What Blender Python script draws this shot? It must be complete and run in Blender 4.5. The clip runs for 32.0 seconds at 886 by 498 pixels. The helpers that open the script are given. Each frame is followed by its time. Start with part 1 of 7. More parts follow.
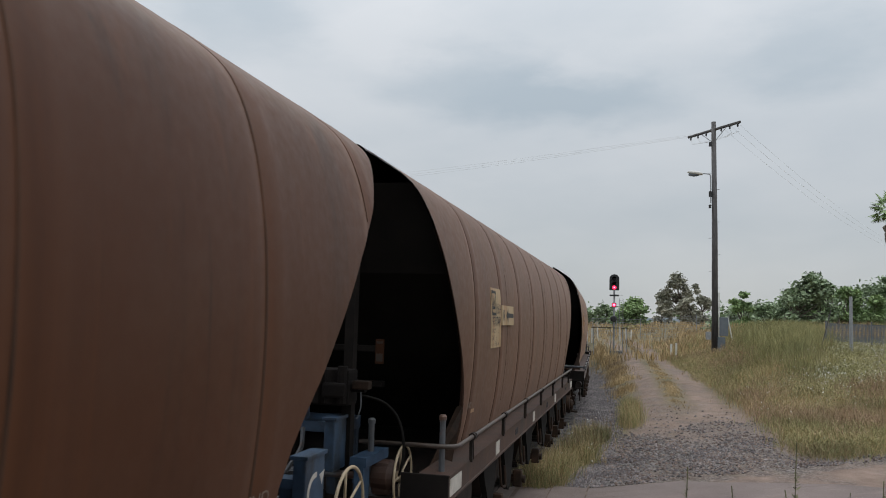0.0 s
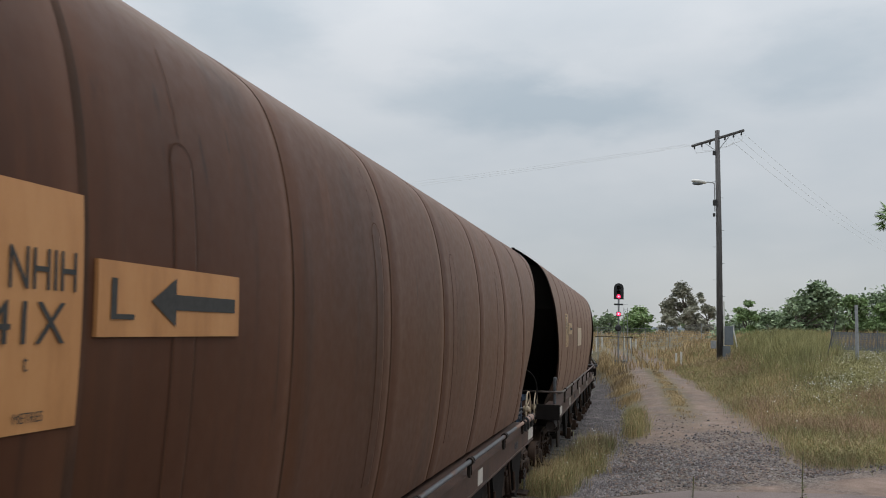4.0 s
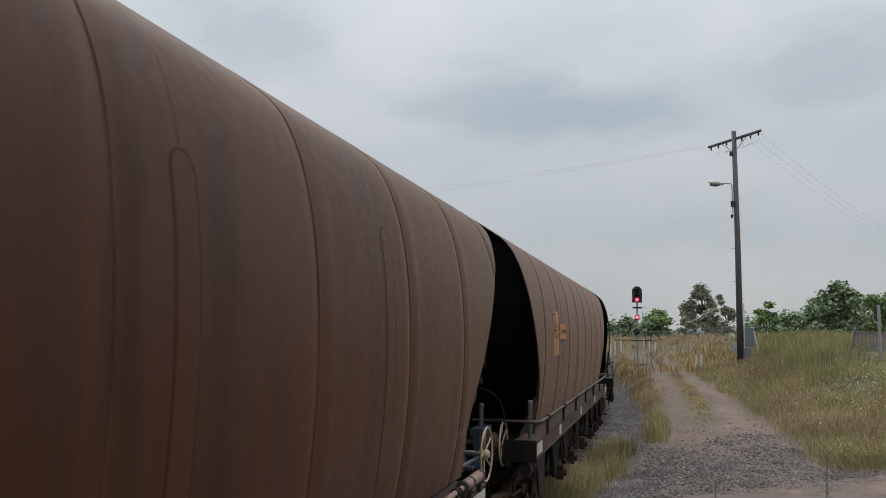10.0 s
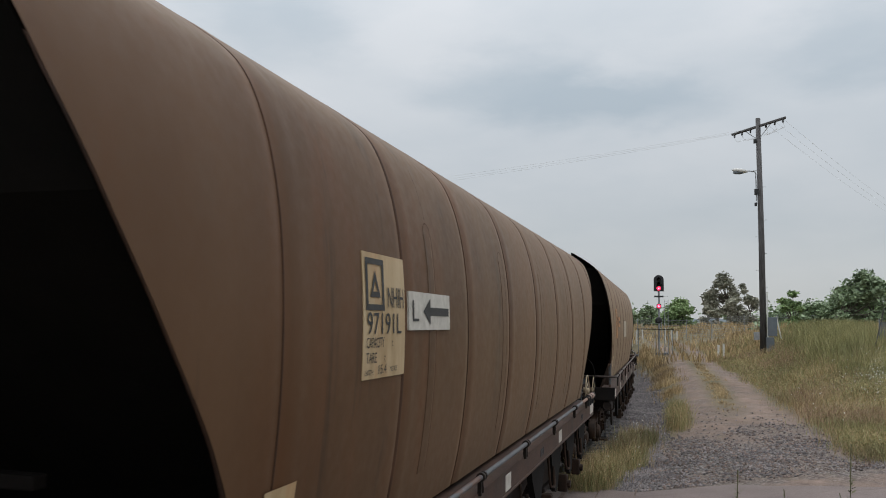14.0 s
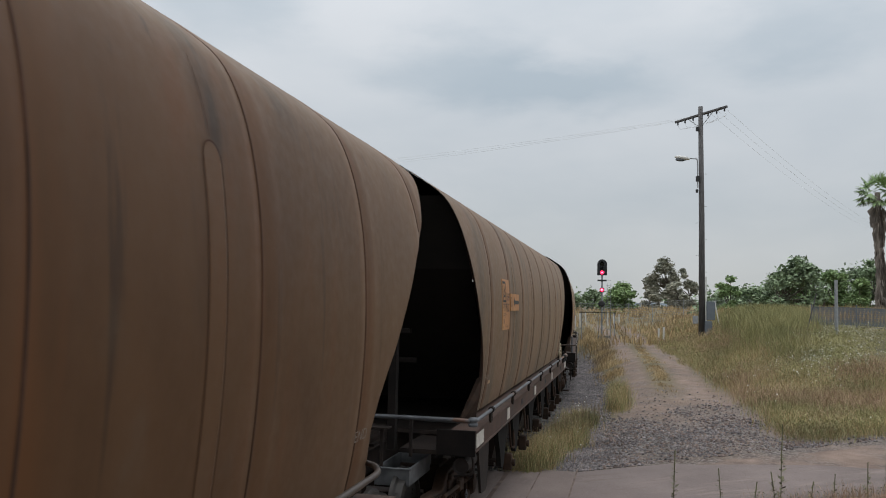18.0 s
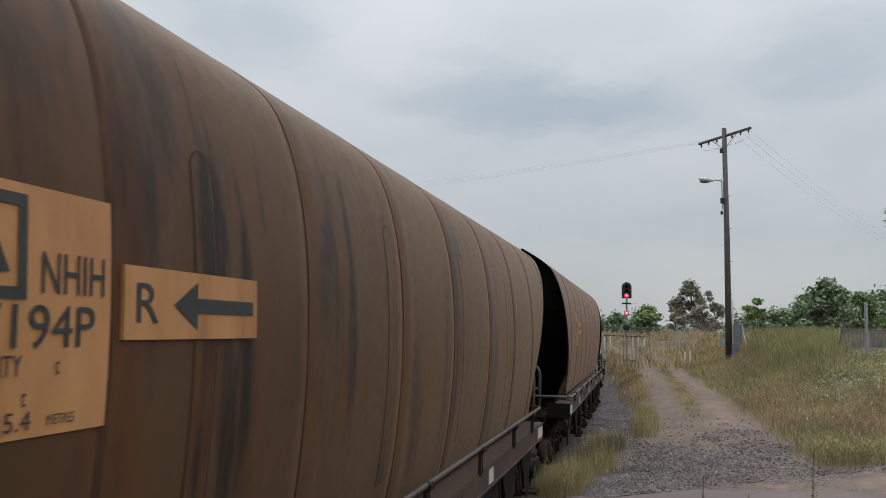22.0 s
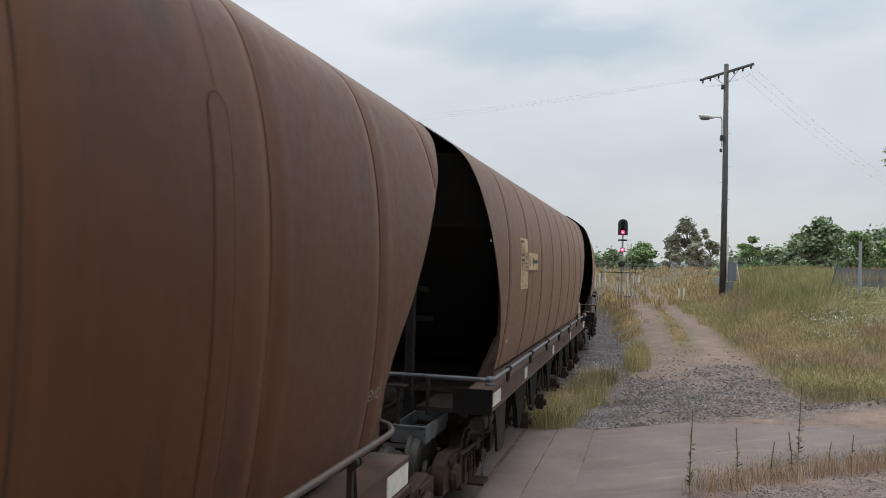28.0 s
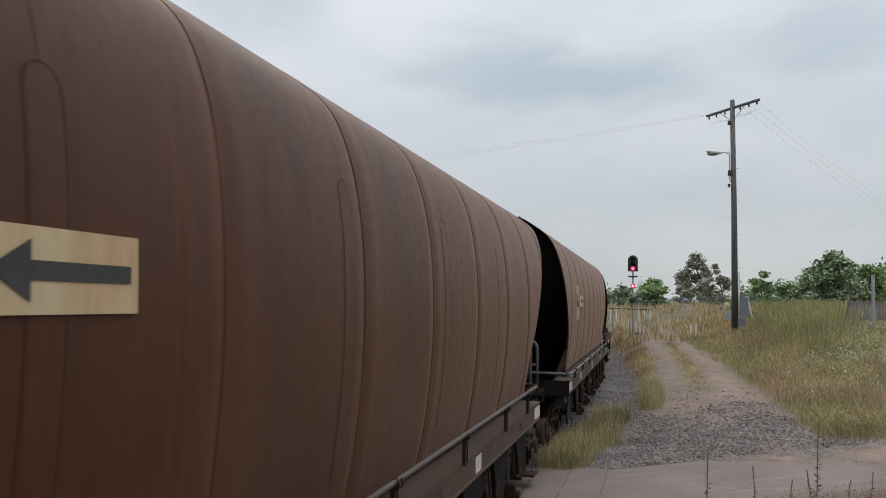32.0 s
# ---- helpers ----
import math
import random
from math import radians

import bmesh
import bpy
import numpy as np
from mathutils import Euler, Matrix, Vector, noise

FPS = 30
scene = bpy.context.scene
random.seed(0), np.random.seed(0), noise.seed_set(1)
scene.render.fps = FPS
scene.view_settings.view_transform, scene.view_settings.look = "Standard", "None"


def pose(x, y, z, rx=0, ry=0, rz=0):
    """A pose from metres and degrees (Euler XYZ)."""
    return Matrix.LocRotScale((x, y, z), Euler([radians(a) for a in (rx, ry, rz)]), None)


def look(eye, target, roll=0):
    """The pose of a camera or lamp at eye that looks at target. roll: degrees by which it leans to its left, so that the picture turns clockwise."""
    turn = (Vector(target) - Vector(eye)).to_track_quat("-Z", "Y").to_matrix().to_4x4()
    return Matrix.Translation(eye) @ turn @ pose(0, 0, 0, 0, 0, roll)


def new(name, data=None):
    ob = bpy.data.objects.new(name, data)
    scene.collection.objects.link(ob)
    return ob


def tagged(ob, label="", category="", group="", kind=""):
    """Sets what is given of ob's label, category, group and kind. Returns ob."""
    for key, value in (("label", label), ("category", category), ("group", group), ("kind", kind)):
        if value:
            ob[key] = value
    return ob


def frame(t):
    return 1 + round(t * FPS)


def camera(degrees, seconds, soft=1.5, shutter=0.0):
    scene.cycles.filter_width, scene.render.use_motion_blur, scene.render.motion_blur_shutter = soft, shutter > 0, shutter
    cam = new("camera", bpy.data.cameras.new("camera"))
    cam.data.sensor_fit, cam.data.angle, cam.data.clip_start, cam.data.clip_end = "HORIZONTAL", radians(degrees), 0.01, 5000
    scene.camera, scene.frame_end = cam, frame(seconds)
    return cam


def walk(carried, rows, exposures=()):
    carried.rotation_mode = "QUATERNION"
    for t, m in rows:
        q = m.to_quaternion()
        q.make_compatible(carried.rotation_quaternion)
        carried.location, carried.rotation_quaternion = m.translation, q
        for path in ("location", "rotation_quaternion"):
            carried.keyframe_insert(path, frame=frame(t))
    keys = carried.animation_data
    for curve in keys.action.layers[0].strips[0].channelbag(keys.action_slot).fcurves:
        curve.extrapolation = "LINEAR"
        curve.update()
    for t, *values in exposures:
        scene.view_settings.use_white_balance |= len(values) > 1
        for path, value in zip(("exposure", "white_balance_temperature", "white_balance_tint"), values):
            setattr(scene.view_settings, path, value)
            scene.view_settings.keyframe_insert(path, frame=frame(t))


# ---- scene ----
# camera: held in the hand beside the line; y runs along the straight track, z = 0 at the rail head
EYE = (0.0, 0.0, 2.6)
cam = camera(57.14, 32.0, soft=1.0, shutter=0.07)
TURNS = [  # seconds, tilt, lean, turn
    (0, 94.900, -1.713, 13.590),
    (0.5, 94.910, -1.471, 13.225),
    (1, 94.895, -1.487, 13.486),
    (1.5, 95.158, -1.280, 13.757),
    (2, 95.271, -1.236, 13.812),
    (2.5, 95.272, -1.311, 13.906),
    (3, 95.286, -1.329, 14.032),
    (3.5, 95.538, -1.490, 14.065),
    (5.5, 95.547, -1.658, 13.264),
    (6, 95.505, -1.694, 13.522),
    (6.5, 95.804, -1.709, 13.411),
    (7, 95.958, -1.720, 13.077),
    (7.5, 95.996, -1.498, 12.964),
    (8, 96.070, -1.338, 13.210),
    (8.5, 96.561, -1.044, 13.506),
    (9, 96.397, -0.684, 14.121),
    (9.5, 95.825, -0.702, 14.814),
    (10, 95.936, -0.812, 15.139),
    (10.5, 95.866, -0.972, 15.393),
    (11, 95.564, -1.011, 15.757),
    (11.5, 95.442, -1.031, 15.752),
    (12, 95.624, -0.802, 15.666),
    (12.5, 95.476, -0.880, 15.680),
    (13, 95.279, -0.914, 15.993),
    (13.5, 95.163, -0.954, 16.592),
    (15.5, 93.882, -1.408, 15.593),
    (16, 92.912, -1.844, 14.120),
    (16.5, 92.845, -1.982, 12.822),
    (17, 93.176, -1.824, 12.262),
    (17.5, 93.719, -1.656, 12.369),
    (18, 93.948, -1.295, 12.790),
    (18.5, 94.461, -0.952, 13.427),
    (19, 94.952, -0.961, 14.032),
    (19.5, 95.103, -0.867, 14.006),
    (20, 95.173, -0.924, 13.498),
    (20.5, 94.913, -1.213, 13.486),
    (21, 94.975, -1.232, 13.933),
    (21.5, 95.395, -1.152, 14.374),
    (22, 95.581, -1.101, 14.435),
    (22.5, 95.662, -1.072, 14.246),
    (23, 95.670, -1.014, 14.601),
    (23.5, 95.556, -0.852, 15.349),
    (24, 95.511, -0.905, 15.678),
    (24.5, 95.014, -1.202, 15.307),
    (25, 93.009, -1.690, 14.544),
    (25.5, 91.045, -2.031, 14.230),
    (27.5, 90.680, -1.833, 14.096),
    (28, 91.006, -1.710, 14.178),
    (28.5, 91.384, -1.657, 14.162),
    (29, 91.677, -1.678, 14.522),
    (29.5, 92.186, -1.793, 14.785),
    (30, 92.387, -1.725, 14.475),
    (30.5, 92.470, -1.632, 14.491),
    (31, 92.673, -1.479, 14.857),
    (31.5, 93.186, -1.217, 14.930),
    (32, 93.700, -1.043, 14.874),
    ]
EXPOSURES = [(0, -0.02), (3, -0.02), (6, -0.03), (9, -0.12), (13, -0.03), (15.5, 0.11), (16, 0.17), (17, 0.07), (19, -0.03), (22, -0.05), (24, -0.01), (25.5, 0.18), (28, 0.25), (30, 0.22), (32, 0.11)]
walk(cam, [(t, pose(*EYE, rx, ry, rz)) for t, rx, ry, rz in TURNS], EXPOSURES)

# ---------------------------------------------------------------- light: an overcast sky with a weak wide sun behind the cloud
CLOUDS = [(-10.0, 16.2, 9.5, 3.2, 0.62), (-1.6, 14.8, 7.0, 1.8, 0.35), (11.2, 17.5, 9.0, 2.6, 0.50), (-28.7, 19.9, 6.5, 3.0, 0.42), (-4.4, 17.3, 3.0, 1.6, -0.30), (-19.9, 20.3, 6.0, 3.0, -0.15), (4.1, 18.0, 4.5, 3.0, -0.15), (-17.0, 6.5, 14.0, 1.2, 0.12), (2.6, 7.6, 16.0, 2.5, 0.12), (-5.3, 22.1, 10.0, 2.0, 0.12)]
SUN_EL, SUN_AZ = radians(74), radians(-10)
world = bpy.data.worlds.new("overcast_sky")
scene.world = world
world.use_nodes = True
wn, wl = world.node_tree.nodes, world.node_tree.links
wn.clear()


def wnode(kind, **inputs):
    n = wn.new(kind)
    for k, v in inputs.items():
        n.inputs[k].default_value = v
    return n


w_out = wnode("ShaderNodeOutputWorld")
w_co = wnode("ShaderNodeTexCoord")
w_map = wn.new("ShaderNodeMapping")
w_map.inputs["Location"].default_value = (0.35, 0.0, 0.12)
w_map.inputs["Scale"].default_value = (1.0, 1.0, 2.6)
wl.new(w_co.outputs["Generated"], w_map.inputs[0])
w_n1 = wnode("ShaderNodeTexNoise", Scale=3.6, Detail=5.0, Roughness=0.5, Distortion=0.15)
wl.new(w_map.outputs[0], w_n1.inputs["Vector"])
w_soft = wn.new("ShaderNodeMapRange")
for q, v in (("From Min", 0.35), ("From Max", 0.70), ("To Min", 0.40), ("To Max", -0.05)):
    w_soft.inputs[q].default_value = v
wl.new(w_n1.outputs["Fac"], w_soft.inputs["Value"])
# ragged banks of darker cloud; their edges are torn by a finer noise
w_n2 = wnode("ShaderNodeTexNoise", Scale=7.0, Detail=5.0, Roughness=0.55)
wl.new(w_map.outputs[0], w_n2.inputs["Vector"])
w_off = wn.new("ShaderNodeVectorMath")
w_off.operation = "MULTIPLY_ADD"
w_off.inputs[1].default_value, w_off.inputs[2].default_value = (0.24, 0.0, 0.10), (-0.12, 0.0, -0.05)
wl.new(w_n2.outputs["Color"], w_off.inputs[0])
w_torn = wn.new("ShaderNodeVectorMath")
w_torn.operation = "ADD"
wl.new(w_co.outputs["Generated"], w_torn.inputs[0])
wl.new(w_off.outputs[0], w_torn.inputs[1])
w_dark = w_soft.outputs[0]
#    azimuth from the line, elevation, half width, half height, weight
for az, el, wide, high, weight in CLOUDS:
    ra, re = radians(az), radians(el)
    m = wn.new("ShaderNodeMapping")
    m.vector_type = "TEXTURE"
    m.inputs["Location"].default_value = (math.sin(ra) * math.cos(re), math.cos(ra) * math.cos(re), math.sin(re))
    m.inputs["Rotation"].default_value = (0, 0, -ra)
    m.inputs["Scale"].default_value = (radians(wide), 1.0, radians(high))
    wl.new(w_torn.outputs[0], m.inputs[0])
    d = wn.new("ShaderNodeVectorMath")
    d.operation = "LENGTH"
    wl.new(m.outputs[0], d.inputs[0])
    r = wn.new("ShaderNodeMapRange")
    r.interpolation_type = "SMOOTHSTEP"
    for q, v in (("From Min", 0.15), ("From Max", 1.25), ("To Min", weight), ("To Max", 0.0)):
        r.inputs[q].default_value = v
    wl.new(d.outputs["Value"], r.inputs["Value"])
    t = wn.new("ShaderNodeMath")
    t.operation = "ADD"
    wl.new(w_dark, t.inputs[0])
    wl.new(r.outputs[0], t.inputs[1])
    w_dark = t.outputs[0]
w_ramp = wn.new("ShaderNodeValToRGB")
w_ramp.color_ramp.elements[0].position, w_ramp.color_ramp.elements[0].color = 0.0, (0.680, 0.705, 0.728, 1)
w_ramp.color_ramp.elements[1].position, w_ramp.color_ramp.elements[1].color = 1.0, (0.455, 0.520, 0.570, 1)
wl.new(w_dark, w_ramp.inputs[0])
w_bg = wnode("ShaderNodeBackground", Strength=1.0)
# an overcast sky grows brighter towards the zenith
w_sep = wn.new("ShaderNodeSeparateXYZ")
wl.new(w_co.outputs["Generated"], w_sep.inputs[0])
w_zen = wn.new("ShaderNodeMapRange")
w_zen.interpolation_type = "SMOOTHSTEP"
for q, v in (("From Min", 0.30), ("From Max", 1.0), ("To Min", 1.0), ("To Max", 2.7)):
    w_zen.inputs[q].default_value = v
wl.new(w_sep.outputs["Z"], w_zen.inputs["Value"])
w_low = wn.new("ShaderNodeMapRange")
w_low.interpolation_type = "SMOOTHSTEP"
for q, v in (("From Min", -0.02), ("From Max", 0.42), ("To Min", 0.68), ("To Max", 1.0)):
    w_low.inputs[q].default_value = v
wl.new(w_sep.outputs["Z"], w_low.inputs["Value"])
w_mul = wn.new("ShaderNodeMath")
w_mul.operation = "MULTIPLY"
wl.new(w_zen.outputs[0], w_mul.inputs[0])
wl.new(w_low.outputs[0], w_mul.inputs[1])
wl.new(w_mul.outputs[0], w_bg.inputs["Strength"])
wl.new(w_ramp.outputs[0], w_bg.inputs["Color"])
w_sky = wn.new("ShaderNodeTexSky")
w_sky.sky_type, w_sky.sun_disc, w_sky.sun_elevation, w_sky.sun_rotation = "NISHITA", False, SUN_EL, SUN_AZ
w_bg2 = wnode("ShaderNodeBackground", Strength=0.012)
wl.new(w_sky.outputs[0], w_bg2.inputs["Color"])
w_add = wn.new("ShaderNodeAddShader")
wl.new(w_bg.outputs[0], w_add.inputs[0])
wl.new(w_bg2.outputs[0], w_add.inputs[1])
wl.new(w_add.outputs[0], w_out.inputs[0])

sun = new("sun", bpy.data.lights.new("sun", "SUN"))
sun.data.energy, sun.data.angle, sun.data.color = 0.7, radians(40), (1.0, 0.95, 0.88)
sun.matrix_basis = look(Vector((math.sin(SUN_AZ) * math.cos(SUN_EL), math.cos(SUN_AZ) * math.cos(SUN_EL), math.sin(SUN_EL))) * 80, (0, 0, 0))

# ---------------------------------------------------------------- materials


def material(name, stops, scale=4.0, rough=0.75, metal=0.0, bump=0.0, bump_scale=60.0, stretch=(1, 1, 1), detail=6.0, streaks=None, seam=None, island=0.0, spread=0.0, spec=0.5, dust=None):
    """Two-scale procedural paint or earth: stops are colours from the darkest to the lightest patch; streaks = (colour, amount, stretch)."""
    m = bpy.data.materials.new(name)
    m.use_nodes = True
    n, l = m.node_tree.nodes, m.node_tree.links
    b = n["Principled BSDF"]
    b.inputs["Metallic"].default_value = metal
    b.inputs["Specular IOR Level"].default_value = spec
    if dust:  # a film of dust that catches light along the surface
        b.inputs["Sheen Weight"].default_value, b.inputs["Sheen Roughness"].default_value = dust[3], 0.28
        b.inputs["Sheen Tint"].default_value = (*dust[:3], 1)
    co = n.new("ShaderNodeTexCoord")
    vec = co.outputs["Object"]
    if spread:
        info = n.new("ShaderNodeObjectInfo")
        mul = n.new("ShaderNodeMath")
        mul.operation, mul.inputs[1].default_value = "MULTIPLY", spread
        l.new(info.outputs["Random"], mul.inputs[0])
        add = n.new("ShaderNodeVectorMath")
        add.operation = "ADD"
        l.new(vec, add.inputs[0])
        l.new(mul.outputs[0], add.inputs[1])
        vec = add.outputs[0]
    mp = n.new("ShaderNodeMapping")
    mp.inputs["Scale"].default_value = stretch
    l.new(vec, mp.inputs[0])
    nz = n.new("ShaderNodeTexNoise")
    nz.inputs["Scale"].default_value, nz.inputs["Detail"].default_value, nz.inputs["Roughness"].default_value = scale, detail, 0.6
    l.new(mp.outputs[0], nz.inputs["Vector"])
    ramp = n.new("ShaderNodeValToRGB")
    el = ramp.color_ramp.elements
    el[0].position, el[1].position = 0.30, 0.70
    el[0].color, el[1].color = (*stops[0], 1), (*stops[-1], 1)
    for i, c in enumerate(stops[1:-1], 1):
        s = el.new(0.30 + 0.40 * i / (len(stops) - 1))
        s.color = (*c, 1)
    l.new(nz.outputs["Fac"], ramp.inputs[0])
    col = ramp.outputs[0]
    if streaks:
        for colour, amount, st, lo, hi in streaks:
            mp2 = n.new("ShaderNodeMapping")
            mp2.inputs["Scale"].default_value = st
            l.new(vec, mp2.inputs[0])
            n2 = n.new("ShaderNodeTexNoise")
            n2.inputs["Scale"].default_value, n2.inputs["Detail"].default_value, n2.inputs["Roughness"].default_value = 1.0, 5.0, 0.6
            l.new(mp2.outputs[0], n2.inputs["Vector"])
            mr = n.new("ShaderNodeMapRange")
            mr.interpolation_type = "SMOOTHSTEP"
            mr.inputs["From Min"].default_value, mr.inputs["From Max"].default_value, mr.inputs["To Max"].default_value = lo, hi, amount
            l.new(n2.outputs["Fac"], mr.inputs["Value"])
            mix = n.new("ShaderNodeMix")
            mix.data_type = "RGBA"
            l.new(mr.outputs[0], mix.inputs["Factor"])
            l.new(col, mix.inputs["A"])
            mix.inputs["B"].default_value = (*colour, 1)
            col = mix.outputs["Result"]
    if seam:  # rust washed out of the weld seams, in uneven runs
        at = n.new("ShaderNodeAttribute")
        at.attribute_name = "seam"
        mp3 = n.new("ShaderNodeMapping")
        mp3.inputs["Scale"].default_value = (3, 7, 0.5)
        l.new(vec, mp3.inputs[0])
        n3 = n.new("ShaderNodeTexNoise")
        n3.inputs["Scale"].default_value, n3.inputs["Detail"].default_value = 1.0, 4.0
        l.new(mp3.outputs[0], n3.inputs["Vector"])
        run3 = n.new("ShaderNodeMapRange")
        run3.inputs["From Min"].default_value, run3.inputs["From Max"].default_value, run3.inputs["To Max"].default_value = 0.36, 0.66, 0.60
        l.new(n3.outputs["Fac"], run3.inputs["Value"])
        both = n.new("ShaderNodeMath")
        both.operation = "MULTIPLY"
        l.new(at.outputs["Fac"], both.inputs[0])
        l.new(run3.outputs[0], both.inputs[1])
        mix = n.new("ShaderNodeMix")
        mix.data_type = "RGBA"
        l.new(both.outputs[0], mix.inputs["Factor"])
        l.new(col, mix.inputs["A"])
        mix.inputs["B"].default_value = (*seam, 1)
        col = mix.outputs["Result"]
    if island:
        geo = n.new("ShaderNodeNewGeometry")
        mr = n.new("ShaderNodeMapRange")
        mr.inputs["To Min"].default_value, mr.inputs["To Max"].default_value = 1 - island, 1 + island
        l.new(geo.outputs["Random Per Island"], mr.inputs["Value"])
        mix = n.new("ShaderNodeVectorMath")
        mix.operation = "SCALE"
        l.new(col, mix.inputs[0])
        l.new(mr.outputs[0], mix.inputs["Scale"])
        col = mix.outputs[0]
    l.new(col, b.inputs["Base Color"])
    fine = n.new("ShaderNodeTexNoise")
    fine.inputs["Scale"].default_value, fine.inputs["Detail"].default_value = bump_scale, 4.0
    l.new(co.outputs["Object"], fine.inputs["Vector"])
    rr = n.new("ShaderNodeMapRange")
    rr.inputs["To Min"].default_value, rr.inputs["To Max"].default_value = max(0.05, rough - 0.12), min(1.0, rough + 0.12)
    l.new(fine.outputs["Fac"], rr.inputs["Value"])
    l.new(rr.outputs[0], b.inputs["Roughness"])
    if bump:
        bp = n.new("ShaderNodeBump")
        bp.inputs["Strength"].default_value, bp.inputs["Distance"].default_value = bump, 0.01
        l.new(fine.outputs["Fac"], bp.inputs["Height"])
        l.new(bp.outputs[0], b.inputs["Normal"])
    return m


def glow(name, colour, strength):
    m = bpy.data.materials.new(name)
    m.use_nodes = True
    b = m.node_tree.nodes["Principled BSDF"]
    b.inputs["Base Color"].default_value = (*colour, 1)
    b.inputs["Emission Color"].default_value = (*colour, 1)
    b.inputs["Emission Strength"].default_value = strength
    return m


SHEET_BROWN = material("brown_wagon_paint", [(0.0539, 0.0205, 0.0104), (0.0686, 0.0266, 0.0137), (0.0809, 0.0328, 0.0178)], scale=1.1, rough=0.50, bump=0.05, bump_scale=14, stretch=(1, 1, 0.40), spread=60, spec=0.16, dust=(0.60, 0.42, 0.32, 0.36),
                       streaks=[((0.0317, 0.0151, 0.0101), 0.75, (2.2, 2.2, 0.16), 0.50, 0.70), ((0.0964, 0.0354, 0.0150), 0.65, (5, 5.5, 0.22), 0.54, 0.74), ((0.0771, 0.0377, 0.0236), 0.45, (0.75, 0.74, 1.0), 0.5, 0.7), ((0.0169, 0.0107, 0.0087), 0.55, (9, 11, 0.35), 0.64, 0.76)], seam=(0.1076, 0.0420, 0.0193))
SHEET_TAN = material("faded_tan_wagon_paint", [(0.0675, 0.0334, 0.0159), (0.0926, 0.0472, 0.0230), (0.1096, 0.0586, 0.0306)], scale=1.0, rough=0.52, bump=0.05, bump_scale=14, stretch=(1, 1, 0.5), spread=60, spec=0.16, dust=(0.60, 0.46, 0.32, 0.36),
                     streaks=[((0.1125, 0.0438, 0.0169), 0.55, (3, 2.4, 0.3), 0.50, 0.72), ((0.0117, 0.0097, 0.0093), 0.6, (1.1, 1.15, 0.26), 0.56, 0.72), ((0.0117, 0.0097, 0.0093), 0.5, (4, 5.5, 0.30), 0.60, 0.74), ((0.1125, 0.0797, 0.0565), 0.40, (1.3, 1.4, 0.9), 0.60, 0.78)], seam=(0.1247, 0.0515, 0.0216))
SHEET_SOOTY = material("sooty_tan_wagon_paint", [(0.0661, 0.0332, 0.0161), (0.0906, 0.0467, 0.0232), (0.1071, 0.0581, 0.0310)], scale=1.0, rough=0.52, bump=0.05, bump_scale=14, stretch=(1, 1, 0.5), spread=60, spec=0.16, dust=(0.60, 0.46, 0.32, 0.36),
                     streaks=[((0.1100, 0.0434, 0.0172), 0.55, (3, 2.4, 0.3), 0.50, 0.72), ((0.0115, 0.0095, 0.0095), 0.85, (0.9, 1.25, 0.34), 0.53, 0.67), ((0.0115, 0.0095, 0.0095), 0.85, (2.4, 3.2, 0.30), 0.57, 0.70), ((0.1100, 0.0790, 0.0572), 0.40, (1.3, 1.4, 0.9), 0.60, 0.78)], seam=(0.1247, 0.0515, 0.0216))
SEAM_DARK = material("dirty_weld_seam", [(0.034, 0.020, 0.014), (0.060, 0.031, 0.020), (0.105, 0.048, 0.028)], scale=2.2, rough=0.8, stretch=(1, 1, 0.6), spread=30, spec=0.15)
WELD = material("brown_weld_bead", [(0.050, 0.024, 0.015), (0.074, 0.037, 0.022)], scale=6, rough=0.8, spec=0.1)
PRIMED = material("grey_green_primer", [(0.018, 0.018, 0.017), (0.045, 0.050, 0.048), (0.085, 0.092, 0.088)], scale=9, rough=0.7, stretch=(1, 1, 0.5), spread=20)
# plate darkened: the shade between wagon ends is put into its colour
SHADE_PLATE = material("shade_dark_plate", [(0.0073, 0.0060, 0.0060), (0.0109, 0.0088, 0.0080), (0.0164, 0.0125, 0.0111)], scale=3, rough=0.85, spec=0.15, spread=20)
# near-black that stands for shade inside the body and below it
SHADE_BLACK = material("shade_black", [(0.010, 0.0095, 0.009), (0.016, 0.014, 0.013)], scale=3, rough=0.9, spec=0.1)
FRAME_DARK = material("dark_frame_steel", [(0.0112, 0.0084, 0.0076), (0.0217, 0.0162, 0.0140), (0.0341, 0.0235, 0.0184)], scale=5, rough=0.7, spread=20, spec=0.2)
FRAME_BROWN = material("brown_frame_paint", [(0.0340, 0.0155, 0.0098), (0.0540, 0.0250, 0.0155), (0.0760, 0.0365, 0.0225)], scale=3, rough=0.65, spread=40, bump=0.1,
                       streaks=[((0.0270, 0.0200, 0.0179), 0.7, (2, 2, 1), 0.52, 0.7)])
BOGIE = material("rusty_bogie_steel", [(0.0127, 0.0081, 0.0057), (0.0286, 0.0163, 0.0104), (0.0491, 0.0263, 0.0156)], scale=6, rough=0.75, bump=0.3, bump_scale=40, spread=20, spec=0.2)
TRAY = material("scuffed_grey_steel", [(0.05, 0.05, 0.052), (0.09, 0.092, 0.096), (0.14, 0.142, 0.146)], scale=5, rough=0.55, spread=20)
TREAD = material("worn_wheel_steel", [(0.0132, 0.0108, 0.0090), (0.0300, 0.0252, 0.0216)], scale=8, rough=0.5, metal=0.3)
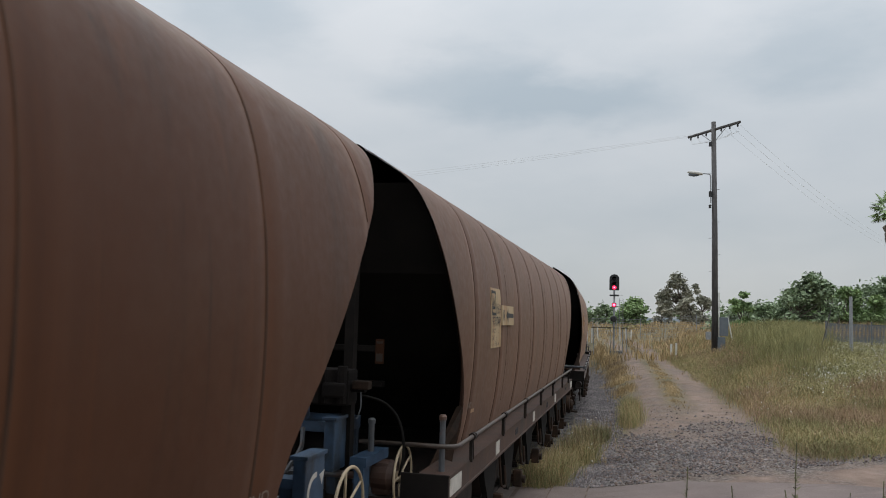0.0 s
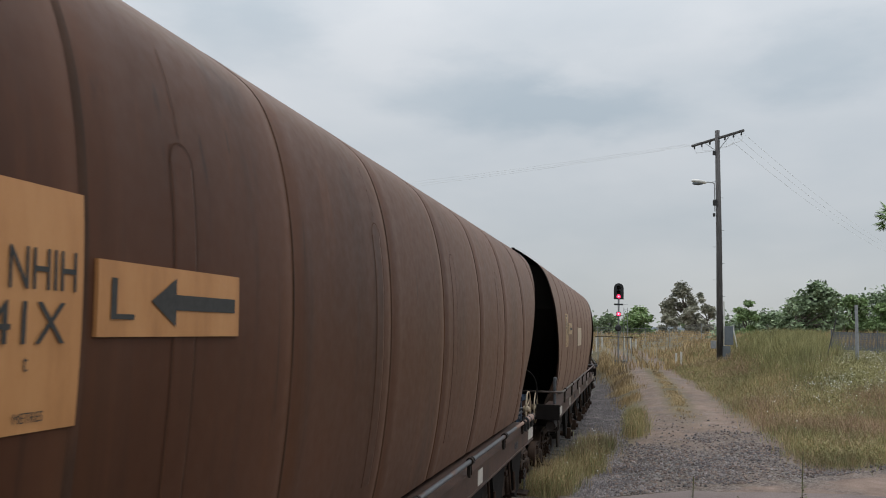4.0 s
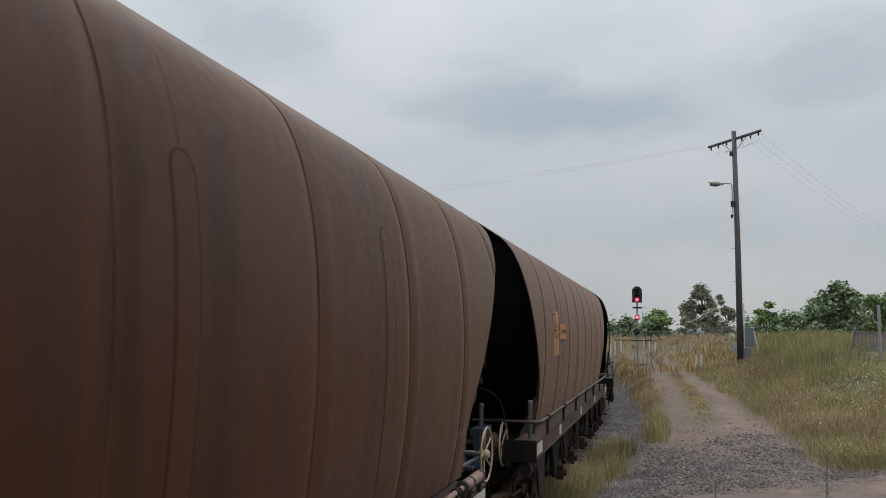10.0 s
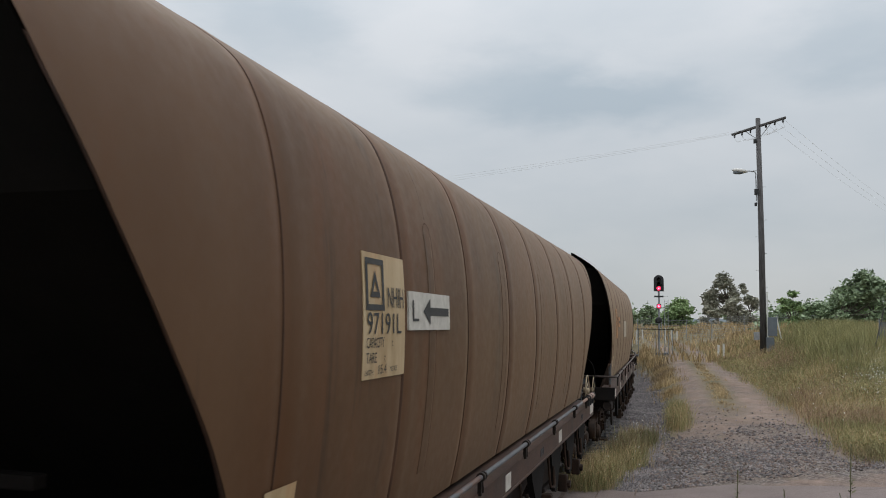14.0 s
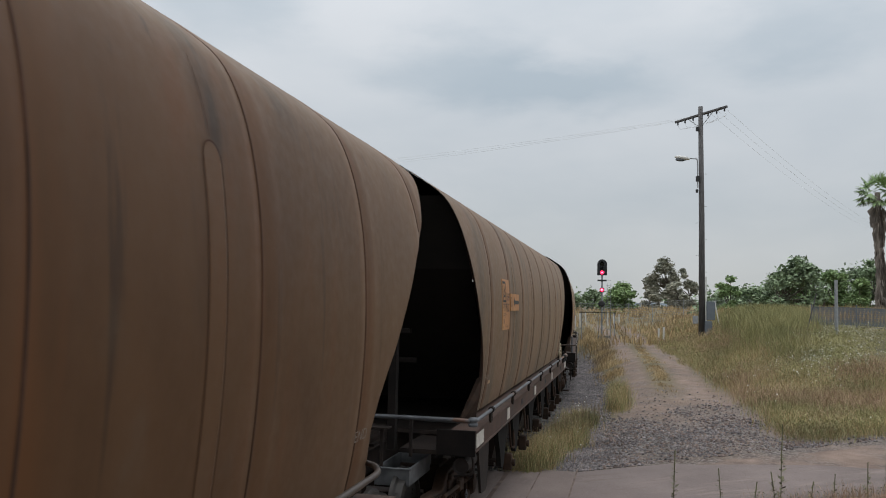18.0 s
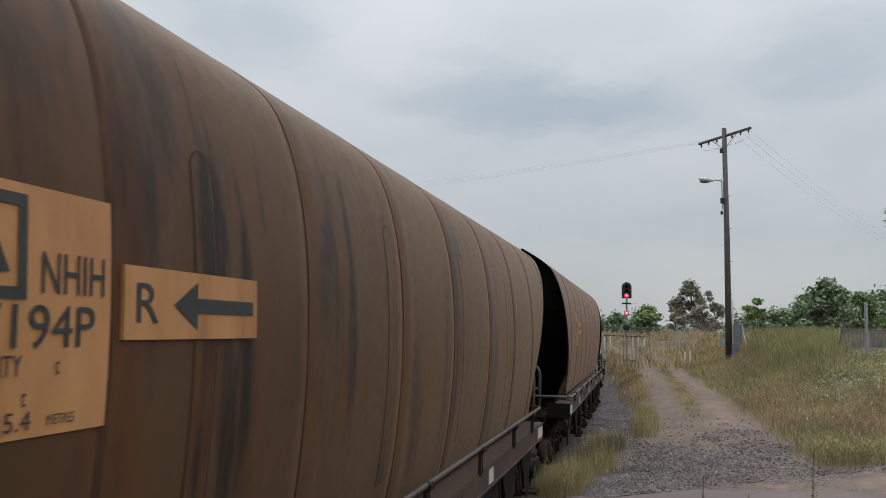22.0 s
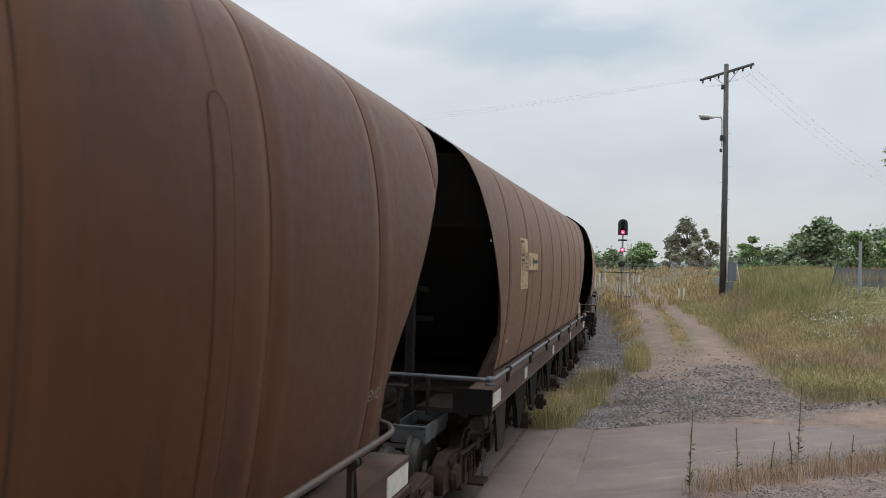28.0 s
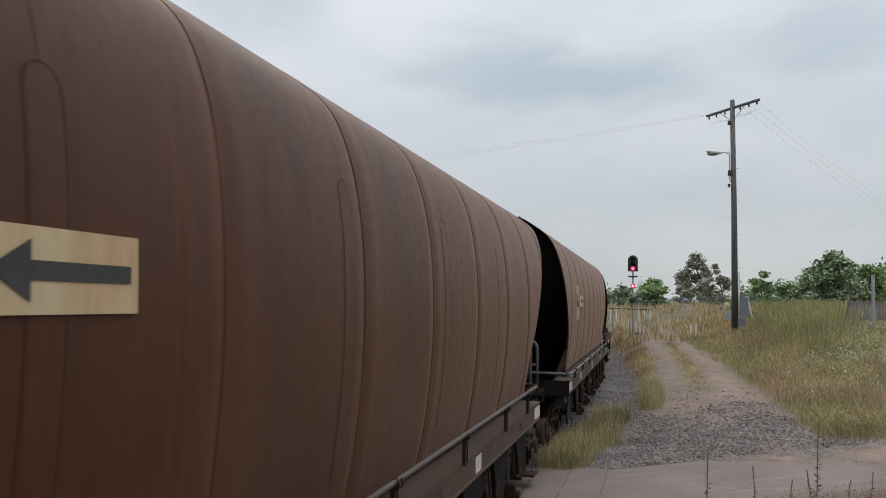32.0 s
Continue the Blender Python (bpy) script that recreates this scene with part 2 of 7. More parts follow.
# blue and its grime streaks deepened to carry the shade between the wagons
BLUE = material("shade_dimmed_blue_paint", [(0.0176, 0.0352, 0.0638), (0.0286, 0.0572, 0.1034), (0.0440, 0.0792, 0.1320)], scale=5, rough=0.5, bump=0.1, spread=30, streaks=[((0.0160, 0.0168, 0.0176), 0.85, (3, 3, 1.5), 0.48, 0.66)])
BLUE_TANK = material("blue_tank_paint", [(0.017, 0.036, 0.070), (0.023, 0.050, 0.098), (0.030, 0.062, 0.118)], scale=3, rough=0.55, bump=0.05, spread=30, spec=0.25, streaks=[((0.0145, 0.0153, 0.0160), 0.6, (2, 2, 1.0), 0.56, 0.72)])
BLUE_GREY = material("grimy_blue_grey_paint", [(0.014, 0.019, 0.025), (0.026, 0.036, 0.046), (0.044, 0.058, 0.070)], scale=5, rough=0.6, bump=0.1, spread=30, spec=0.3, streaks=[((0.0145, 0.0143, 0.0140), 0.9, (3, 3, 1.5), 0.45, 0.64)])
PIPE = material("weathered_grey_pipe", [(0.0560, 0.0580, 0.0640), (0.1000, 0.1060, 0.1180)], scale=6, rough=0.5, streaks=[((0.1088, 0.0462, 0.0224), 0.8, (3, 1.2, 3), 0.55, 0.66)], spread=30)
PIPE_BROWN = material("sooty_brown_pipe", [(0.030, 0.022, 0.018), (0.070, 0.050, 0.040)], scale=6, rough=0.5, streaks=[((0.085, 0.038, 0.020), 0.7, (3, 1.2, 3), 0.55, 0.68)], spread=30)
RUST_RAIL = material("rust_brown_rail", [(0.085, 0.050, 0.034), (0.15, 0.10, 0.075)], scale=5, rough=0.6, spread=30, streaks=[((0.16, 0.075, 0.035), 0.85, (1.5, 1.5, 1.5), 0.42, 0.58)])
PRIMER = material("pinkish_primer", [(0.20, 0.12, 0.09), (0.30, 0.20, 0.155)], scale=8, rough=0.6)
CREAM = material("cream_wheel_paint", [(0.3024, 0.2310, 0.1428), (0.4176, 0.3360, 0.2312)], scale=9, rough=0.5, streaks=[((0.1584, 0.0700, 0.0340), 0.8, (5, 5, 5), 0.58, 0.68)])
PANEL_CREAM = material("yellowed_cream_panel", [(0.3400, 0.2352, 0.1176), (0.4420, 0.3234, 0.1890), (0.5100, 0.3948, 0.2520)], scale=2.5, rough=0.6, stretch=(1, 2, 0.5), spread=40, streaks=[((0.3825, 0.1932, 0.0756), 0.7, (3, 4, 0.6), 0.50, 0.7)])
PANEL_WHITE = material("dirty_white_panel", [(0.3910, 0.3066, 0.2070), (0.5278, 0.4352, 0.3209), (0.5865, 0.5044, 0.3933)], scale=2.5, rough=0.6, stretch=(1, 3, 0.5), spread=40, streaks=[((0.46, 0.28, 0.13), 0.55, (2, 2.5, 1.2), 0.50, 0.68)])
PANEL_PALE = material("chalky_white_panel", [(0.34, 0.29, 0.225), (0.42, 0.365, 0.285), (0.47, 0.415, 0.33)], scale=1.5, rough=0.6, stretch=(1, 2, 0.6), spread=40, streaks=[((0.36, 0.27, 0.17), 0.5, (3, 3, 0.5), 0.50, 0.7)])
PANEL_ORANGE = material("sun_browned_orange_panel", [(0.31, 0.135, 0.045), (0.43, 0.20, 0.072), (0.50, 0.25, 0.10)], scale=2.5, rough=0.6, stretch=(1, 2, 0.5), spread=40)
LABEL_WHITE = material("grubby_white_label", [(0.40, 0.37, 0.33), (0.58, 0.55, 0.50)], scale=12, rough=0.5, spread=30)
INK = material("black_lettering", [(0.022, 0.022, 0.022), (0.038, 0.036, 0.034)], scale=20, rough=0.7)
FADED_INK = material("faded_orange_lettering", [(0.40, 0.255, 0.145), (0.44, 0.30, 0.185)], scale=10, rough=0.7)
STENCIL = material("pale_stencil_paint", [(0.1500, 0.1200, 0.0960), (0.2160, 0.1800, 0.1500)], scale=20, rough=0.7)
# sign colours darkened: the shade deep in the wagon end is put in
SIGN_ORANGE = material("shaded_orange_sign", [(0.030, 0.0105, 0.004), (0.047, 0.0165, 0.006)], scale=12, rough=0.7, spec=0.2)
SIGN_PALE = material("shaded_sign_field", [(0.022, 0.015, 0.011), (0.040, 0.028, 0.021)], scale=14, rough=0.7)
HAZARD = material("orange_hazard_stripe", [(0.0616, 0.0212, 0.0069), (0.0924, 0.0347, 0.0108)], scale=9, rough=0.6)
ASPHALT = material("worn_grey_bitumen", [(0.1071, 0.0800, 0.0726), (0.1331, 0.1018, 0.0935), (0.1590, 0.1230, 0.1133)], scale=0.7, rough=0.85, bump=0.5, bump_scale=120,
                   streaks=[((0.0653, 0.0516, 0.0452), 0.55, (16, 16, 1), 0.56, 0.70), ((0.2958, 0.2666, 0.2479), 0.45, (22, 22, 1), 0.60, 0.72), ((0.0901, 0.0664, 0.0576), 0.75, (0.16, 1.5, 1), 0.50, 0.66), ((0.2352, 0.1771, 0.1530), 0.6, (0.5, 3.0, 1), 0.55, 0.72), ((0.0784, 0.0502, 0.0396), 0.6, (0.5, 9.0, 1), 0.60, 0.70)])
CONCRETE = material("stained_concrete", [(0.1114, 0.0821, 0.0727), (0.1400, 0.1058, 0.0937), (0.1689, 0.1284, 0.1136)], scale=0.9, rough=0.85, bump=0.4, bump_scale=80, streaks=[((0.0583, 0.0464, 0.0416), 0.55, (16, 16, 1), 0.56, 0.70), ((0.2641, 0.2396, 0.2280), 0.45, (22, 22, 1), 0.60, 0.72), ((0.0610, 0.0417, 0.0341), 0.6, (1.5, 0.5, 1), 0.52, 0.72)])
JOINT = material("rusty_joint_dirt", [(0.055, 0.036, 0.027), (0.10, 0.066, 0.049), (0.16, 0.125, 0.105)], scale=4, rough=0.95, detail=8)
STONE = material("ballast_stone", [(0.0890, 0.0799, 0.0809), (0.1400, 0.1244, 0.1242), (0.2036, 0.1764, 0.1704)], scale=1.2, rough=0.9, island=0.55)
STONE_BROWN = material("brown_gravel_stone", [(0.0890, 0.0636, 0.0528), (0.1424, 0.1033, 0.0872), (0.2017, 0.1511, 0.1294)], scale=1.2, rough=0.9, island=0.55)
TIMBER = material("grey_weathered_pole_timber", [(0.0468, 0.0429, 0.0430), (0.0864, 0.0819, 0.0817), (0.1224, 0.1170, 0.1204)], scale=6, stretch=(6, 6, 0.4), rough=0.85, bump=0.5, bump_scale=50)
GALV = material("galvanised_steel", [(0.22, 0.235, 0.25), (0.34, 0.35, 0.36)], scale=8, rough=0.5, metal=0.3)
CABINET = material("grey_cabinet_paint", [(0.1100, 0.1283, 0.1470), (0.1430, 0.1624, 0.1830)], scale=4, rough=0.55)
BLACK = material("matt_black_paint", [(0.012, 0.013, 0.014), (0.025, 0.026, 0.028)], scale=6, rough=0.6)
WHITE_POST = material("white_post_paint", [(0.50, 0.49, 0.46), (0.68, 0.67, 0.64)], scale=8, rough=0.6)
WIRE = material("grey_wire", [(0.6900, 0.7050, 0.7200), (0.8100, 0.8250, 0.8400)], scale=4, rough=0.5)
RED_LAMP = glow("red_signal_lamp", (1.0, 0.03, 0.10), 2.6)
LAMP_CORE = glow("signal_lamp_core", (1.0, 0.30, 0.40), 2.6)
BARK = material("gum_bark", [(0.07, 0.055, 0.045), (0.16, 0.135, 0.115)], scale=4, stretch=(4, 4, 0.6), rough=0.9)
# tree greens paled and greyed: distance haze is put into the leaf colours
LEAF_GUM = material("haze_paled_gum_leaves", [(0.1582, 0.1684, 0.1223), (0.2515, 0.2479, 0.1869), (0.3540, 0.3277, 0.2657)], scale=0.5, rough=0.7, island=0.4)
LEAF_GREEN = material("green_leaves", [(0.1204, 0.1818, 0.0740), (0.1853, 0.2702, 0.1089), (0.2594, 0.3538, 0.1524)], scale=0.4, rough=0.65, island=0.4)
LEAF_DARK = material("haze_paled_green_leaves", [(0.1346, 0.1846, 0.1030), (0.2022, 0.2680, 0.1517), (0.2808, 0.3572, 0.2059)], scale=0.5, rough=0.65, island=0.4)
LEAF_YELLOW = material("yellow_green_shoots", [(0.2016, 0.1878, 0.0669), (0.3024, 0.2594, 0.1094)], scale=0.5, rough=0.7, island=0.35)
PALM_DEAD = material("dry_palm_fronds", [(0.14, 0.118, 0.098), (0.25, 0.215, 0.185)], scale=1, rough=0.85, island=0.4)
GRASS_DRY = material("dry_gold_grass", [(0.2072, 0.1526, 0.1006), (0.3766, 0.2745, 0.1452), (0.5179, 0.3922, 0.2234)], scale=0.45, rough=0.8, island=0.35, spec=0.2)
GRASS_GREEN = material("green_verge_grass", [(0.1652, 0.1665, 0.0766), (0.2562, 0.2456, 0.1124), (0.3718, 0.3330, 0.1634)], scale=0.45, rough=0.8, island=0.35, spec=0.2)
STRAW = material("straw_seed_heads", [(0.2851, 0.1911, 0.1244), (0.4182, 0.2886, 0.1999)], scale=0.6, rough=0.85, island=0.35, spec=0.2)
WEED = material("dark_weed_stems", [(0.075, 0.070, 0.036), (0.14, 0.135, 0.065)], scale=2, rough=0.8, island=0.3)
PETAL = material("white_petals", [(0.62, 0.62, 0.54), (0.74, 0.74, 0.68)], scale=5, rough=0.7)
# the blue is distance haze put into the hill's own colour
HILL = material("blue_distant_hill", [(0.20, 0.24, 0.27), (0.25, 0.29, 0.32)], scale=0.02, rough=1.0)

# ---------------------------------------------------------------- mesh helpers
CACHE = {}


def part(name, bm, mat, parent=None, label="", smooth=False, key=None):
    """Link a bmesh as one mesh object under its parent."""
    me = bpy.data.meshes.new(name)
    bm.to_mesh(me)
    bm.free()
    if smooth:
        me.shade_smooth()
    me.materials.append(mat)
    if key:
        CACHE[key] = me
    ob = new(name, me)
    ob.parent = parent
    return tagged(ob, label) if label else ob


def piece(name, key, build, mat, parent, at=None, label="", smooth=False):
    """Like part(), with the mesh built once for each key and shared."""
    if key in CACHE:
        ob = new(name, CACHE[key])
        ob.parent = parent
        if label:
            tagged(ob, label)
    else:
        bm = bmesh.new()
        build(bm)
        ob = part(name, bm, mat, parent, label, smooth, key)
    if at is not None:
        ob.matrix_basis = at
    return ob


def soup(name, verts, faces, mat, parent=None):
    me = bpy.data.meshes.new(name)
    me.from_pydata(verts, [], faces)
    me.materials.append(mat)
    ob = new(name, me)
    ob.parent = parent
    return ob


def box(bm, x0, x1, y0, y1, z0, z1, bevel=0.0):
    m = Matrix.Translation(((x0 + x1) / 2, (y0 + y1) / 2, (z0 + z1) / 2)) @ Matrix.Diagonal((abs(x1 - x0), abs(y1 - y0), abs(z1 - z0), 1))
    r = bmesh.ops.create_cube(bm, size=1, matrix=m)
    if bevel:
        es = list({e for v in r["verts"] for e in v.link_edges})
        bmesh.ops.bevel(bm, geom=es, offset=bevel, segments=2, affect="EDGES", profile=0.6)
    return bm


def rod(bm, a, b, r, r2=None, seg=10):
    a, b = Vector(a), Vector(b)
    d = b - a
    m = Matrix.Translation((a + b) / 2) @ d.to_track_quat("Z", "Y").to_matrix().to_4x4()
    bmesh.ops.create_cone(bm, cap_ends=True, segments=seg, radius1=r, radius2=r if r2 is None else r2, depth=d.length, matrix=m)
    return bm


def tube(bm, pts, r, seg=10):
    """A bent pipe through points, one skin."""
    pts = [Vector(p) for p in pts]
    rings = []
    up = None
    for i, p in enumerate(pts):
        d = (pts[min(i + 1, len(pts) - 1)] - pts[max(i - 1, 0)]).normalized()
        if up is None:
            up = d.orthogonal().normalized()
        up = (up - d * up.dot(d)).normalized()
        s = d.cross(up)
        rings.append([bm.verts.new(p + r * (math.cos(2 * math.pi * k / seg) * up + math.sin(2 * math.pi * k / seg) * s)) for k in range(seg)])
    for a, b in zip(rings, rings[1:]):
        for k in range(seg):
            bm.faces.new((a[k], a[(k + 1) % seg], b[(k + 1) % seg], b[k]))
    bm.faces.new(rings[0][::-1])
    bm.faces.new(rings[-1])
    return bm


def rounded(pts, radius, n=5):
    """Points of a bent line with its corners rounded."""
    out = [Vector(pts[0])]
    for a, b, c in zip(pts, pts[1:], pts[2:]):
        a, b, c = Vector(a), Vector(b), Vector(c)
        p, q = b + (a - b).normalized() * radius, b + (c - b).normalized() * radius
        for k in range(n + 1):
            t = k / n
            out.append((1 - t) ** 2 * p + 2 * t * (1 - t) * b + t * t * q)
    return out + [Vector(pts[-1])]


def prism(bm, outline, x0, x1):
    """An outline in the y-z plane pushed from x0 to x1."""
    a = [bm.verts.new((x0, y, z)) for y, z in outline]
    b = [bm.verts.new((x1, y, z)) for y, z in outline]
    n = len(a)
    bm.faces.new(a)
    bm.faces.new(b[::-1])
    for k in range(n):
        bm.faces.new((a[k], b[k], b[(k + 1) % n], a[(k + 1) % n]))
    bmesh.ops.recalc_face_normals(bm, faces=bm.faces)
    return bm


def lathe(bm, prof, seg=24, axis="x", at=(0, 0, 0)):
    """Spin (radius, along) pairs round an axis."""
    rings = []
    for r, h in prof:
        ring = []
        for k in range(seg):
            a = 2 * math.pi * k / seg
            c, s = r * math.cos(a), r * math.sin(a)
            v = {"x": (h, c, s), "y": (c, h, s), "z": (c, s, h)}[axis]
            ring.append(bm.verts.new(Vector(v) + Vector(at)))
        rings.append(ring)
    for a, b in zip(rings, rings[1:]):
        for k in range(seg):
            bm.faces.new((a[k], a[(k + 1) % seg], b[(k + 1) % seg], b[k]))
    bm.faces.new(rings[0][::-1])
    bm.faces.new(rings[-1])
    bmesh.ops.recalc_face_normals(bm, faces=bm.faces)
    return bm


def smooth01(a, b, x):
    t = min(1.0, max(0.0, (x - a) / (b - a)))
    return t * t * (3 - 2 * t)


# ---------------------------------------------------------------- the line and the train's way along it
TRACK_X, CURVE_Y, CURVE_R = -2.94, 18.5, 215.0
PITCH = 15.36


def on_track(s):
    """Pose of a wagon's middle at s metres along the line, which bends to the left past CURVE_Y."""
    if s <= CURVE_Y:
        return pose(TRACK_X, s, 0)
    a = (s - CURVE_Y) / CURVE_R
    return pose(TRACK_X - CURVE_R * (1 - math.cos(a)), CURVE_Y + CURVE_R * math.sin(a), 0, 0, 0, math.degrees(a))


def run(t):
    """Metres that the train has come by t seconds."""
    return 5.67 * t + 0.0105 * t * t


# small differences in the wagons' coupled lengths, metres
SLACK = [0.20, 0.08, 0.07, 0.0, -0.18, -0.23, -0.26, -0.28, -0.30, -0.39, -0.31, -0.31, -0.31, -0.31, -0.31, -0.31, -0.31, -0.31]


def place_of(k, t):
    return run(6.889) + 4.75 + (k - 3) * PITCH + SLACK[k] - run(t) - 0.01


# half profile of the body: out from the middle, up from the rail
PROFILE = [(0.57, 4.065), (0.62, 4.045), (0.80, 3.935), (0.97, 3.82), (1.07, 3.735), (1.14, 3.625), (1.215, 3.44), (1.265, 3.25), (1.30, 3.05), (1.32, 2.86), (1.332, 2.64), (1.335, 2.45),
           (1.332, 2.28), (1.322, 2.10), (1.305, 1.90), (1.28, 1.70), (1.25, 1.53), (1.21, 1.36)]
FRONT = [(1.36, -5.82), (1.55, -5.82), (1.75, -5.88), (1.95, -5.97), (2.15, -6.10), (2.5, -6.37), (2.9, -6.66), (3.27, -6.90), (3.55, -7.04), (3.8, -7.14), (4.0, -7.18), (4.2, -7.2)]
REAR = [(1.36, 5.34), (1.55, 5.24), (1.77, 5.21), (1.95, 5.30), (2.1, 5.42), (2.3, 5.62), (2.5, 5.80), (2.75, 6.03), (2.96, 6.21), (3.16, 6.42), (3.27, 6.52), (3.42, 6.65), (3.56, 6.77), (3.68, 6.88), (3.78, 6.96),
        (3.86, 7.01), (3.93, 7.02), (4.0, 6.98), (4.09, 6.85)]
SEAMS = [-5.60, -4.08, -2.58, -1.04, 0.41, 1.94, 3.42, 4.92, 6.40]


def table(rows, z):
    return float(np.interp(z, [r[0] for r in rows], [r[1] for r in rows]))


def rows_of_profile(n=52):
    p = np.array(PROFILE)
    d = np.concatenate([[0], np.cumsum(np.hypot(np.diff(p[:, 0]), np.diff(p[:, 1])))])
    s = np.linspace(0, d[-1], n)
    c, z = np.interp(s, d, p[:, 0]), np.interp(s, d, p[:, 1])
    for _ in range(3):  # round off the corners
        c[1:-1], z[1:-1] = (c[:-2] + 2 * c[1:-1] + c[2:]) / 4, (z[:-2] + 2 * z[1:-1] + z[2:]) / 4
    return c, z


ROW_C, ROW_Z = rows_of_profile()


def side_at(z):
    return float(np.interp(z, ROW_Z[::-1], ROW_C[::-1]))


def relief(y):
    """Lapped plate seams and the slight pillow of each plate, metres out from the profile."""
    r = 0.0
    for s in SEAMS:
        d = y - s
        if abs(d) < 0.5:
            r -= 0.007 * math.exp(-(d / 0.055) ** 2)
            r += 0.003 * math.exp(-((d - 0.15) / 0.06) ** 2)
    return r


def half_shell(bm, side, inset=0.0):
    ys = {round(-7.25 + 0.145 * k, 3) for k in range(100)}
    ys |= {round(s + d, 3) for s in SEAMS for d in (-0.22, -0.18, -0.14, -0.11, -0.08, -0.05, -0.025, 0.0, 0.025, 0.05, 0.08, 0.11, 0.14, 0.17, 0.21, 0.26)}
    ys = sorted(y for y in ys if y < 7.1)
    stain = bm.verts.layers.float.new("seam")
    grid = []
    for c, z in zip(ROW_C, ROW_Z):
        f, r = table(FRONT, z), table(REAR, z)
        grid.append([bm.verts.new((side * (c + (relief(y) if not inset else -inset)), y, z)) for y in (min(max(q, f), r) for q in ys)])
        for v in grid[-1]:
            d = min(((v.co.y - q) for q in SEAMS), key=abs)
            v[stain] = math.exp(-(d / 0.17) ** 2)
    for a, b in zip(grid, grid[1:]):
        for k in range(len(ys) - 1):
            q = (a[k], a[k + 1], b[k + 1], b[k])
            if (q[0].co - q[1].co).length < 1e-5 and (q[2].co - q[3].co).length < 1e-5:
                continue
            bm.faces.new(q)
    bmesh.ops.remove_doubles(bm, verts=bm.verts, dist=1e-5)
    loose = [v for v in bm.verts if not v.link_faces]
    bmesh.ops.delete(bm, geom=loose, context="VERTS")
    bmesh.ops.recalc_face_normals(bm, faces=bm.faces)


def on_side(u, v, y0, z0, off):
    z = z0 + v
    return (side_at(z) + off, y0 + u, z)


def side_patch(bm, y0, y1, z0, z1, off=0.004, n=8):
    """A sheet laid on the curved side."""
    a = [[bm.verts.new(on_side(0, 0, y, z0 + (z1 - z0) * i / n, off)) for y in (y0, y1)] for i in range(n + 1)]
    b = [[bm.verts.new(on_side(0, 0, y, z0 + (z1 - z0) * i / n, -0.02)) for y in (y0, y1)] for i in range(n + 1)]
    for i in range(n):
        bm.faces.new((a[i][0], a[i][1], a[i + 1][1], a[i + 1][0]))
        for k in (0, 1):
            bm.faces.new((a[i][k], a[i + 1][k], b[i + 1][k], b[i][k]))
    bm.faces.new((a[0][0], a[0][1], b[0][1], b[0][0]))
    bm.faces.new((a[n][0], a[n][1], b[n][1], b[n][0]))
    bmesh.ops.recalc_face_normals(bm, faces=bm.faces)


def words(bm, text, y, z, high, wide=None, off=0.010, narrow=0.72):
    """Lettering on the curved side: text starts at y, stands on z, capitals of that height."""
    cu = bpy.data.curves.new("lettering", "FONT")
    cu.body = text
    cu.size = 1.0
    ob = bpy.data.objects.new("lettering", cu)
    scene.collection.objects.link(ob)
    dg = bpy.context.evaluated_depsgraph_get()
    me = bpy.data.meshes.new_from_object(ob.evaluated_get(dg))
    k = high / 0.69
    co = [v.co.copy() for v in me.vertices]
    x0, x1 = min(c.x for c in co), max(c.x for c in co)
    sx = k * narrow if wide is None else wide / (x1 - x0)
    vs = [bm.verts.new(on_side((c.x - x0) * sx, c.y * k, y, z, off)) for c in co]
    for p in me.polygons:
        try:
            bm.faces.new([vs[i] for i in p.vertices])
        except ValueError:
            pass
    bpy.data.objects.remove(ob)
    bpy.data.curves.remove(cu)
    bpy.data.meshes.remove(me)


def side_polygon(bm, pts, off):
    bm.faces.new([bm.verts.new(on_side(0, 0, y, z, off)) for y, z in pts])


# ---------------------------------------------------------------- the wagons
WHEEL_R = 0.46
wheels = []


def oval(y, z, a, b, turn):
    t = math.radians(turn)
    out = []
    for q in range(14):
        u, v = a * math.cos(2 * math.pi * q / 14), b * math.sin(2 * math.pi * q / 14)
        out.append((y + u * math.cos(t) - v * math.sin(t), z + u * math.sin(t) + v * math.cos(t)))
    return out


def casting(bm, outline, holes, x0, x1):
    """A cast plate in the y-z plane with openings and rounded rims, from x0 to x1."""
    cu = bpy.data.curves.new("casting", "CURVE")
    cu.dimensions, cu.fill_mode = "2D", "BOTH"
    cu.extrude, cu.bevel_depth, cu.bevel_resolution = abs(x1 - x0) / 2 - 0.014, 0.014, 1
    for loop in [outline] + holes:
        sp = cu.splines.new("POLY")
        sp.points.add(len(loop) - 1)
        for p, (y, z) in zip(sp.points, loop):
            p.co = (y, z, 0, 1)
        sp.use_cyclic_u = True
    ob = bpy.data.objects.new("casting", cu)
    scene.collection.objects.link(ob)
    me = bpy.data.meshes.new_from_object(ob.evaluated_get(bpy.context.evaluated_depsgraph_get()))
    me.transform(Matrix(((0, 0, 1, (x0 + x1) / 2), (1, 0, 0, 0), (0, 1, 0, 0), (0, 0, 0, 1))))
    bm.from_mesh(me)
    bpy.data.objects.remove(ob)
    bpy.data.curves.remove(cu)
    bpy.data.meshes.remove(me)


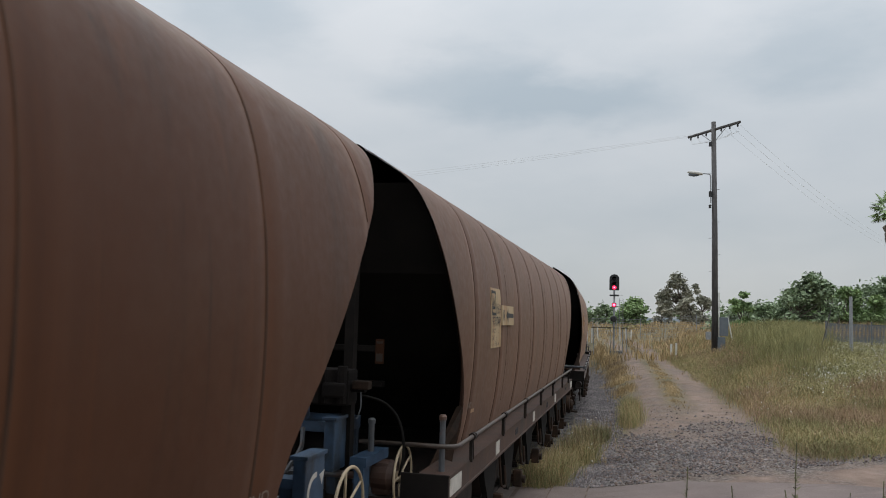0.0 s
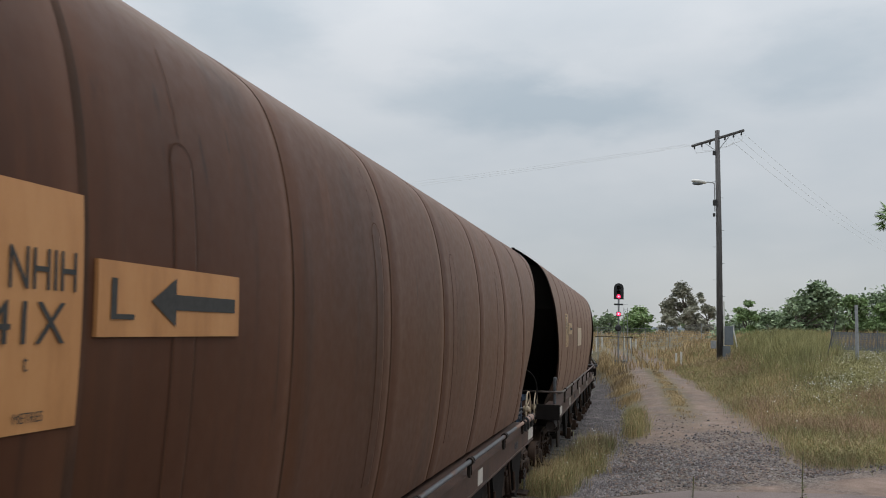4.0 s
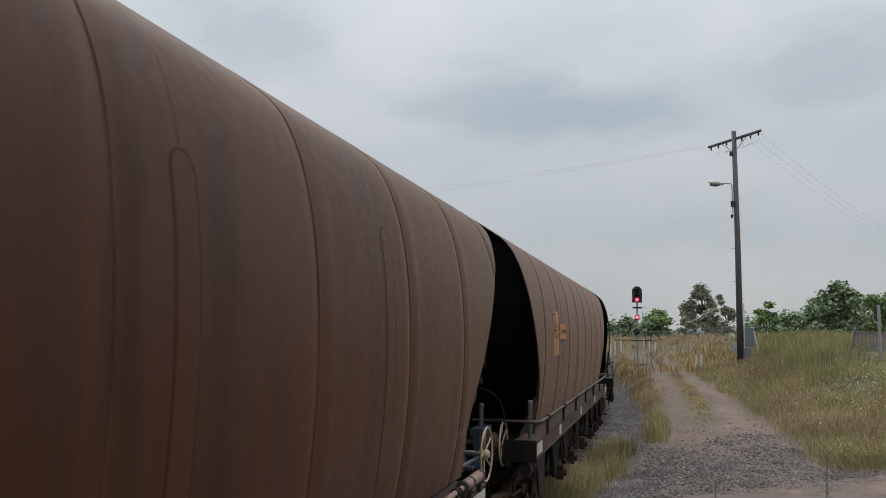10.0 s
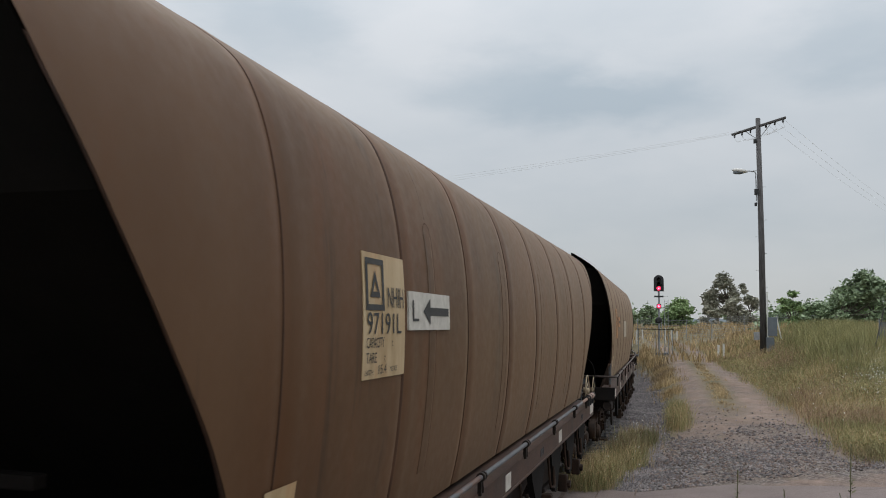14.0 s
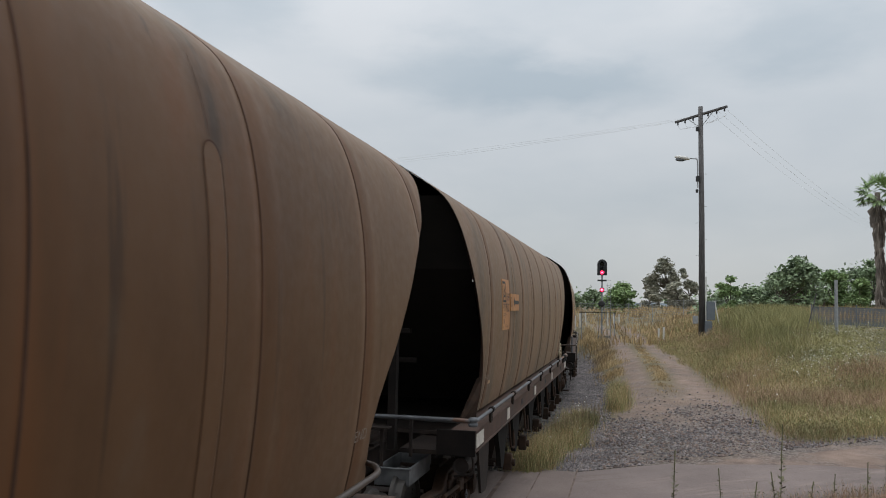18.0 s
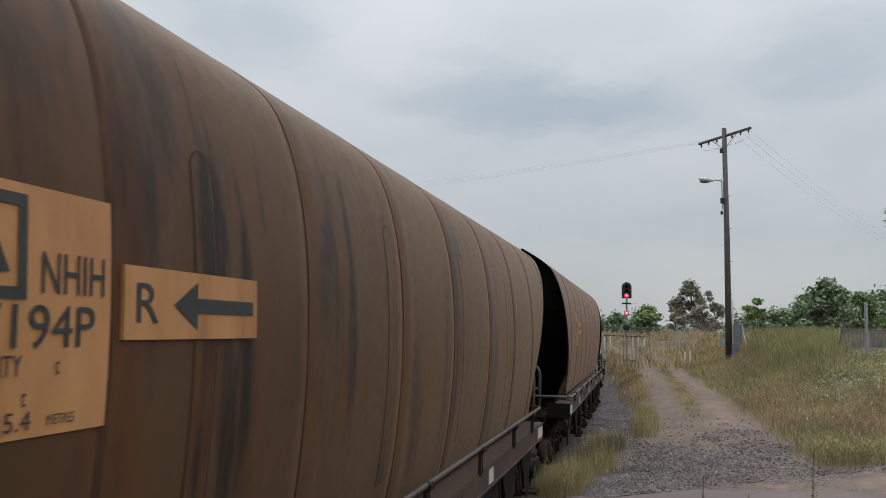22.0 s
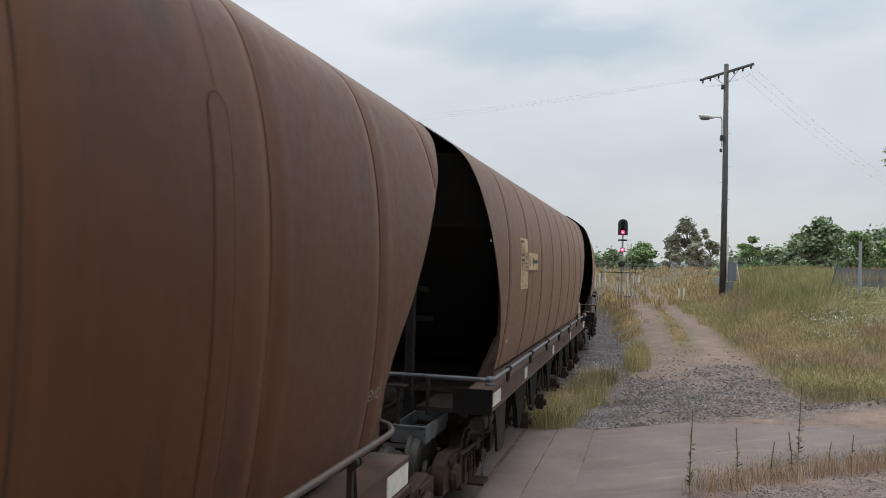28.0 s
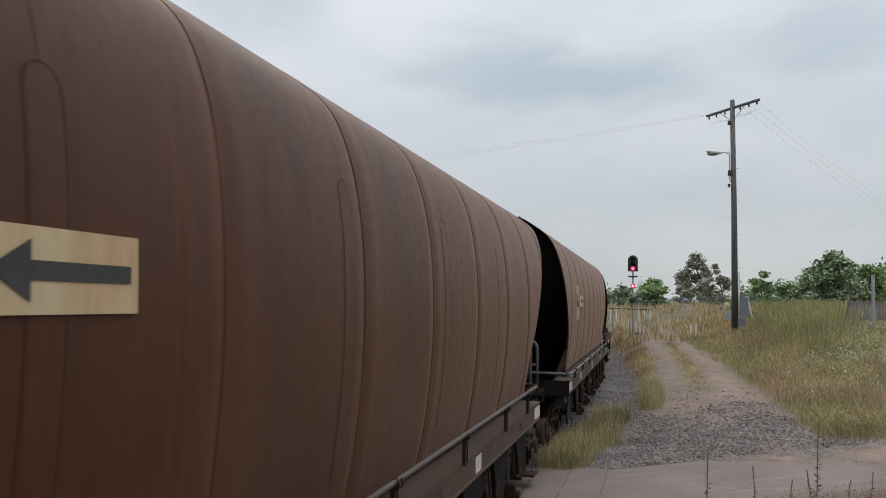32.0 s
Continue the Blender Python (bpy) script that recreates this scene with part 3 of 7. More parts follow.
def bogie(w, k, y):
    b = new("bogie")
    b.parent = w
    b.matrix_basis = pose(0, y, 0)
    outline = [(-1.22, 0.36), (-1.22, 0.62), (-1.02, 0.70), (-0.55, 0.66), (-0.36, 0.82), (0.36, 0.82), (0.55, 0.66), (1.02, 0.70), (1.22, 0.62), (1.22, 0.36), (0.98, 0.34), (0.62, 0.46), (0.40, 0.20), (-0.40, 0.20), (-0.62, 0.46), (-0.98, 0.34)]
    for s in (1, -1):
        def frame_side(bm, s=s):
            casting(bm, outline, [[(-0.30, 0.30), (0.30, 0.30), (0.33, 0.40), (0.27, 0.60), (-0.27, 0.60), (-0.33, 0.40)]] + [oval(q * 0.58, 0.545, 0.10, 0.055, q * 38) for q in (-1, 1)] + [oval(q * 0.88, WHEEL_R, 0.115, 0.115, 0) for q in (-1, 1)], s * 0.94, s * 1.07)
            for q in (-1, 1):
                box(bm, s * 1.05, s * 1.10, q * 0.36 - 0.03, q * 0.36 + 0.03, 0.26, 0.74, 0.012)
                box(bm, s * 1.04, s * 1.095, q * 0.88 - 0.18, q * 0.88 + 0.18, 0.60, 0.66, 0.012)
            box(bm, s * 1.04, s * 1.11, -0.34, 0.34, 0.72, 0.80, 0.015)
        piece("side_frame", ("bf", s), frame_side, BOGIE, b)
        for dy in (-0.16, 0.0, 0.16):
            def coil(bm):
                lathe(bm, [(0.05, 0.0)] + [(0.075 if i % 2 else 0.052, 0.02 + 0.03 * i) for i in range(11)] + [(0.05, 0.35)], seg=10, axis="z")
            piece("spring", "coil", coil, BOGIE, b, pose(s * 1.0, dy, 0.24))
        for a in (-0.88, 0.88):
            def axle_box(bm, s=s):
                lathe(bm, [(0.13, s * 0.94), (0.14, s * 1.10), (0.11, s * 1.14), (0.05, s * 1.15)], seg=14)
            piece("axle_box", ("ab", s), axle_box, BOGIE, b, pose(0, a, WHEEL_R))
    def bolster(bm):
        box(bm, -0.95, 0.95, -0.22, 0.22, 0.58, 0.86, 0.03)
    piece("bolster", "bolster", bolster, BOGIE, b)
    def brake(bm):
        for a in (-0.30, 0.30):
            box(bm, -0.85, 0.85, a - 0.04, a + 0.04, 0.30, 0.40)
            for s in (-0.72, 0.72):
                box(bm, s - 0.05, s + 0.05, a - 0.10, a + 0.10, 0.28, 0.55, 0.01)
    piece("brake_beam", "brake", brake, BOGIE, b)
    def step(bm):
        box(bm, 1.02, 1.24, -0.10, 0.22, 0.17, 0.20)
        box(bm, 1.05, 1.08, -0.08, -0.05, 0.19, 0.5)
        box(bm, 1.05, 1.08, 0.16, 0.19, 0.19, 0.5)
    piece("hanger", "bogie_step", step, BOGIE, b)
    def chain(bm):
        for q in range(10):
            tube(bm, [(1.17 + (0.016 * math.cos(i * 1.047) if q % 2 else 0), 0.20 + (0 if q % 2 else 0.016 * math.cos(i * 1.047)), 0.50 - 0.032 * q + 0.024 * math.sin(i * 1.047)) for i in range(7)], 0.006, 5)
    piece("chain", "bogie_chain", chain, PIPE, b, None, "hanging steel safety chain")
    def slack_rod(bm):
        rod(bm, (1.13, -0.80, 0.66), (1.13, 0.70, 0.58), 0.022, seg=8)
        box(bm, 1.10, 1.16, -0.10, 0.10, 0.56, 0.68, 0.015)
        box(bm, 1.09, 1.17, 0.28, 0.44, 0.34, 0.48, 0.02)
        rod(bm, (1.13, 0.36, 0.46), (1.13, 0.36, 0.64), 0.018, seg=8)
        tube(bm, rounded([(1.12, -0.5, 0.66), (1.17, -0.46, 0.45), (1.14, -0.3, 0.38), (1.12, -0.2, 0.55)], 0.06), 0.012, 6)
    piece("brake_rigging", "slackrod", slack_rod, BOGIE, b)
    for a in (-0.88, 0.88):
        def wheelset(bm):
            rod(bm, (-0.98, 0, 0), (0.98, 0, 0), 0.075, seg=14)
            for s in (1, -1):
                lathe(bm, [(0.09, s * 0.83), (0.10, s * 0.66), (0.40, s * 0.69), (0.49, s * 0.68), (0.485, s * 0.715), (0.46, s * 0.735), (0.452, s * 0.80), (0.40, s * 0.81), (0.38, s * 0.775), (0.14, s * 0.79), (0.13, s * 0.83)], seg=48)
                for q in range(3):
                    an = 2 * math.pi * q / 3
                    rod(bm, (s * 0.76, 0.26 * math.cos(an), 0.26 * math.sin(an)), (s * 0.795, 0.26 * math.cos(an), 0.26 * math.sin(an)), 0.035, seg=8)
        o = piece("wheelset", "wheelset", wheelset, TREAD, b, pose(0, a, WHEEL_R))
        wheels.append((k, o, a))


def solebar(w, s, pz):
    def bar(bm):
        sect = [(1.16, 1.318), (1.432, 1.318), (1.432, 1.30), (1.42, 1.296), (1.42, 1.118), (1.432, 1.115), (1.432, 1.098), (1.28, 1.098), (1.16, 1.29)]
        a, b = [[bm.verts.new((s * x, y, z)) for x, z in sect] for y in (-7.02, 5.34)]
        for q in range(len(sect)):
            bm.faces.new((a[q], a[(q + 1) % len(sect)], b[(q + 1) % len(sect)], b[q]))
        bm.faces.new(a)
        bm.faces.new(b)
        bmesh.ops.recalc_face_normals(bm, faces=bm.faces)
    piece("sole_bar", ("sole", s), bar, FRAME_BROWN, w)
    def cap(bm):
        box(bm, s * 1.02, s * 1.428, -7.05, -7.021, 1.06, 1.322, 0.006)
    piece("bar_end", ("solecap", s), cap, SHADE_PLATE, w, None, "dark end plate of the sole bar")
    for y in (-3.3, -3.22, -3.14, 0.2, 0.28, 0.36, 3.75, 3.83, 3.91) if s > 0 else ():
        def mark(bm):
            box(bm, 1.418, 1.4225, 0, 0.05, 1.165, 1.245)
        piece("stencil_mark", "solemark", mark, BLUE_GREY, w, pose(0, y, 0), "faded blue stencilled mark")
    front = [(s * 0.95, -7.22, pz), (s * 1.45, -7.22, pz), (s * 1.45, -6.4, pz)] if pz < 1.5 else [(s * 0.60, -6.90, pz), (s * 1.45, -6.90, pz), (s * 1.45, -6.1, pz)]
    back = [(s * 1.45, 3.62 if s > 0 else 4.9, pz)] if pz < 1.5 else [(s * 1.45, 4.9, pz + 0.03), (s * 1.30, 5.25, pz + 0.01), (s * 0.95, 5.40, pz)]
    def run_pipe(bm):
        tube(bm, rounded(front + back, 0.13), 0.020)
    piece("brake_pipe", ("pipe", s, pz), run_pipe, PIPE if pz < 1.5 else PIPE_BROWN, w, smooth=True)
    for y in (-6.2, -4.4, -2.6, -0.8, 1.0, 2.8, 4.2):
        def clamp(bm):
            lathe(bm, [(0.036, -0.02), (0.036, 0.02)], seg=10, axis="y", at=(s * 1.45, 0, 0.0))
            box(bm, s * 1.425, s * 1.455, -0.015, 0.015, 1.30 - pz, -0.02)
            rod(bm, (s * 1.45, 0.03, -0.03), (s * 1.44, 0.10, 1.31 - pz), 0.010, seg=6)
            rod(bm, (s * 1.45, 0.05, 0), (s * 1.45, 0.075, 0), 0.034, seg=8)
        piece("pipe_clamp", ("clamp", s, pz), clamp, FRAME_DARK, w, pose(0, y, pz))
    for y, wide in ((-6.96, 0.44), (-4.75, 0.22), (-1.6, 0.22), (1.5, 0.22), (4.90, 0.44)):
        def lab(bm, wide=wide):
            box(bm, s * 1.418, s * 1.426, 0, wide, 1.135, 1.275)
        piece("solebar_label", ("slab", s, wide), lab, LABEL_WHITE, w, pose(0, y, 0), "white reflective label plate")
    # gussets coloured near-black for the shade under the sole bar
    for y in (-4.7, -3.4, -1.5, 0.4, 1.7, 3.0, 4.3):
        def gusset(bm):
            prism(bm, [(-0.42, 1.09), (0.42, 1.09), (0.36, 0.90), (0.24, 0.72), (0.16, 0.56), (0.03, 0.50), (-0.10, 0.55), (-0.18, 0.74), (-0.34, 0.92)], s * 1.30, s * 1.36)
        piece("gusset_plate", ("gus", s), gusset, SHADE_BLACK, w, pose(0, y, 0))
    for y in (-4.1, -2.5, -0.6, 1.1, 2.4, 3.7):
        def hook(bm):
            tube(bm, rounded([(s * 1.37, -0.10, 1.08), (s * 1.40, -0.10, 0.70), (s * 1.42, 0.10, 0.66), (s * 1.40, 0.12, 0.90)], 0.06), 0.016, 6)
            box(bm, s * 1.30, s * 1.42, -0.16, -0.04, 0.40, 0.62, 0.02)
            rod(bm, (s * 1.2, -0.10, 0.50), (s * 1.46, -0.10, 0.50), 0.05, seg=10)
        piece("door_gear", ("hook", s), hook, BOGIE, w, pose(0, y, 0))


def coupler(w, e):
    def cp(bm):
        box(bm, -0.12, 0.12, e * 6.7, e * 7.35, 0.74, 1.0, 0.02)
        box(bm, -0.19, 0.19, e * 7.3, e * 7.66, 0.70, 1.04, 0.05)
        tube(bm, rounded([(0.25, e * 7.0, 0.95), (0.32, e * 7.3, 0.62), (0.10, e * 7.68, 0.52)], 0.12), 0.028, 8)
    piece("coupler", ("coupler", e), cp, BOGIE, w)


def handwheel(w, y, c, z, key):
    def hw(bm):
        R, n = 0.265, 32
        pts = [(0, R * math.cos(2 * math.pi * q / n), R * math.sin(2 * math.pi * q / n)) for q in range(n)]
        seg = 8
        rings = []
        for q in range(n):
            a = 2 * math.pi * q / n
            d = Vector((0, math.cos(a), math.sin(a)))
            rings.append([bm.verts.new(d * (R + 0.011 * math.cos(2 * math.pi * h / seg)) + Vector((0.011 * math.sin(2 * math.pi * h / seg), 0, 0))) for h in range(seg)])
        for q in range(n):
            for h in range(seg):
                bm.faces.new((rings[q][h], rings[q][(h + 1) % seg], rings[(q + 1) % n][(h + 1) % seg], rings[(q + 1) % n][h]))
        for q in range(5):
            a = 2 * math.pi * q / 5 + 0.3
            rod(bm, (-0.03, 0, 0), (0, R * math.cos(a), R * math.sin(a)), 0.010, 0.008, 6)
        lathe(bm, [(0.05, -0.07), (0.05, 0.0), (0.03, 0.03)], seg=12)
    hwo = piece("hand_wheel", "handwheel", hw, CREAM, w, pose(c, y, z, 17, 0, 0), "cream painted spoked hand brake wheel", smooth=True)
    def shaft(bm):
        rod(bm, (-0.75, 0, 0), (-0.05, 0, 0), 0.022, seg=8)
    piece("wheel_shaft", "wheelshaft", shaft, PIPE, w, pose(c, y, z))
    return hwo


def arrow_box(w, c, y, z0, z1, mat, half, marked):
    def bx(bm):
        box(bm, c - 0.05, c + 0.04, y - half, y + half, z0, z1, 0.012)
        box(bm, c - 0.07, c + 0.055, y - half - 0.012, y + half + 0.012, z1 - 0.005, z1 + 0.022, 0.006)
    b = piece("brake_gear_box", ("abox", c, y, z0, mat.name), bx, mat, w)
    if not marked:
        return
    def arrow(bm):
        zc = (z0 + z1) / 2 + 0.02
        ring = []
        for q in range(9):
            a = math.radians(185 - 13 * q)
            ring.append((math.cos(a), math.sin(a)))
        for (ca, sa), (cb, sb) in zip(ring, ring[1:]):
            v = [bm.verts.new((c + 0.044, y + r * p, zc + r * q)) for r, p, q in ((0.10, ca, sa), (0.10, cb, sb), (0.135, cb, sb), (0.135, ca, sa))]
            bm.faces.new(v)
        v = [bm.verts.new((c + 0.044, y + p, zc + q)) for p, q in ((0.06, 0.11), (0.15, 0.13), (0.11, 0.04))]
        bm.faces.new(v)
    piece("turn_arrow", ("aarrow", c, y, z0), arrow, LABEL_WHITE, b, None, "white painted turning arrow")


def stanchion(w, c, y, z0, z1):
    def st(bm):
        rod(bm, (0, 0, z0), (0, 0, z1 - 0.03), 0.026, seg=12)
        lathe(bm, [(0.034, z1 - 0.045), (0.034, z1 - 0.015), (0.022, z1)], seg=12, axis="z")
        box(bm, -0.06, 0.06, -0.05, 0.05, z0 - 0.01, z0 + 0.012)
    piece("stanchion", ("stan", z0, z1), st, PIPE, w, pose(c, y, 0), "grey steel stanchion with a cap")


def front_frame(w, k):
    """The leading end: two posts, cross beams, the slope sheet and the end of the deck."""
    for s in (1, -1):
        def post(bm, s=s):
            box(bm, s * 0.56 - 0.045, s * 0.56 + 0.035, -7.14, -7.04, 1.1 if s > 0 else 3.3, 3.84)
            prism(bm, [(-7.18, 3.84), (-7.03, 3.84), (-7.03, 4.062), (-7.19, 4.062)], s * 0.55, s * 0.59)
            # web that rounds the beam into the lip of the roof
            prev = None
            for q in range(7):
                a = math.radians(15 * q)
                x, z = s * (0.555 - 0.20 * (1 - math.sin(a))), 3.84 + 0.22 * (1 - math.cos(a))
                if prev:
                    v = [bm.verts.new(p) for p in ((prev[0], -7.08, prev[1]), (x, -7.08, z), (s * 0.56, -7.08, z), (s * 0.56, -7.08, prev[1]))]
                    bm.faces.new(v)
                prev = (x, z)
        piece("end_post", ("post", s), post, SHADE_PLATE, w)
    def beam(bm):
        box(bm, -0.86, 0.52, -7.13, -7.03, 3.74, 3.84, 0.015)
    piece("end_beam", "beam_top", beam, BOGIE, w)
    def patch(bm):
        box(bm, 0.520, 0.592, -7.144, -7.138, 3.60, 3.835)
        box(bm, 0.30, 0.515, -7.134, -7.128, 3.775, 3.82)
    piece("bare_patch", "barepatch", patch, PRIMED, w, None, "grey-green primer patches on the end post and beam")
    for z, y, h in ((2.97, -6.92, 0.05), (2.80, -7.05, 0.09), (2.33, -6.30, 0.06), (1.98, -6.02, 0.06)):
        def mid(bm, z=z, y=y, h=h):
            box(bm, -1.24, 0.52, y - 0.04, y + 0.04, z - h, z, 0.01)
        piece("cross_rail", ("rail", z), mid, SHADE_PLATE, w)
    if k % 4 == 2:
        for q in range(8):
            def stripe(bm, q=q):
                prism(bm, [(-7.0945, 2.78), (-7.096, 2.78), (-7.096, 2.745), (-7.0945, 2.745)], -1.1 + 0.19 * q, -1.0 + 0.19 * q)
            piece("hazard_stripe", ("hz", q), stripe, HAZARD, w)
    flank = sorted((z, c) for c, z in PROFILE)
    # left part a little lighter, right part black: light and shade set by colour
    for key, s, near, mat in (("left", -1, -0.50, SHADE_PLATE), ("right", 1, 0.50, SHADE_BLACK)):
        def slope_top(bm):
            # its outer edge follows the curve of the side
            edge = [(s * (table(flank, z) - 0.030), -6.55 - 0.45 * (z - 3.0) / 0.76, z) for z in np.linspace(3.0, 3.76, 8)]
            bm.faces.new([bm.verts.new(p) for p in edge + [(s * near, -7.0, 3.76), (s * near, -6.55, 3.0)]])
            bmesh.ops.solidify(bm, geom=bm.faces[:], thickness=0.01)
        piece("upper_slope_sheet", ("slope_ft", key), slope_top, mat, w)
    # lower sheet near-black, with the deep shade of the end in its colour
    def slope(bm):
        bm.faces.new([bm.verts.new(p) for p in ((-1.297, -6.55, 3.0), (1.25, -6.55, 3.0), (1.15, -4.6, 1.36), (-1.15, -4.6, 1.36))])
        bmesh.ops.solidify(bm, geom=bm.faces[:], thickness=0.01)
    piece("slope_sheet", "slope_f", slope, SHADE_BLACK, w)
    def brace(bm):
        rod(bm, (-1.2, -6.75, 2.75), (-0.35, -6.6, 1.25), 0.06, seg=8)
    piece("diagonal_brace", "brace", brace, FRAME_DARK, w)
    for s in (1, -1):
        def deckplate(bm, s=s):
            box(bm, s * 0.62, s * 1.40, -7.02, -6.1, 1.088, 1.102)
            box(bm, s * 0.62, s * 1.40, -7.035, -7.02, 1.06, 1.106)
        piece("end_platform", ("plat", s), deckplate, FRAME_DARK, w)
        def wing(bm, s=s):
            v = [bm.verts.new(p) for p in ((s * 1.02, -6.36, 1.105), (s * 1.34, -6.72, 1.105), (s * 1.262, -6.00, 1.54), (s * 1.287, -5.885, 1.78), (s * 1.22, -5.87, 1.76))]
            bm.faces.new((v[0], v[1], v[2]))
            bm.faces.new((v[0], v[2], v[3], v[4]))
            bmesh.ops.solidify(bm, geom=bm.faces[:], thickness=0.01)
        piece("wing_plate", ("wing", s), wing, BOGIE, w)
        def flange(bm, s=s):
            prev = None
            for q in range(22):
                z = 1.37 + 2.0 * q / 21
                c, y = side_at(z), table(FRONT, z)
                wd = 0.012 + 0.035 * (1 - smooth01(1.7, 2.6, z))
                pr = [bm.verts.new((s * x, yy, z)) for x, yy in ((c - 0.004, y + 0.002), (c - 0.35 * wd, y - 0.012), (c - wd, y + 0.02), (c - wd, y + 0.045), (c - 0.03, y + 0.03))]
                if prev:
                    for i in range(4):
                        bm.faces.new((prev[i], prev[i + 1], pr[i + 1], pr[i]))
                prev = pr
            bmesh.ops.recalc_face_normals(bm, faces=bm.faces)
        piece("end_flange", ("flange", s), flange, FRAME_BROWN, w, smooth=True)
        def jack(bm, s=s):
            tube(bm, rounded([(s * 1.36, -6.95, 1.09), (s * 1.40, -6.98, 1.02), (s * 1.40, -6.98, 0.88), (s * 1.20, -6.98, 0.84)], 0.05), 0.014, 8)
            rod(bm, (s * 1.27, -6.98, 0.95), (s * 1.27, -6.5, 0.95), 0.085, seg=14)
            lathe(bm, [(0.06, -6.99), (0.085, -7.0), (0.085, -6.96)], seg=14, axis="y", at=(s * 1.27, 0, 0.95))
        piece("jacking_pad", ("jack", s), jack, FRAME_DARK, w)
        def chute(bm, s=s):
            prism(bm, [(-6.20, 1.09), (-5.40, 1.09), (-5.46, 0.62), (-5.52, 0.46), (-5.62, 0.42), (-5.90, 0.44), (-6.02, 0.74)], s * 1.27, s * 1.30)
        piece("guard_plate", ("gp", s), chute, FRAME_DARK, w)
    def label(bm):
        side_polygon(bm, [(-5.52, 1.66), (-5.36, 1.66), (-5.36, 1.70), (-5.52, 1.70)], 0.012)
    piece("small_label", "smalllab", label, FADED_INK, w)
    def endmark(bm):
        words(bm, "END", -5.74, 1.72, 0.06, wide=0.20, off=0.012)
    piece("end_lettering", "endfront", endmark, STENCIL, w)


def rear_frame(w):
    # slope sheet coloured near-black for the shade under the overhang
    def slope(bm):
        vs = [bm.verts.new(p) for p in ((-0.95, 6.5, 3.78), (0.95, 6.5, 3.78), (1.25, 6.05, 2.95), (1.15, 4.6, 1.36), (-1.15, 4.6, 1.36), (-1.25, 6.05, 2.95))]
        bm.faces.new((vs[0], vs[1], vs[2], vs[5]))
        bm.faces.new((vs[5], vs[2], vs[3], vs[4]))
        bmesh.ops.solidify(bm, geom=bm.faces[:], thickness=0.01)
    piece("slope_sheet", "slope_r", slope, SHADE_BLACK, w)
    def head(bm):
        box(bm, -0.62, 0.62, 7.0, 7.10, 0.86, 1.10, 0.01)
        for s in (-1, 1):
            box(bm, s * 0.34 - 0.06, s * 0.34 + 0.06, 4.5, 7.0, 0.88, 1.10)
            prism(bm, [(5.3, 1.02), (6.2, 1.02), (5.3, 0.60)], s * 1.10, s * 1.13)
    piece("headstock", "headstock", head, FRAME_DARK, w)


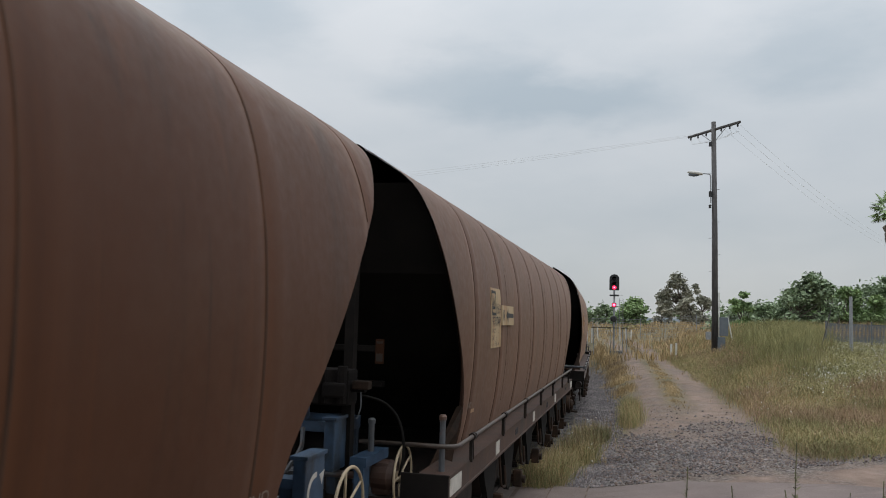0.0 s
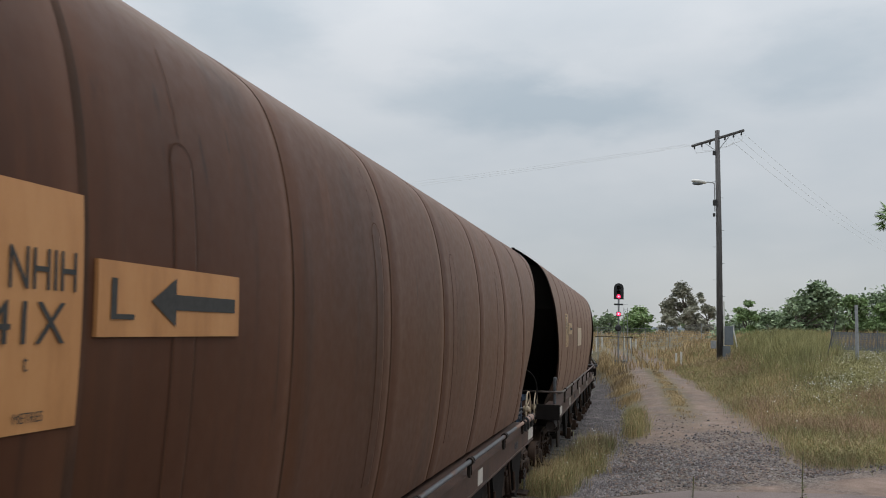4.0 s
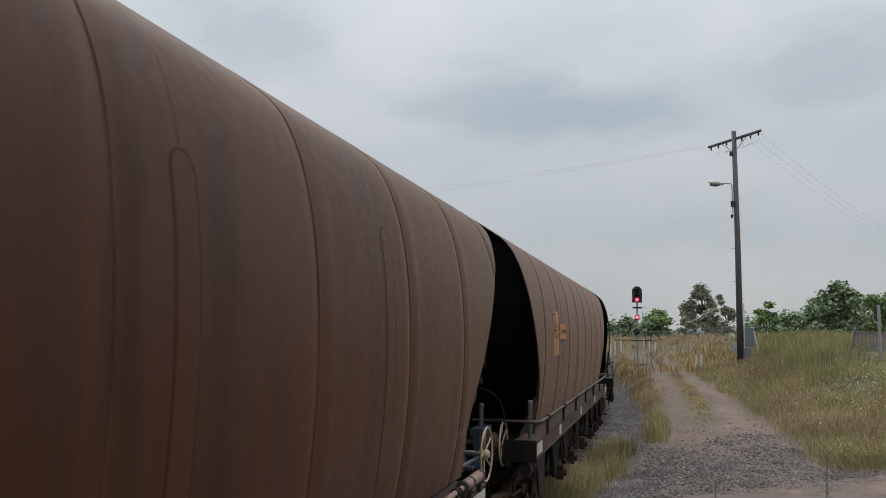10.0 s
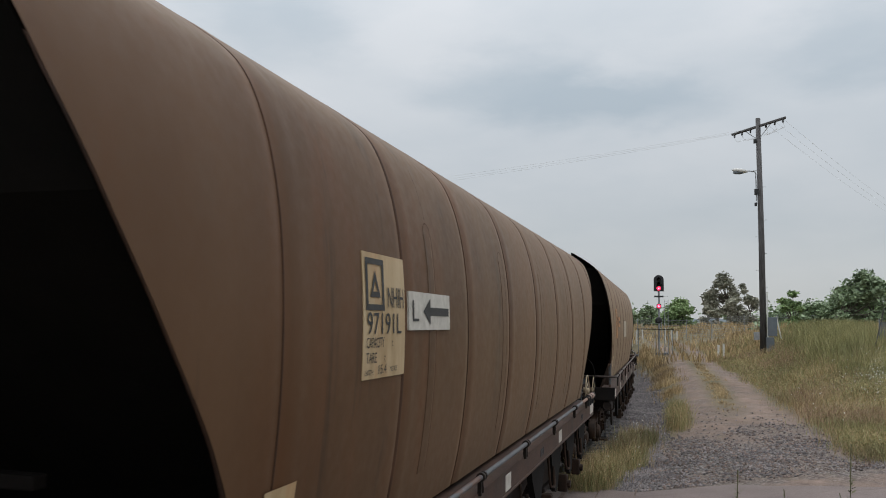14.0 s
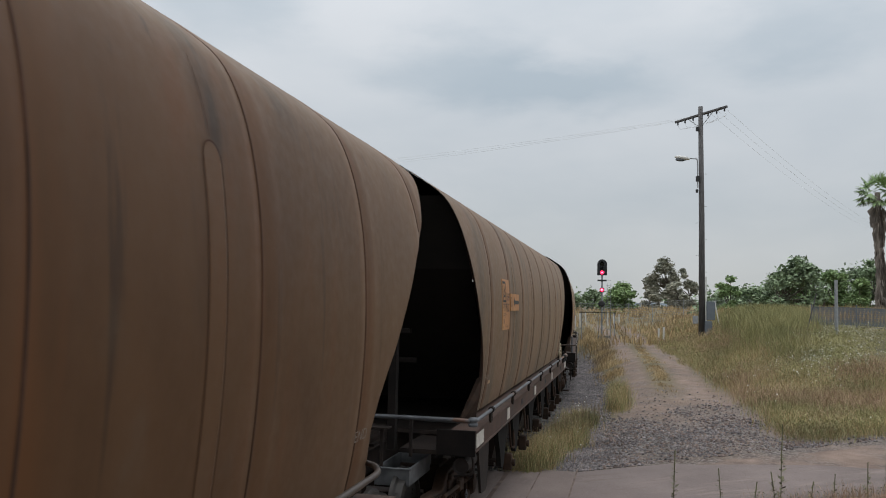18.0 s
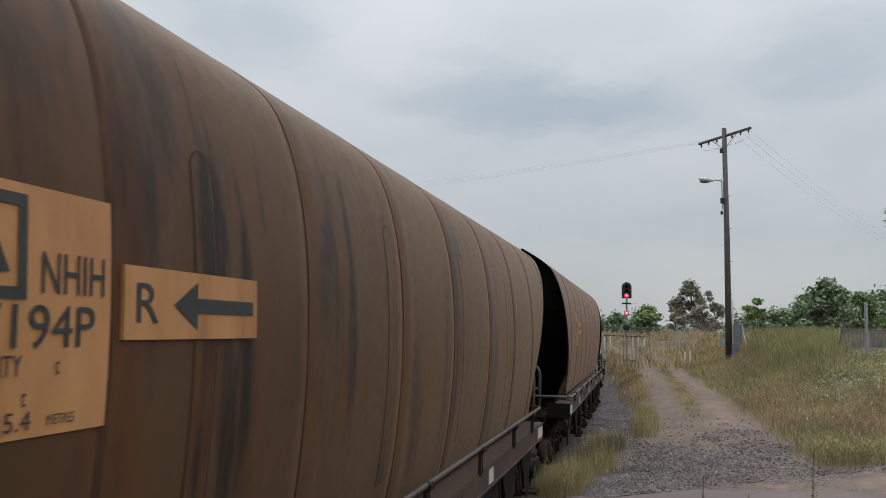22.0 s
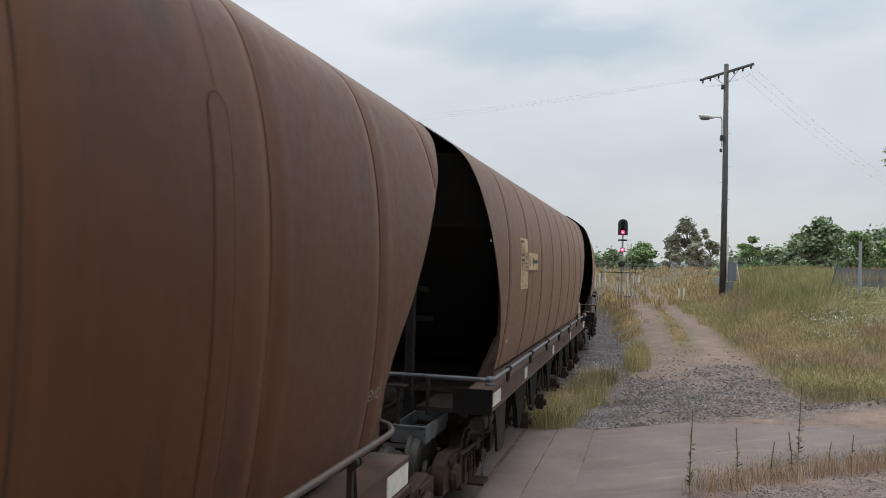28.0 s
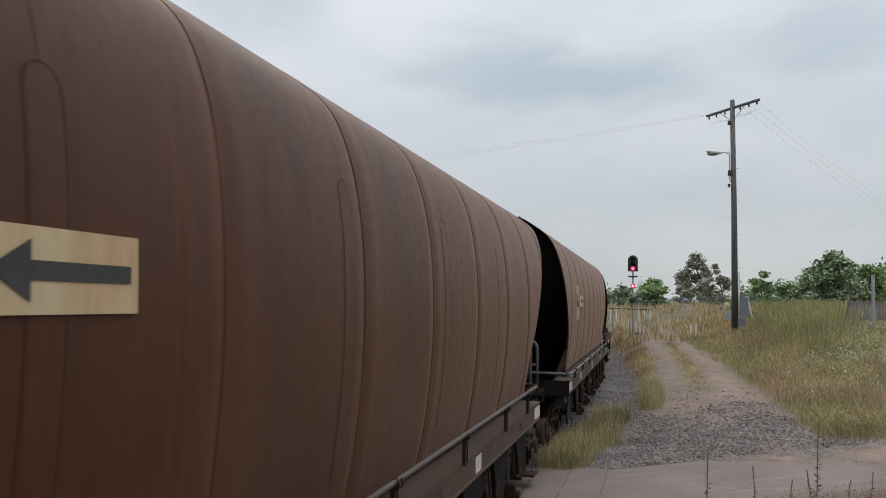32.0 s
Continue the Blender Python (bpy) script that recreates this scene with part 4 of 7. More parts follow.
def kit_brake_front(w, k):
    """Brake end on the leading platform: reservoir on a blue stand, valves, gear boxes, hand wheel."""
    mat = BLUE_GREY if k in (7, 9) else BLUE
    def stand(bm):
        box(bm, -1.15, 0.42, -6.95, -6.87, 1.59, 1.67, 0.008)
        box(bm, -1.15, 0.42, -6.45, -6.37, 1.59, 1.67, 0.008)
        box(bm, 0.34, 0.42, -6.95, -6.37, 1.57, 1.67, 0.008)
        box(bm, -1.15, 0.42, -6.95, -6.37, 1.665, 1.682)
        for x in (-1.1, 0.36):
            for y in (-6.92, -6.42):
                box(bm, x - 0.03, x + 0.05, y - 0.03, y + 0.03, 1.08, 1.61)
    piece("reservoir_stand", ("stand", mat.name), stand, mat, w)
    def tank(bm):
        R = 0.28
        lathe(bm, [(0.05, 0.0), (0.16, 0.02), (0.235, 0.07), (0.27, 0.14), (R, 0.22), (R, 1.08), (0.27, 1.16), (0.235, 1.23), (0.16, 1.28), (0.05, 1.30)], seg=36)
    piece("air_reservoir", "tank", tank, BLUE_TANK, w, pose(-1.66, -6.66, 1.955), "blue painted air brake reservoir", smooth=True)
    def feet(bm):
        for x in (-0.25, 0.0):
            box(bm, x - 0.09, x + 0.09, -6.93, -6.80, 1.682, 1.86, 0.01)
    piece("valve_body", ("tankfeet", mat.name), feet, mat, w)
    # valve coloured almost black for the shade in the gap
    def valves(bm):
        box(bm, 0.28, 0.62, -7.28, -7.05, 1.86, 2.16, 0.03)
        for x in (0.34, 0.45, 0.56):
            rod(bm, (x, -7.27, 1.88), (x, -7.27, 2.12 + 0.3 * (x - 0.34)), 0.042, seg=10)
        box(bm, 0.40, 0.60, -7.33, -7.2, 1.93, 2.05, 0.02)
        rod(bm, (0.60, -7.2, 2.02), (0.74, -7.2, 2.02), 0.05, seg=10)
    def air_hose(bm):
        tube(bm, rounded([(0.7, -7.2, 1.95), (0.95, -7.1, 1.9), (1.05, -7.0, 1.55), (0.95, -6.9, 1.2)], 0.2), 0.011, 6)
    piece("air_hose", "airhose", air_hose, SHADE_BLACK, w)
    piece("brake_valve", "valves", valves, SHADE_PLATE, w)
    def tag(bm):
        box(bm, 0.64, 0.78, -7.26, -7.16, 2.0, 2.07, 0.01)
    piece("valve_handle", "vtag", tag, BOGIE, w)
    def hose(bm):
        tube(bm, rounded([(0.72, -7.26, 1.98), (0.73, -7.27, 1.86), (0.70, -7.28, 1.76)], 0.04), 0.006, 6)
    piece("white_hose", "vhose", hose, PIPE, w)
    arrow_box(w, 0.52, -7.25, 1.35, 1.76, mat, 0.16, False)
    def bracket(bm):
        box(bm, 0.66, 0.80, -7.3, -6.7, 1.38, 1.46)
        box(bm, 0.70, 0.78, -7.3, -7.15, 1.0, 1.38)
    piece("gear_bracket", ("gbr", mat.name), bracket, mat, w)
    def cover(bm):
        lathe(bm, [(0.13, 0.74), (0.14, 0.88), (0.10, 0.92)], seg=18, at=(0, -6.88, 1.25))
        box(bm, 0.74, 0.90, -6.98, -6.78, 1.10, 1.38, 0.04)
    piece("gear_cover", "gcover", cover, FRAME_BROWN, w)
    handwheel(w, -6.88, 0.99, 1.25, "f")
    stanchion(w, 1.32, -6.85, 1.10, 1.79)
    stanchion(w, 0.72, -6.95, 1.10, 1.74)
    def rods(bm):
        rod(bm, (-1.0, -7.2, 1.30), (0.7, -7.2, 1.30), 0.03, seg=8)
        rod(bm, (-1.0, -6.9, 1.25), (0.9, -6.9, 1.25), 0.025, seg=8)
        tube(bm, rounded([(0.2, -7.2, 1.66), (0.22, -7.25, 1.5), (0.1, -7.3, 1.3)], 0.06), 0.02, 6)
    piece("brake_rod", "brods", rods, PIPE, w)
    def sign(bm):
        box(bm, 0.62, 0.70, -6.62, -6.61, 2.18, 2.40)
    so = piece("warning_sign", "wsign", sign, SIGN_ORANGE, w, None, "orange and white warning plate")
    def signw(bm):
        box(bm, 0.63, 0.69, -6.626, -6.622, 2.20, 2.27)
    piece("sign_field", "wsignw", signw, SIGN_PALE, so)
    def band(bm):
        box(bm, 0.63, 0.69, -6.626, -6.622, 2.36, 2.38)
    piece("sign_band", "wsignb", band, SIGN_PALE, so)
    if k == 9:
        def new_valve(bm):
            box(bm, 0.62, 0.78, -7.30, -7.12, 1.90, 2.14, 0.02)
            rod(bm, (0.78, -7.2, 2.08), (0.84, -7.2, 2.08), 0.045, seg=12)
            rod(bm, (0.78, -7.2, 1.96), (0.83, -7.2, 1.96), 0.035, seg=12)
        vo = piece("control_valve", "newvalve", new_valve, TRAY, w, None, "clean grey control valve")
        def ticket(bm):
            box(bm, 0.84, 0.90, -7.26, -7.14, 2.0, 2.06, 0.008)
        piece("valve_tag", "newtag", ticket, PANEL_ORANGE, vo, None, "orange tag on the valve")


def kit_brake_rear(w):
    """Brake end at the trailing side: gear box, hand wheel, slack cylinder."""
    def stand(bm):
        for x in (0.1, 0.75):
            box(bm, x - 0.04, x + 0.04, 6.5, 6.58, 1.08, 1.52)
        box(bm, -0.6, 0.82, 6.46, 6.60, 1.50, 1.56)
        box(bm, -0.6, 0.82, 6.0, 6.08, 1.50, 1.56)
    piece("gear_stand", "rstand", stand, BLUE, w)
    arrow_box(w, 0.87, 6.60, 1.18, 1.69, BLUE, 0.16, True)
    handwheel(w, 6.45, 1.20, 1.40, "r")
    def cyl(bm):
        lathe(bm, [(0.021, 3.6), (0.021, 4.40), (0.032, 4.42), (0.033, 4.54), (0.046, 4.56), (0.045, 4.60), (0.045, 4.98), (0.036, 5.04)], seg=18, axis="y", at=(1.45, 0, 1.44))
    piece("slack_cylinder", "slackcyl", cyl, PRIMER, w, smooth=True)
    for y in (4.42, 4.64, 4.98):
        def band(bm):
            lathe(bm, [(0.040, -0.022), (0.051, -0.020), (0.051, 0.020), (0.040, 0.022)], seg=14, axis="y", at=(1.45, 0, 1.44))
            box(bm, 1.43, 1.47, -0.015, 0.015, 1.31, 1.395)
        piece("cylinder_band", "slackband", band, BLACK, w, pose(0, y, 0), "black clamp band")
    def rods(bm):
        rod(bm, (-0.8, 6.75, 1.36), (1.0, 6.75, 1.36), 0.026, seg=8)
        rod(bm, (-0.8, 6.3, 1.28), (1.1, 6.3, 1.28), 0.026, seg=8)
        rod(bm, (1.1, 6.5, 1.35), (0.95, 5.5, 1.3), 0.02, seg=6)
    piece("brake_rod", "rrods", rods, PIPE, w)


def kit_plain_front(w, rails):
    def bar(bm):
        tube(bm, rounded([(1.40, -7.22, 1.445), (1.30, -7.225, 1.45), (-0.9, -7.22, 1.45)], 0.03), 0.022, 8)
        lathe(bm, [(0.045, 1.39), (0.05, 1.40), (0.05, 1.42), (0.035, 1.43), (0.05, 1.44), (0.05, 1.46), (0.035, 1.48)], seg=12, axis="z", at=(1.43, -7.20, 0))
    piece("cross_pipe", "crosspipe", bar, PIPE, w, smooth=True)
    def legs(bm):
        box(bm, 0.52, 0.55, -7.40, -7.36, 0.95, 1.36)
        box(bm, 0.42, 0.62, -7.46, -7.32, 1.355, 1.37)
        box(bm, 0.78, 0.81, -7.24, -7.20, 1.06, 1.44)
    piece("pipe_bracket", "pipelegs", legs, FRAME_DARK, w)
    def sill(bm):
        for x in (-0.32, 0.30):
            box(bm, x - 0.02, x + 0.02, -7.62, -6.2, 0.84, 1.06)
        box(bm, -0.34, 0.32, -7.62, -7.58, 0.84, 1.04)
        box(bm, -0.30, 0.28, -7.58, -6.2, 0.86, 0.90)
        box(bm, -0.34, 0.32, -7.30, -6.2, 1.04, 1.075)
        box(bm, -0.45, 0.25, -7.15, -6.5, 1.075, 1.20, 0.05)
        rod(bm, (-0.1, -7.45, 1.22), (0.35, -7.1, 1.40), 0.045, seg=10)
        box(bm, -0.20, 0.0, -7.5, -7.36, 1.12, 1.26, 0.03)
        for x in (-0.2, 0.0, 0.2):
            rod(bm, (x, -7.25, 1.075), (x, -7.25, 1.10), 0.03, seg=6)
    piece("draft_sill", "draft", sill, FRAME_DARK, w)
    def tray(bm):
        for x in (0.48, 0.82):
            box(bm, x, x + 0.02, -7.42, -6.50, 0.80, 0.97)
        for y in (-7.42, -6.52):
            box(bm, 0.48, 0.84, y, y + 0.02, 0.80, 0.97)
        box(bm, 0.48, 0.84, -7.42, -6.50, 0.80, 0.82)
        box(bm, 0.46, 0.86, -7.44, -7.40, 0.965, 0.975)
    piece("platform_tray", "ptray", tray, TRAY, w, None, "open grey steel tray beside the drawgear")
    def blue(bm):
        for x in (-0.75, -0.45):
            box(bm, x - 0.05, x + 0.05, -7.4, -7.3, 1.08, 1.62)
    piece("blue_bracket", "bluebr", blue, BLUE, w)
    if rails:
        for y, top, right in ((-7.42, 1.955, 0.83), (-6.95, 1.985, 0.88)):
            def hoop(bm, y=y, top=top, right=right):
                tube(bm, rounded([(right, y, 1.08), (right, y, top), (-1.15, y, top), (-1.15, y, 1.08)], 0.20, 7), 0.026, 10)
                tube(bm, [(right, y, 1.56), (-1.15, y, 1.56)], 0.022, 8)
                tube(bm, [(-0.12, y, 1.08), (-0.12, y, top)], 0.02, 8)
            piece("handrail", ("hoop", y), hoop, RUST_RAIL if y < -7.2 else PIPE, w, None, "grey and rusty tubular platform handrail", smooth=True)


def data_panel(w, k, number, code, length, mat_panel, arrow_mat):
    """The painted data panel, its arrow panel and their lettering."""
    y0, y1, z0, z1 = -4.74, -4.09, 2.29, 2.965
    def sheet(bm):
        side_patch(bm, y0, y1, z0, z1, 0.005)
    p = piece("data_panel", ("dpanel", mat_panel.name), sheet, mat_panel, w, None, "cream data panel with black lettering")
    def logo(bm):
        a, b, c, d, t = y0 + 0.03, y0 + 0.30, z1 - 0.31, z1 - 0.03, 0.032
        for q in ((a, b, c, c + t), (a, b, d - t, d), (a, a + t, c + t, d - t), (b - t, b, c + t, d - t)):
            side_polygon(bm, [(q[0], q[2]), (q[1], q[2]), (q[1], q[3]), (q[0], q[3])], 0.010)
        m = (a + b) / 2
        o = [(m - 0.075, c + 0.07), (m + 0.075, c + 0.07), (m, d - 0.06)]
        i = [(m - 0.035, c + 0.10), (m + 0.035, c + 0.10), (m, d - 0.12)]
        for q in range(3):
            side_polygon(bm, [o[q], o[(q + 1) % 3], i[(q + 1) % 3], i[q]], 0.010)
    piece("panel_mark", "plogo", logo, INK, p)
    def cls(bm):
        words(bm, "NHIH", y0 + 0.355, z0 + 0.385, 0.115, wide=0.26)
    piece("class_lettering", "pclass", cls, INK, p)
    def num(bm):
        if number:
            words(bm, number, y0 + 0.045, z0 + 0.238, 0.115, wide=0.53)
        if number == "97342R":
            a, b, c, d, t = y0 + 0.485, y0 + 0.595, z0 + 0.228, z0 + 0.365, 0.005
            for q in ((a, b, c, c + t), (a, b, d - t, d), (a, a + t, c, d), (b - t, b, c, d)):
                side_polygon(bm, [(q[0], q[2]), (q[1], q[2]), (q[1], q[3]), (q[0], q[3])], 0.011)
        if not number:
            for q in range(6):
                u = y0 + 0.035 + 0.10 * q
                side_polygon(bm, [(u, z0 + 0.245), (u + 0.07, z0 + 0.245), (u + 0.07, z0 + 0.37), (u, z0 + 0.37)], 0.010)
    piece("number_lettering", ("pnum", number), num, INK, p)
    for name, text, u, v, high, wide in (("capacity_lettering", "CAPACITY", 0.035, 0.165, 0.055, 0.26), ("unit_letter", "t", 0.42, 0.165, 0.05, None), ("tare_lettering", "TARE", 0.035, 0.085, 0.055, 0.15),
                                         ("unit_letter", "t", 0.30, 0.085, 0.05, None), ("length_lettering", "LENGTH", 0.02, 0.022, 0.028, 0.12), ("length_figure", length, 0.22, 0.022, 0.05, 0.12), ("metres_lettering", "METRES", 0.40, 0.028, 0.028, 0.11)):
        def word(bm):
            words(bm, text, y0 + u, z0 + v, high, wide=wide)
        piece(name, ("pword", text, u), word, INK, p)
    a0, a1, b0, b1 = -4.03, -3.15, 2.545, 2.782
    def asheet(bm):
        side_patch(bm, a0, a1, b0, b1, 0.0115, 4)
    q = piece("arrow_panel", ("apanel", arrow_mat.name), asheet, arrow_mat, w, None, "cream panel with a black arrow")
    def arrow(bm):
        m = (b0 + b1) / 2
        side_polygon(bm, [(a0 + 0.38, m - 0.027), (a1 - 0.04, m - 0.027), (a1 - 0.04, m + 0.027), (a0 + 0.38, m + 0.027)], 0.0150)
        side_polygon(bm, [(a0 + 0.27, m), (a0 + 0.42, m - 0.085), (a0 + 0.42, m + 0.085)], 0.0155)
    piece("arrow_mark", "parrow", arrow, INK, q)
    if code:
        def let(bm):
            words(bm, code, a0 + 0.06, b0 + 0.055, 0.13, wide=0.12 if code != "I" else 0.035, off=0.015)
            if code == "I":
                for v in (b0 + 0.055, b0 + 0.175):
                    side_polygon(bm, [(a0 + 0.045, v), (a0 + 0.11, v), (a0 + 0.11, v + 0.012), (a0 + 0.045, v + 0.012)], 0.0150)
        piece("side_letter", ("pcode", code), let, INK, q)


def white_panel(w, faded):
    y0, y1, z0, z1 = -1.09, 0.265, 2.255, 2.705
    def sheet(bm):
        side_patch(bm, y0, y1, z0, z1, 0.008)
    p = piece("blank_panel", ("wpanel", faded), sheet, PANEL_PALE if faded else PANEL_WHITE, w, pose(0, 0.09 if faded else 0.0, 0), "dirty white painted rectangle")
    def border(bm):
        t = 0.007
        for a, b, c, d in ((y0, y1, z0 - t, z0), (y0, y1, z1, z1 + t), (y0 - t, y0, z0 - t, z1 + t), (y1, y1 + t, z0 - t, z1 + t)):
            side_polygon(bm, [(a, c), (b, c), (b, d), (a, d)], 0.006)
    piece("panel_border", "wborder", border, SEAM_DARK, p)
    if faded:
        def bars(bm):
            for q in range(7):
                u = y0 + 0.20 + 0.075 * q
                side_polygon(bm, [(u, z0 + 0.22), (u + 0.055, z0 + 0.22), (u + 0.075, z0 + 0.34), (u + 0.02, z0 + 0.34)], 0.009)
            side_polygon(bm, [(y0 + 0.19, z0 + 0.165), (y0 + 0.72, z0 + 0.165), (y0 + 0.73, z0 + 0.185), (y0 + 0.20, z0 + 0.185)], 0.009)
        piece("faded_mark", "wfaded", bars, FADED_INK, p, None, "faded orange mark in bars")


#        sheet, panel, number, letter, length, blank panel (0 none, 1 plain, 2 with a faded mark)
WAGONS = [("b", "c", "", "", "15.3", 0), ("b", "c", "97074P", "R", "15.4", 0), ("b", "o", "97341X", "L", "15.4", 0), ("b", "c", "97342R", "I", "15.3", 1), ("b", "m", "97343D", "I", "15.3", 0),
          ("b", "o", "97344M", "R", "15.4", 0), ("t", "c", "97191L", "L", "15.4", 0), ("t", "o", "97192U", "I", "15.3", 2), ("s", "o", "97193G", "I", "15.3", 0), ("s", "o", "97194P", "R", "15.4", 0),
          ("b", "o", "97371J", "L", "15.4", 0), ("b", "c", "", "I", "15.3", 1), ("b", "c", "97373E", "I", "15.3", 0), ("b", "c", "97374N", "R", "15.4", 0),
          ("b", "c", "", "", "15.3", 0), ("b", "c", "", "", "15.3", 0), ("b", "c", "", "", "15.3", 0)]
LABELS = {"t": "faded tan steel grain hopper wagon with light soot stains", "b": "brown painted steel grain hopper wagon with a dusty curved side", "s": "faded tan grain hopper wagon with dark sooty streaks"}


def wagon(k):
    paint, pan, number, code, length, blank = WAGONS[k]
    sheet_mat = {"b": SHEET_BROWN, "t": SHEET_TAN, "s": SHEET_SOOTY}[paint]
    w = new("grain_hopper_wagon")
    tagged(w, LABELS[paint], "wagon", "wagons of the grain train")
    for s in (1, -1):
        def outer(bm, s=s):
            half_shell(bm, s)
        piece("side_sheet", ("shell", s, paint), outer, sheet_mat, w, smooth=True)
        # inner skin in near-black: the shade inside the body is in its colour
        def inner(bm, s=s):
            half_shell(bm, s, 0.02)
        piece("lining", ("lining", s), inner, SHADE_BLACK, w, None, "inner lining, its black standing for the shade inside", smooth=True)
        solebar(w, s, 1.53 if k % 2 else 1.44)
    for y, low in ((-3.53, 1.62), (-1.29, 1.62), (0.80, 1.62), (3.0, 1.62)):
        def pad(bm, low=low):
            n = 8
            lo, zs = 0.003, np.linspace(low, 3.17, 14)
            for a, b in zip(zs, zs[1:]):
                for u0, u1, o0, o1 in ((-0.075, -0.062, 0.0, lo), (-0.062, 0.062, lo, lo), (0.062, 0.075, lo, 0.0)):
                    bm.faces.new([bm.verts.new(on_side(0, 0, u, z, o)) for u, z, o in ((u0, a, o0), (u1, a, o1), (u1, b, o1), (u0, b, o0))])
            bm.faces.new([bm.verts.new(on_side(0, 0, 0.068 * math.cos(math.pi * q / n), 3.17 + 0.075 * math.sin(math.pi * q / n), lo)) for q in range(n + 1)])
        piece("stiffener", ("pad", paint, low), pad, sheet_mat, w, pose(0, y, 0))
        def bead(bm, low=low):
            zs = np.linspace(low, 3.17, 14)
            edge = [(-0.076, z) for z in zs] + [(-0.076 * math.cos(math.pi * q / 10), 3.17 + 0.082 * math.sin(math.pi * q / 10)) for q in range(1, 10)] + [(0.076, z) for z in zs[::-1]]
            mid = [(0.0, z) for z in np.linspace(3.27, 3.62, 6)]
            for line, half in ((edge, 0.003), (mid, 0.002)):
                for (ua, za), (ub, zb) in zip(line, line[1:]):
                    d = Vector((ub - ua, zb - za)).normalized() * half
                    bm.faces.new([bm.verts.new(on_side(0, 0, u, z, 0.0045)) for u, z in ((ua - d.y, za + d.x), (ub - d.y, zb + d.x), (ub + d.y, zb - d.x), (ua + d.y, za - d.x))])
        piece("weld_line", ("bead", low), bead, WELD, w, pose(0, y, 0))
    for q, y in enumerate(SEAMS):
        def seam(bm, y=y, q=q):
            wd = (0.008, 0.023, 0.009, 0.014, 0.008, 0.009, 0.009, 0.014, 0.007)[q]
            prev = None
            for cc, z in zip(ROW_C, ROW_Z):
                if table(FRONT, z) < y - 0.03 and table(REAR, z) > y + 0.03:
                    pr = [bm.verts.new((cc + relief(y) + o, y + u, z)) for u, o in ((-wd, 0.001), (-0.5 * wd, 0.005), (0.5 * wd, 0.005), (wd, 0.002))]
                    if prev:
                        for i in range(3):
                            bm.faces.new((prev[i], prev[i + 1], pr[i + 1], pr[i]))
                    prev = pr
        piece("plate_seam", ("seam", q), seam, SEAM_DARK, w, smooth=True)
    def roof(bm):
        box(bm, -0.55, 0.55, -7.0, 6.3, 3.78, 3.83)
    piece("roof_walk", "roofwalk", roof, FRAME_DARK, w)
    for s in (1, -1):
        def lip(bm, s=s):
            box(bm, s * 0.552, s * 0.572, -7.16, 6.6, 3.80, 4.056)
        piece("roof_lip", ("lip", s), lip, FRAME_DARK, w)
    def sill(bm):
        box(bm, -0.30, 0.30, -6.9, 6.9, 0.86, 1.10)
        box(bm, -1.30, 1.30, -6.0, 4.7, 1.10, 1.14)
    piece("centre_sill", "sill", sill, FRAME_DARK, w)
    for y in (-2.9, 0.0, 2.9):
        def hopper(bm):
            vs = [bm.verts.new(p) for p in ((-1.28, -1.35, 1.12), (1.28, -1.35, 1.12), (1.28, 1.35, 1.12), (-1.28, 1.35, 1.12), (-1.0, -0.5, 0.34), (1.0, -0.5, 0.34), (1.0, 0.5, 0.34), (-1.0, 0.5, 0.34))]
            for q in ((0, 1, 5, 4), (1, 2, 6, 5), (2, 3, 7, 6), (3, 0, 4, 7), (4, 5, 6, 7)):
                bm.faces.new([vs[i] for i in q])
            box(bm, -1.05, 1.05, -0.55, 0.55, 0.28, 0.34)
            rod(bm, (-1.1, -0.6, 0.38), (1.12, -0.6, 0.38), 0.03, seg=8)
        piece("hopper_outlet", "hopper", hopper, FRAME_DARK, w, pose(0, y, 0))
    front_frame(w, k)
    rear_frame(w)
    coupler(w, -1)
    coupler(w, 1)
    if k % 2:
        kit_brake_front(w, k)
    else:
        kit_plain_front(w, k % 4 == 2)
        kit_brake_rear(w)
    bogie(w, k, -6.33)
    bogie(w, k, 6.2)
    data_panel(w, k, number, code, length, PANEL_CREAM if pan == "c" else PANEL_ORANGE, LABEL_WHITE if k == 6 else PANEL_ORANGE if pan == "o" else PANEL_CREAM)
    if blank:
        white_panel(w, blank == 2)
    def endmark(bm):
        words(bm, "END", 4.86, 1.735, 0.07, wide=0.23)
    piece("end_lettering", "endmark", endmark, STENCIL, w)
    if k == 7 or k == 6:
        def patch(bm):
            side_polygon(bm, [(-5.68, 1.68), (-5.40, 1.68), (-5.40, 1.90), (-5.68, 1.90)], 0.008)
        piece("placard", "placard", patch, PANEL_CREAM, w)
    w.matrix_basis = on_track(place_of(k, 0.0))
    return w


train = [wagon(k) for k in range(len(WAGONS))]

# ---------------------------------------------------------------- the land


def track_x(y):
    return TRACK_X - max(0.0, y - CURVE_Y) ** 2 / (2 * CURVE_R)


def foot_x(y):
    """Where the bank to the right of the dirt road begins."""
    return float(np.interp(y, [14, 18.7, 23, 28.7, 34.8, 43.6, 60, 90], [3.6, 3.05, 2.9, 2.65, 2.15, 1.55, 0.8, -2]))


ROAD_SLOPE = 0.79


def past_road(x, y):
    """Metres beyond the far edge of the bitumen road (negative: on it or before it)."""
    return (y - 14.05 - ROAD_SLOPE * x) * 0.785


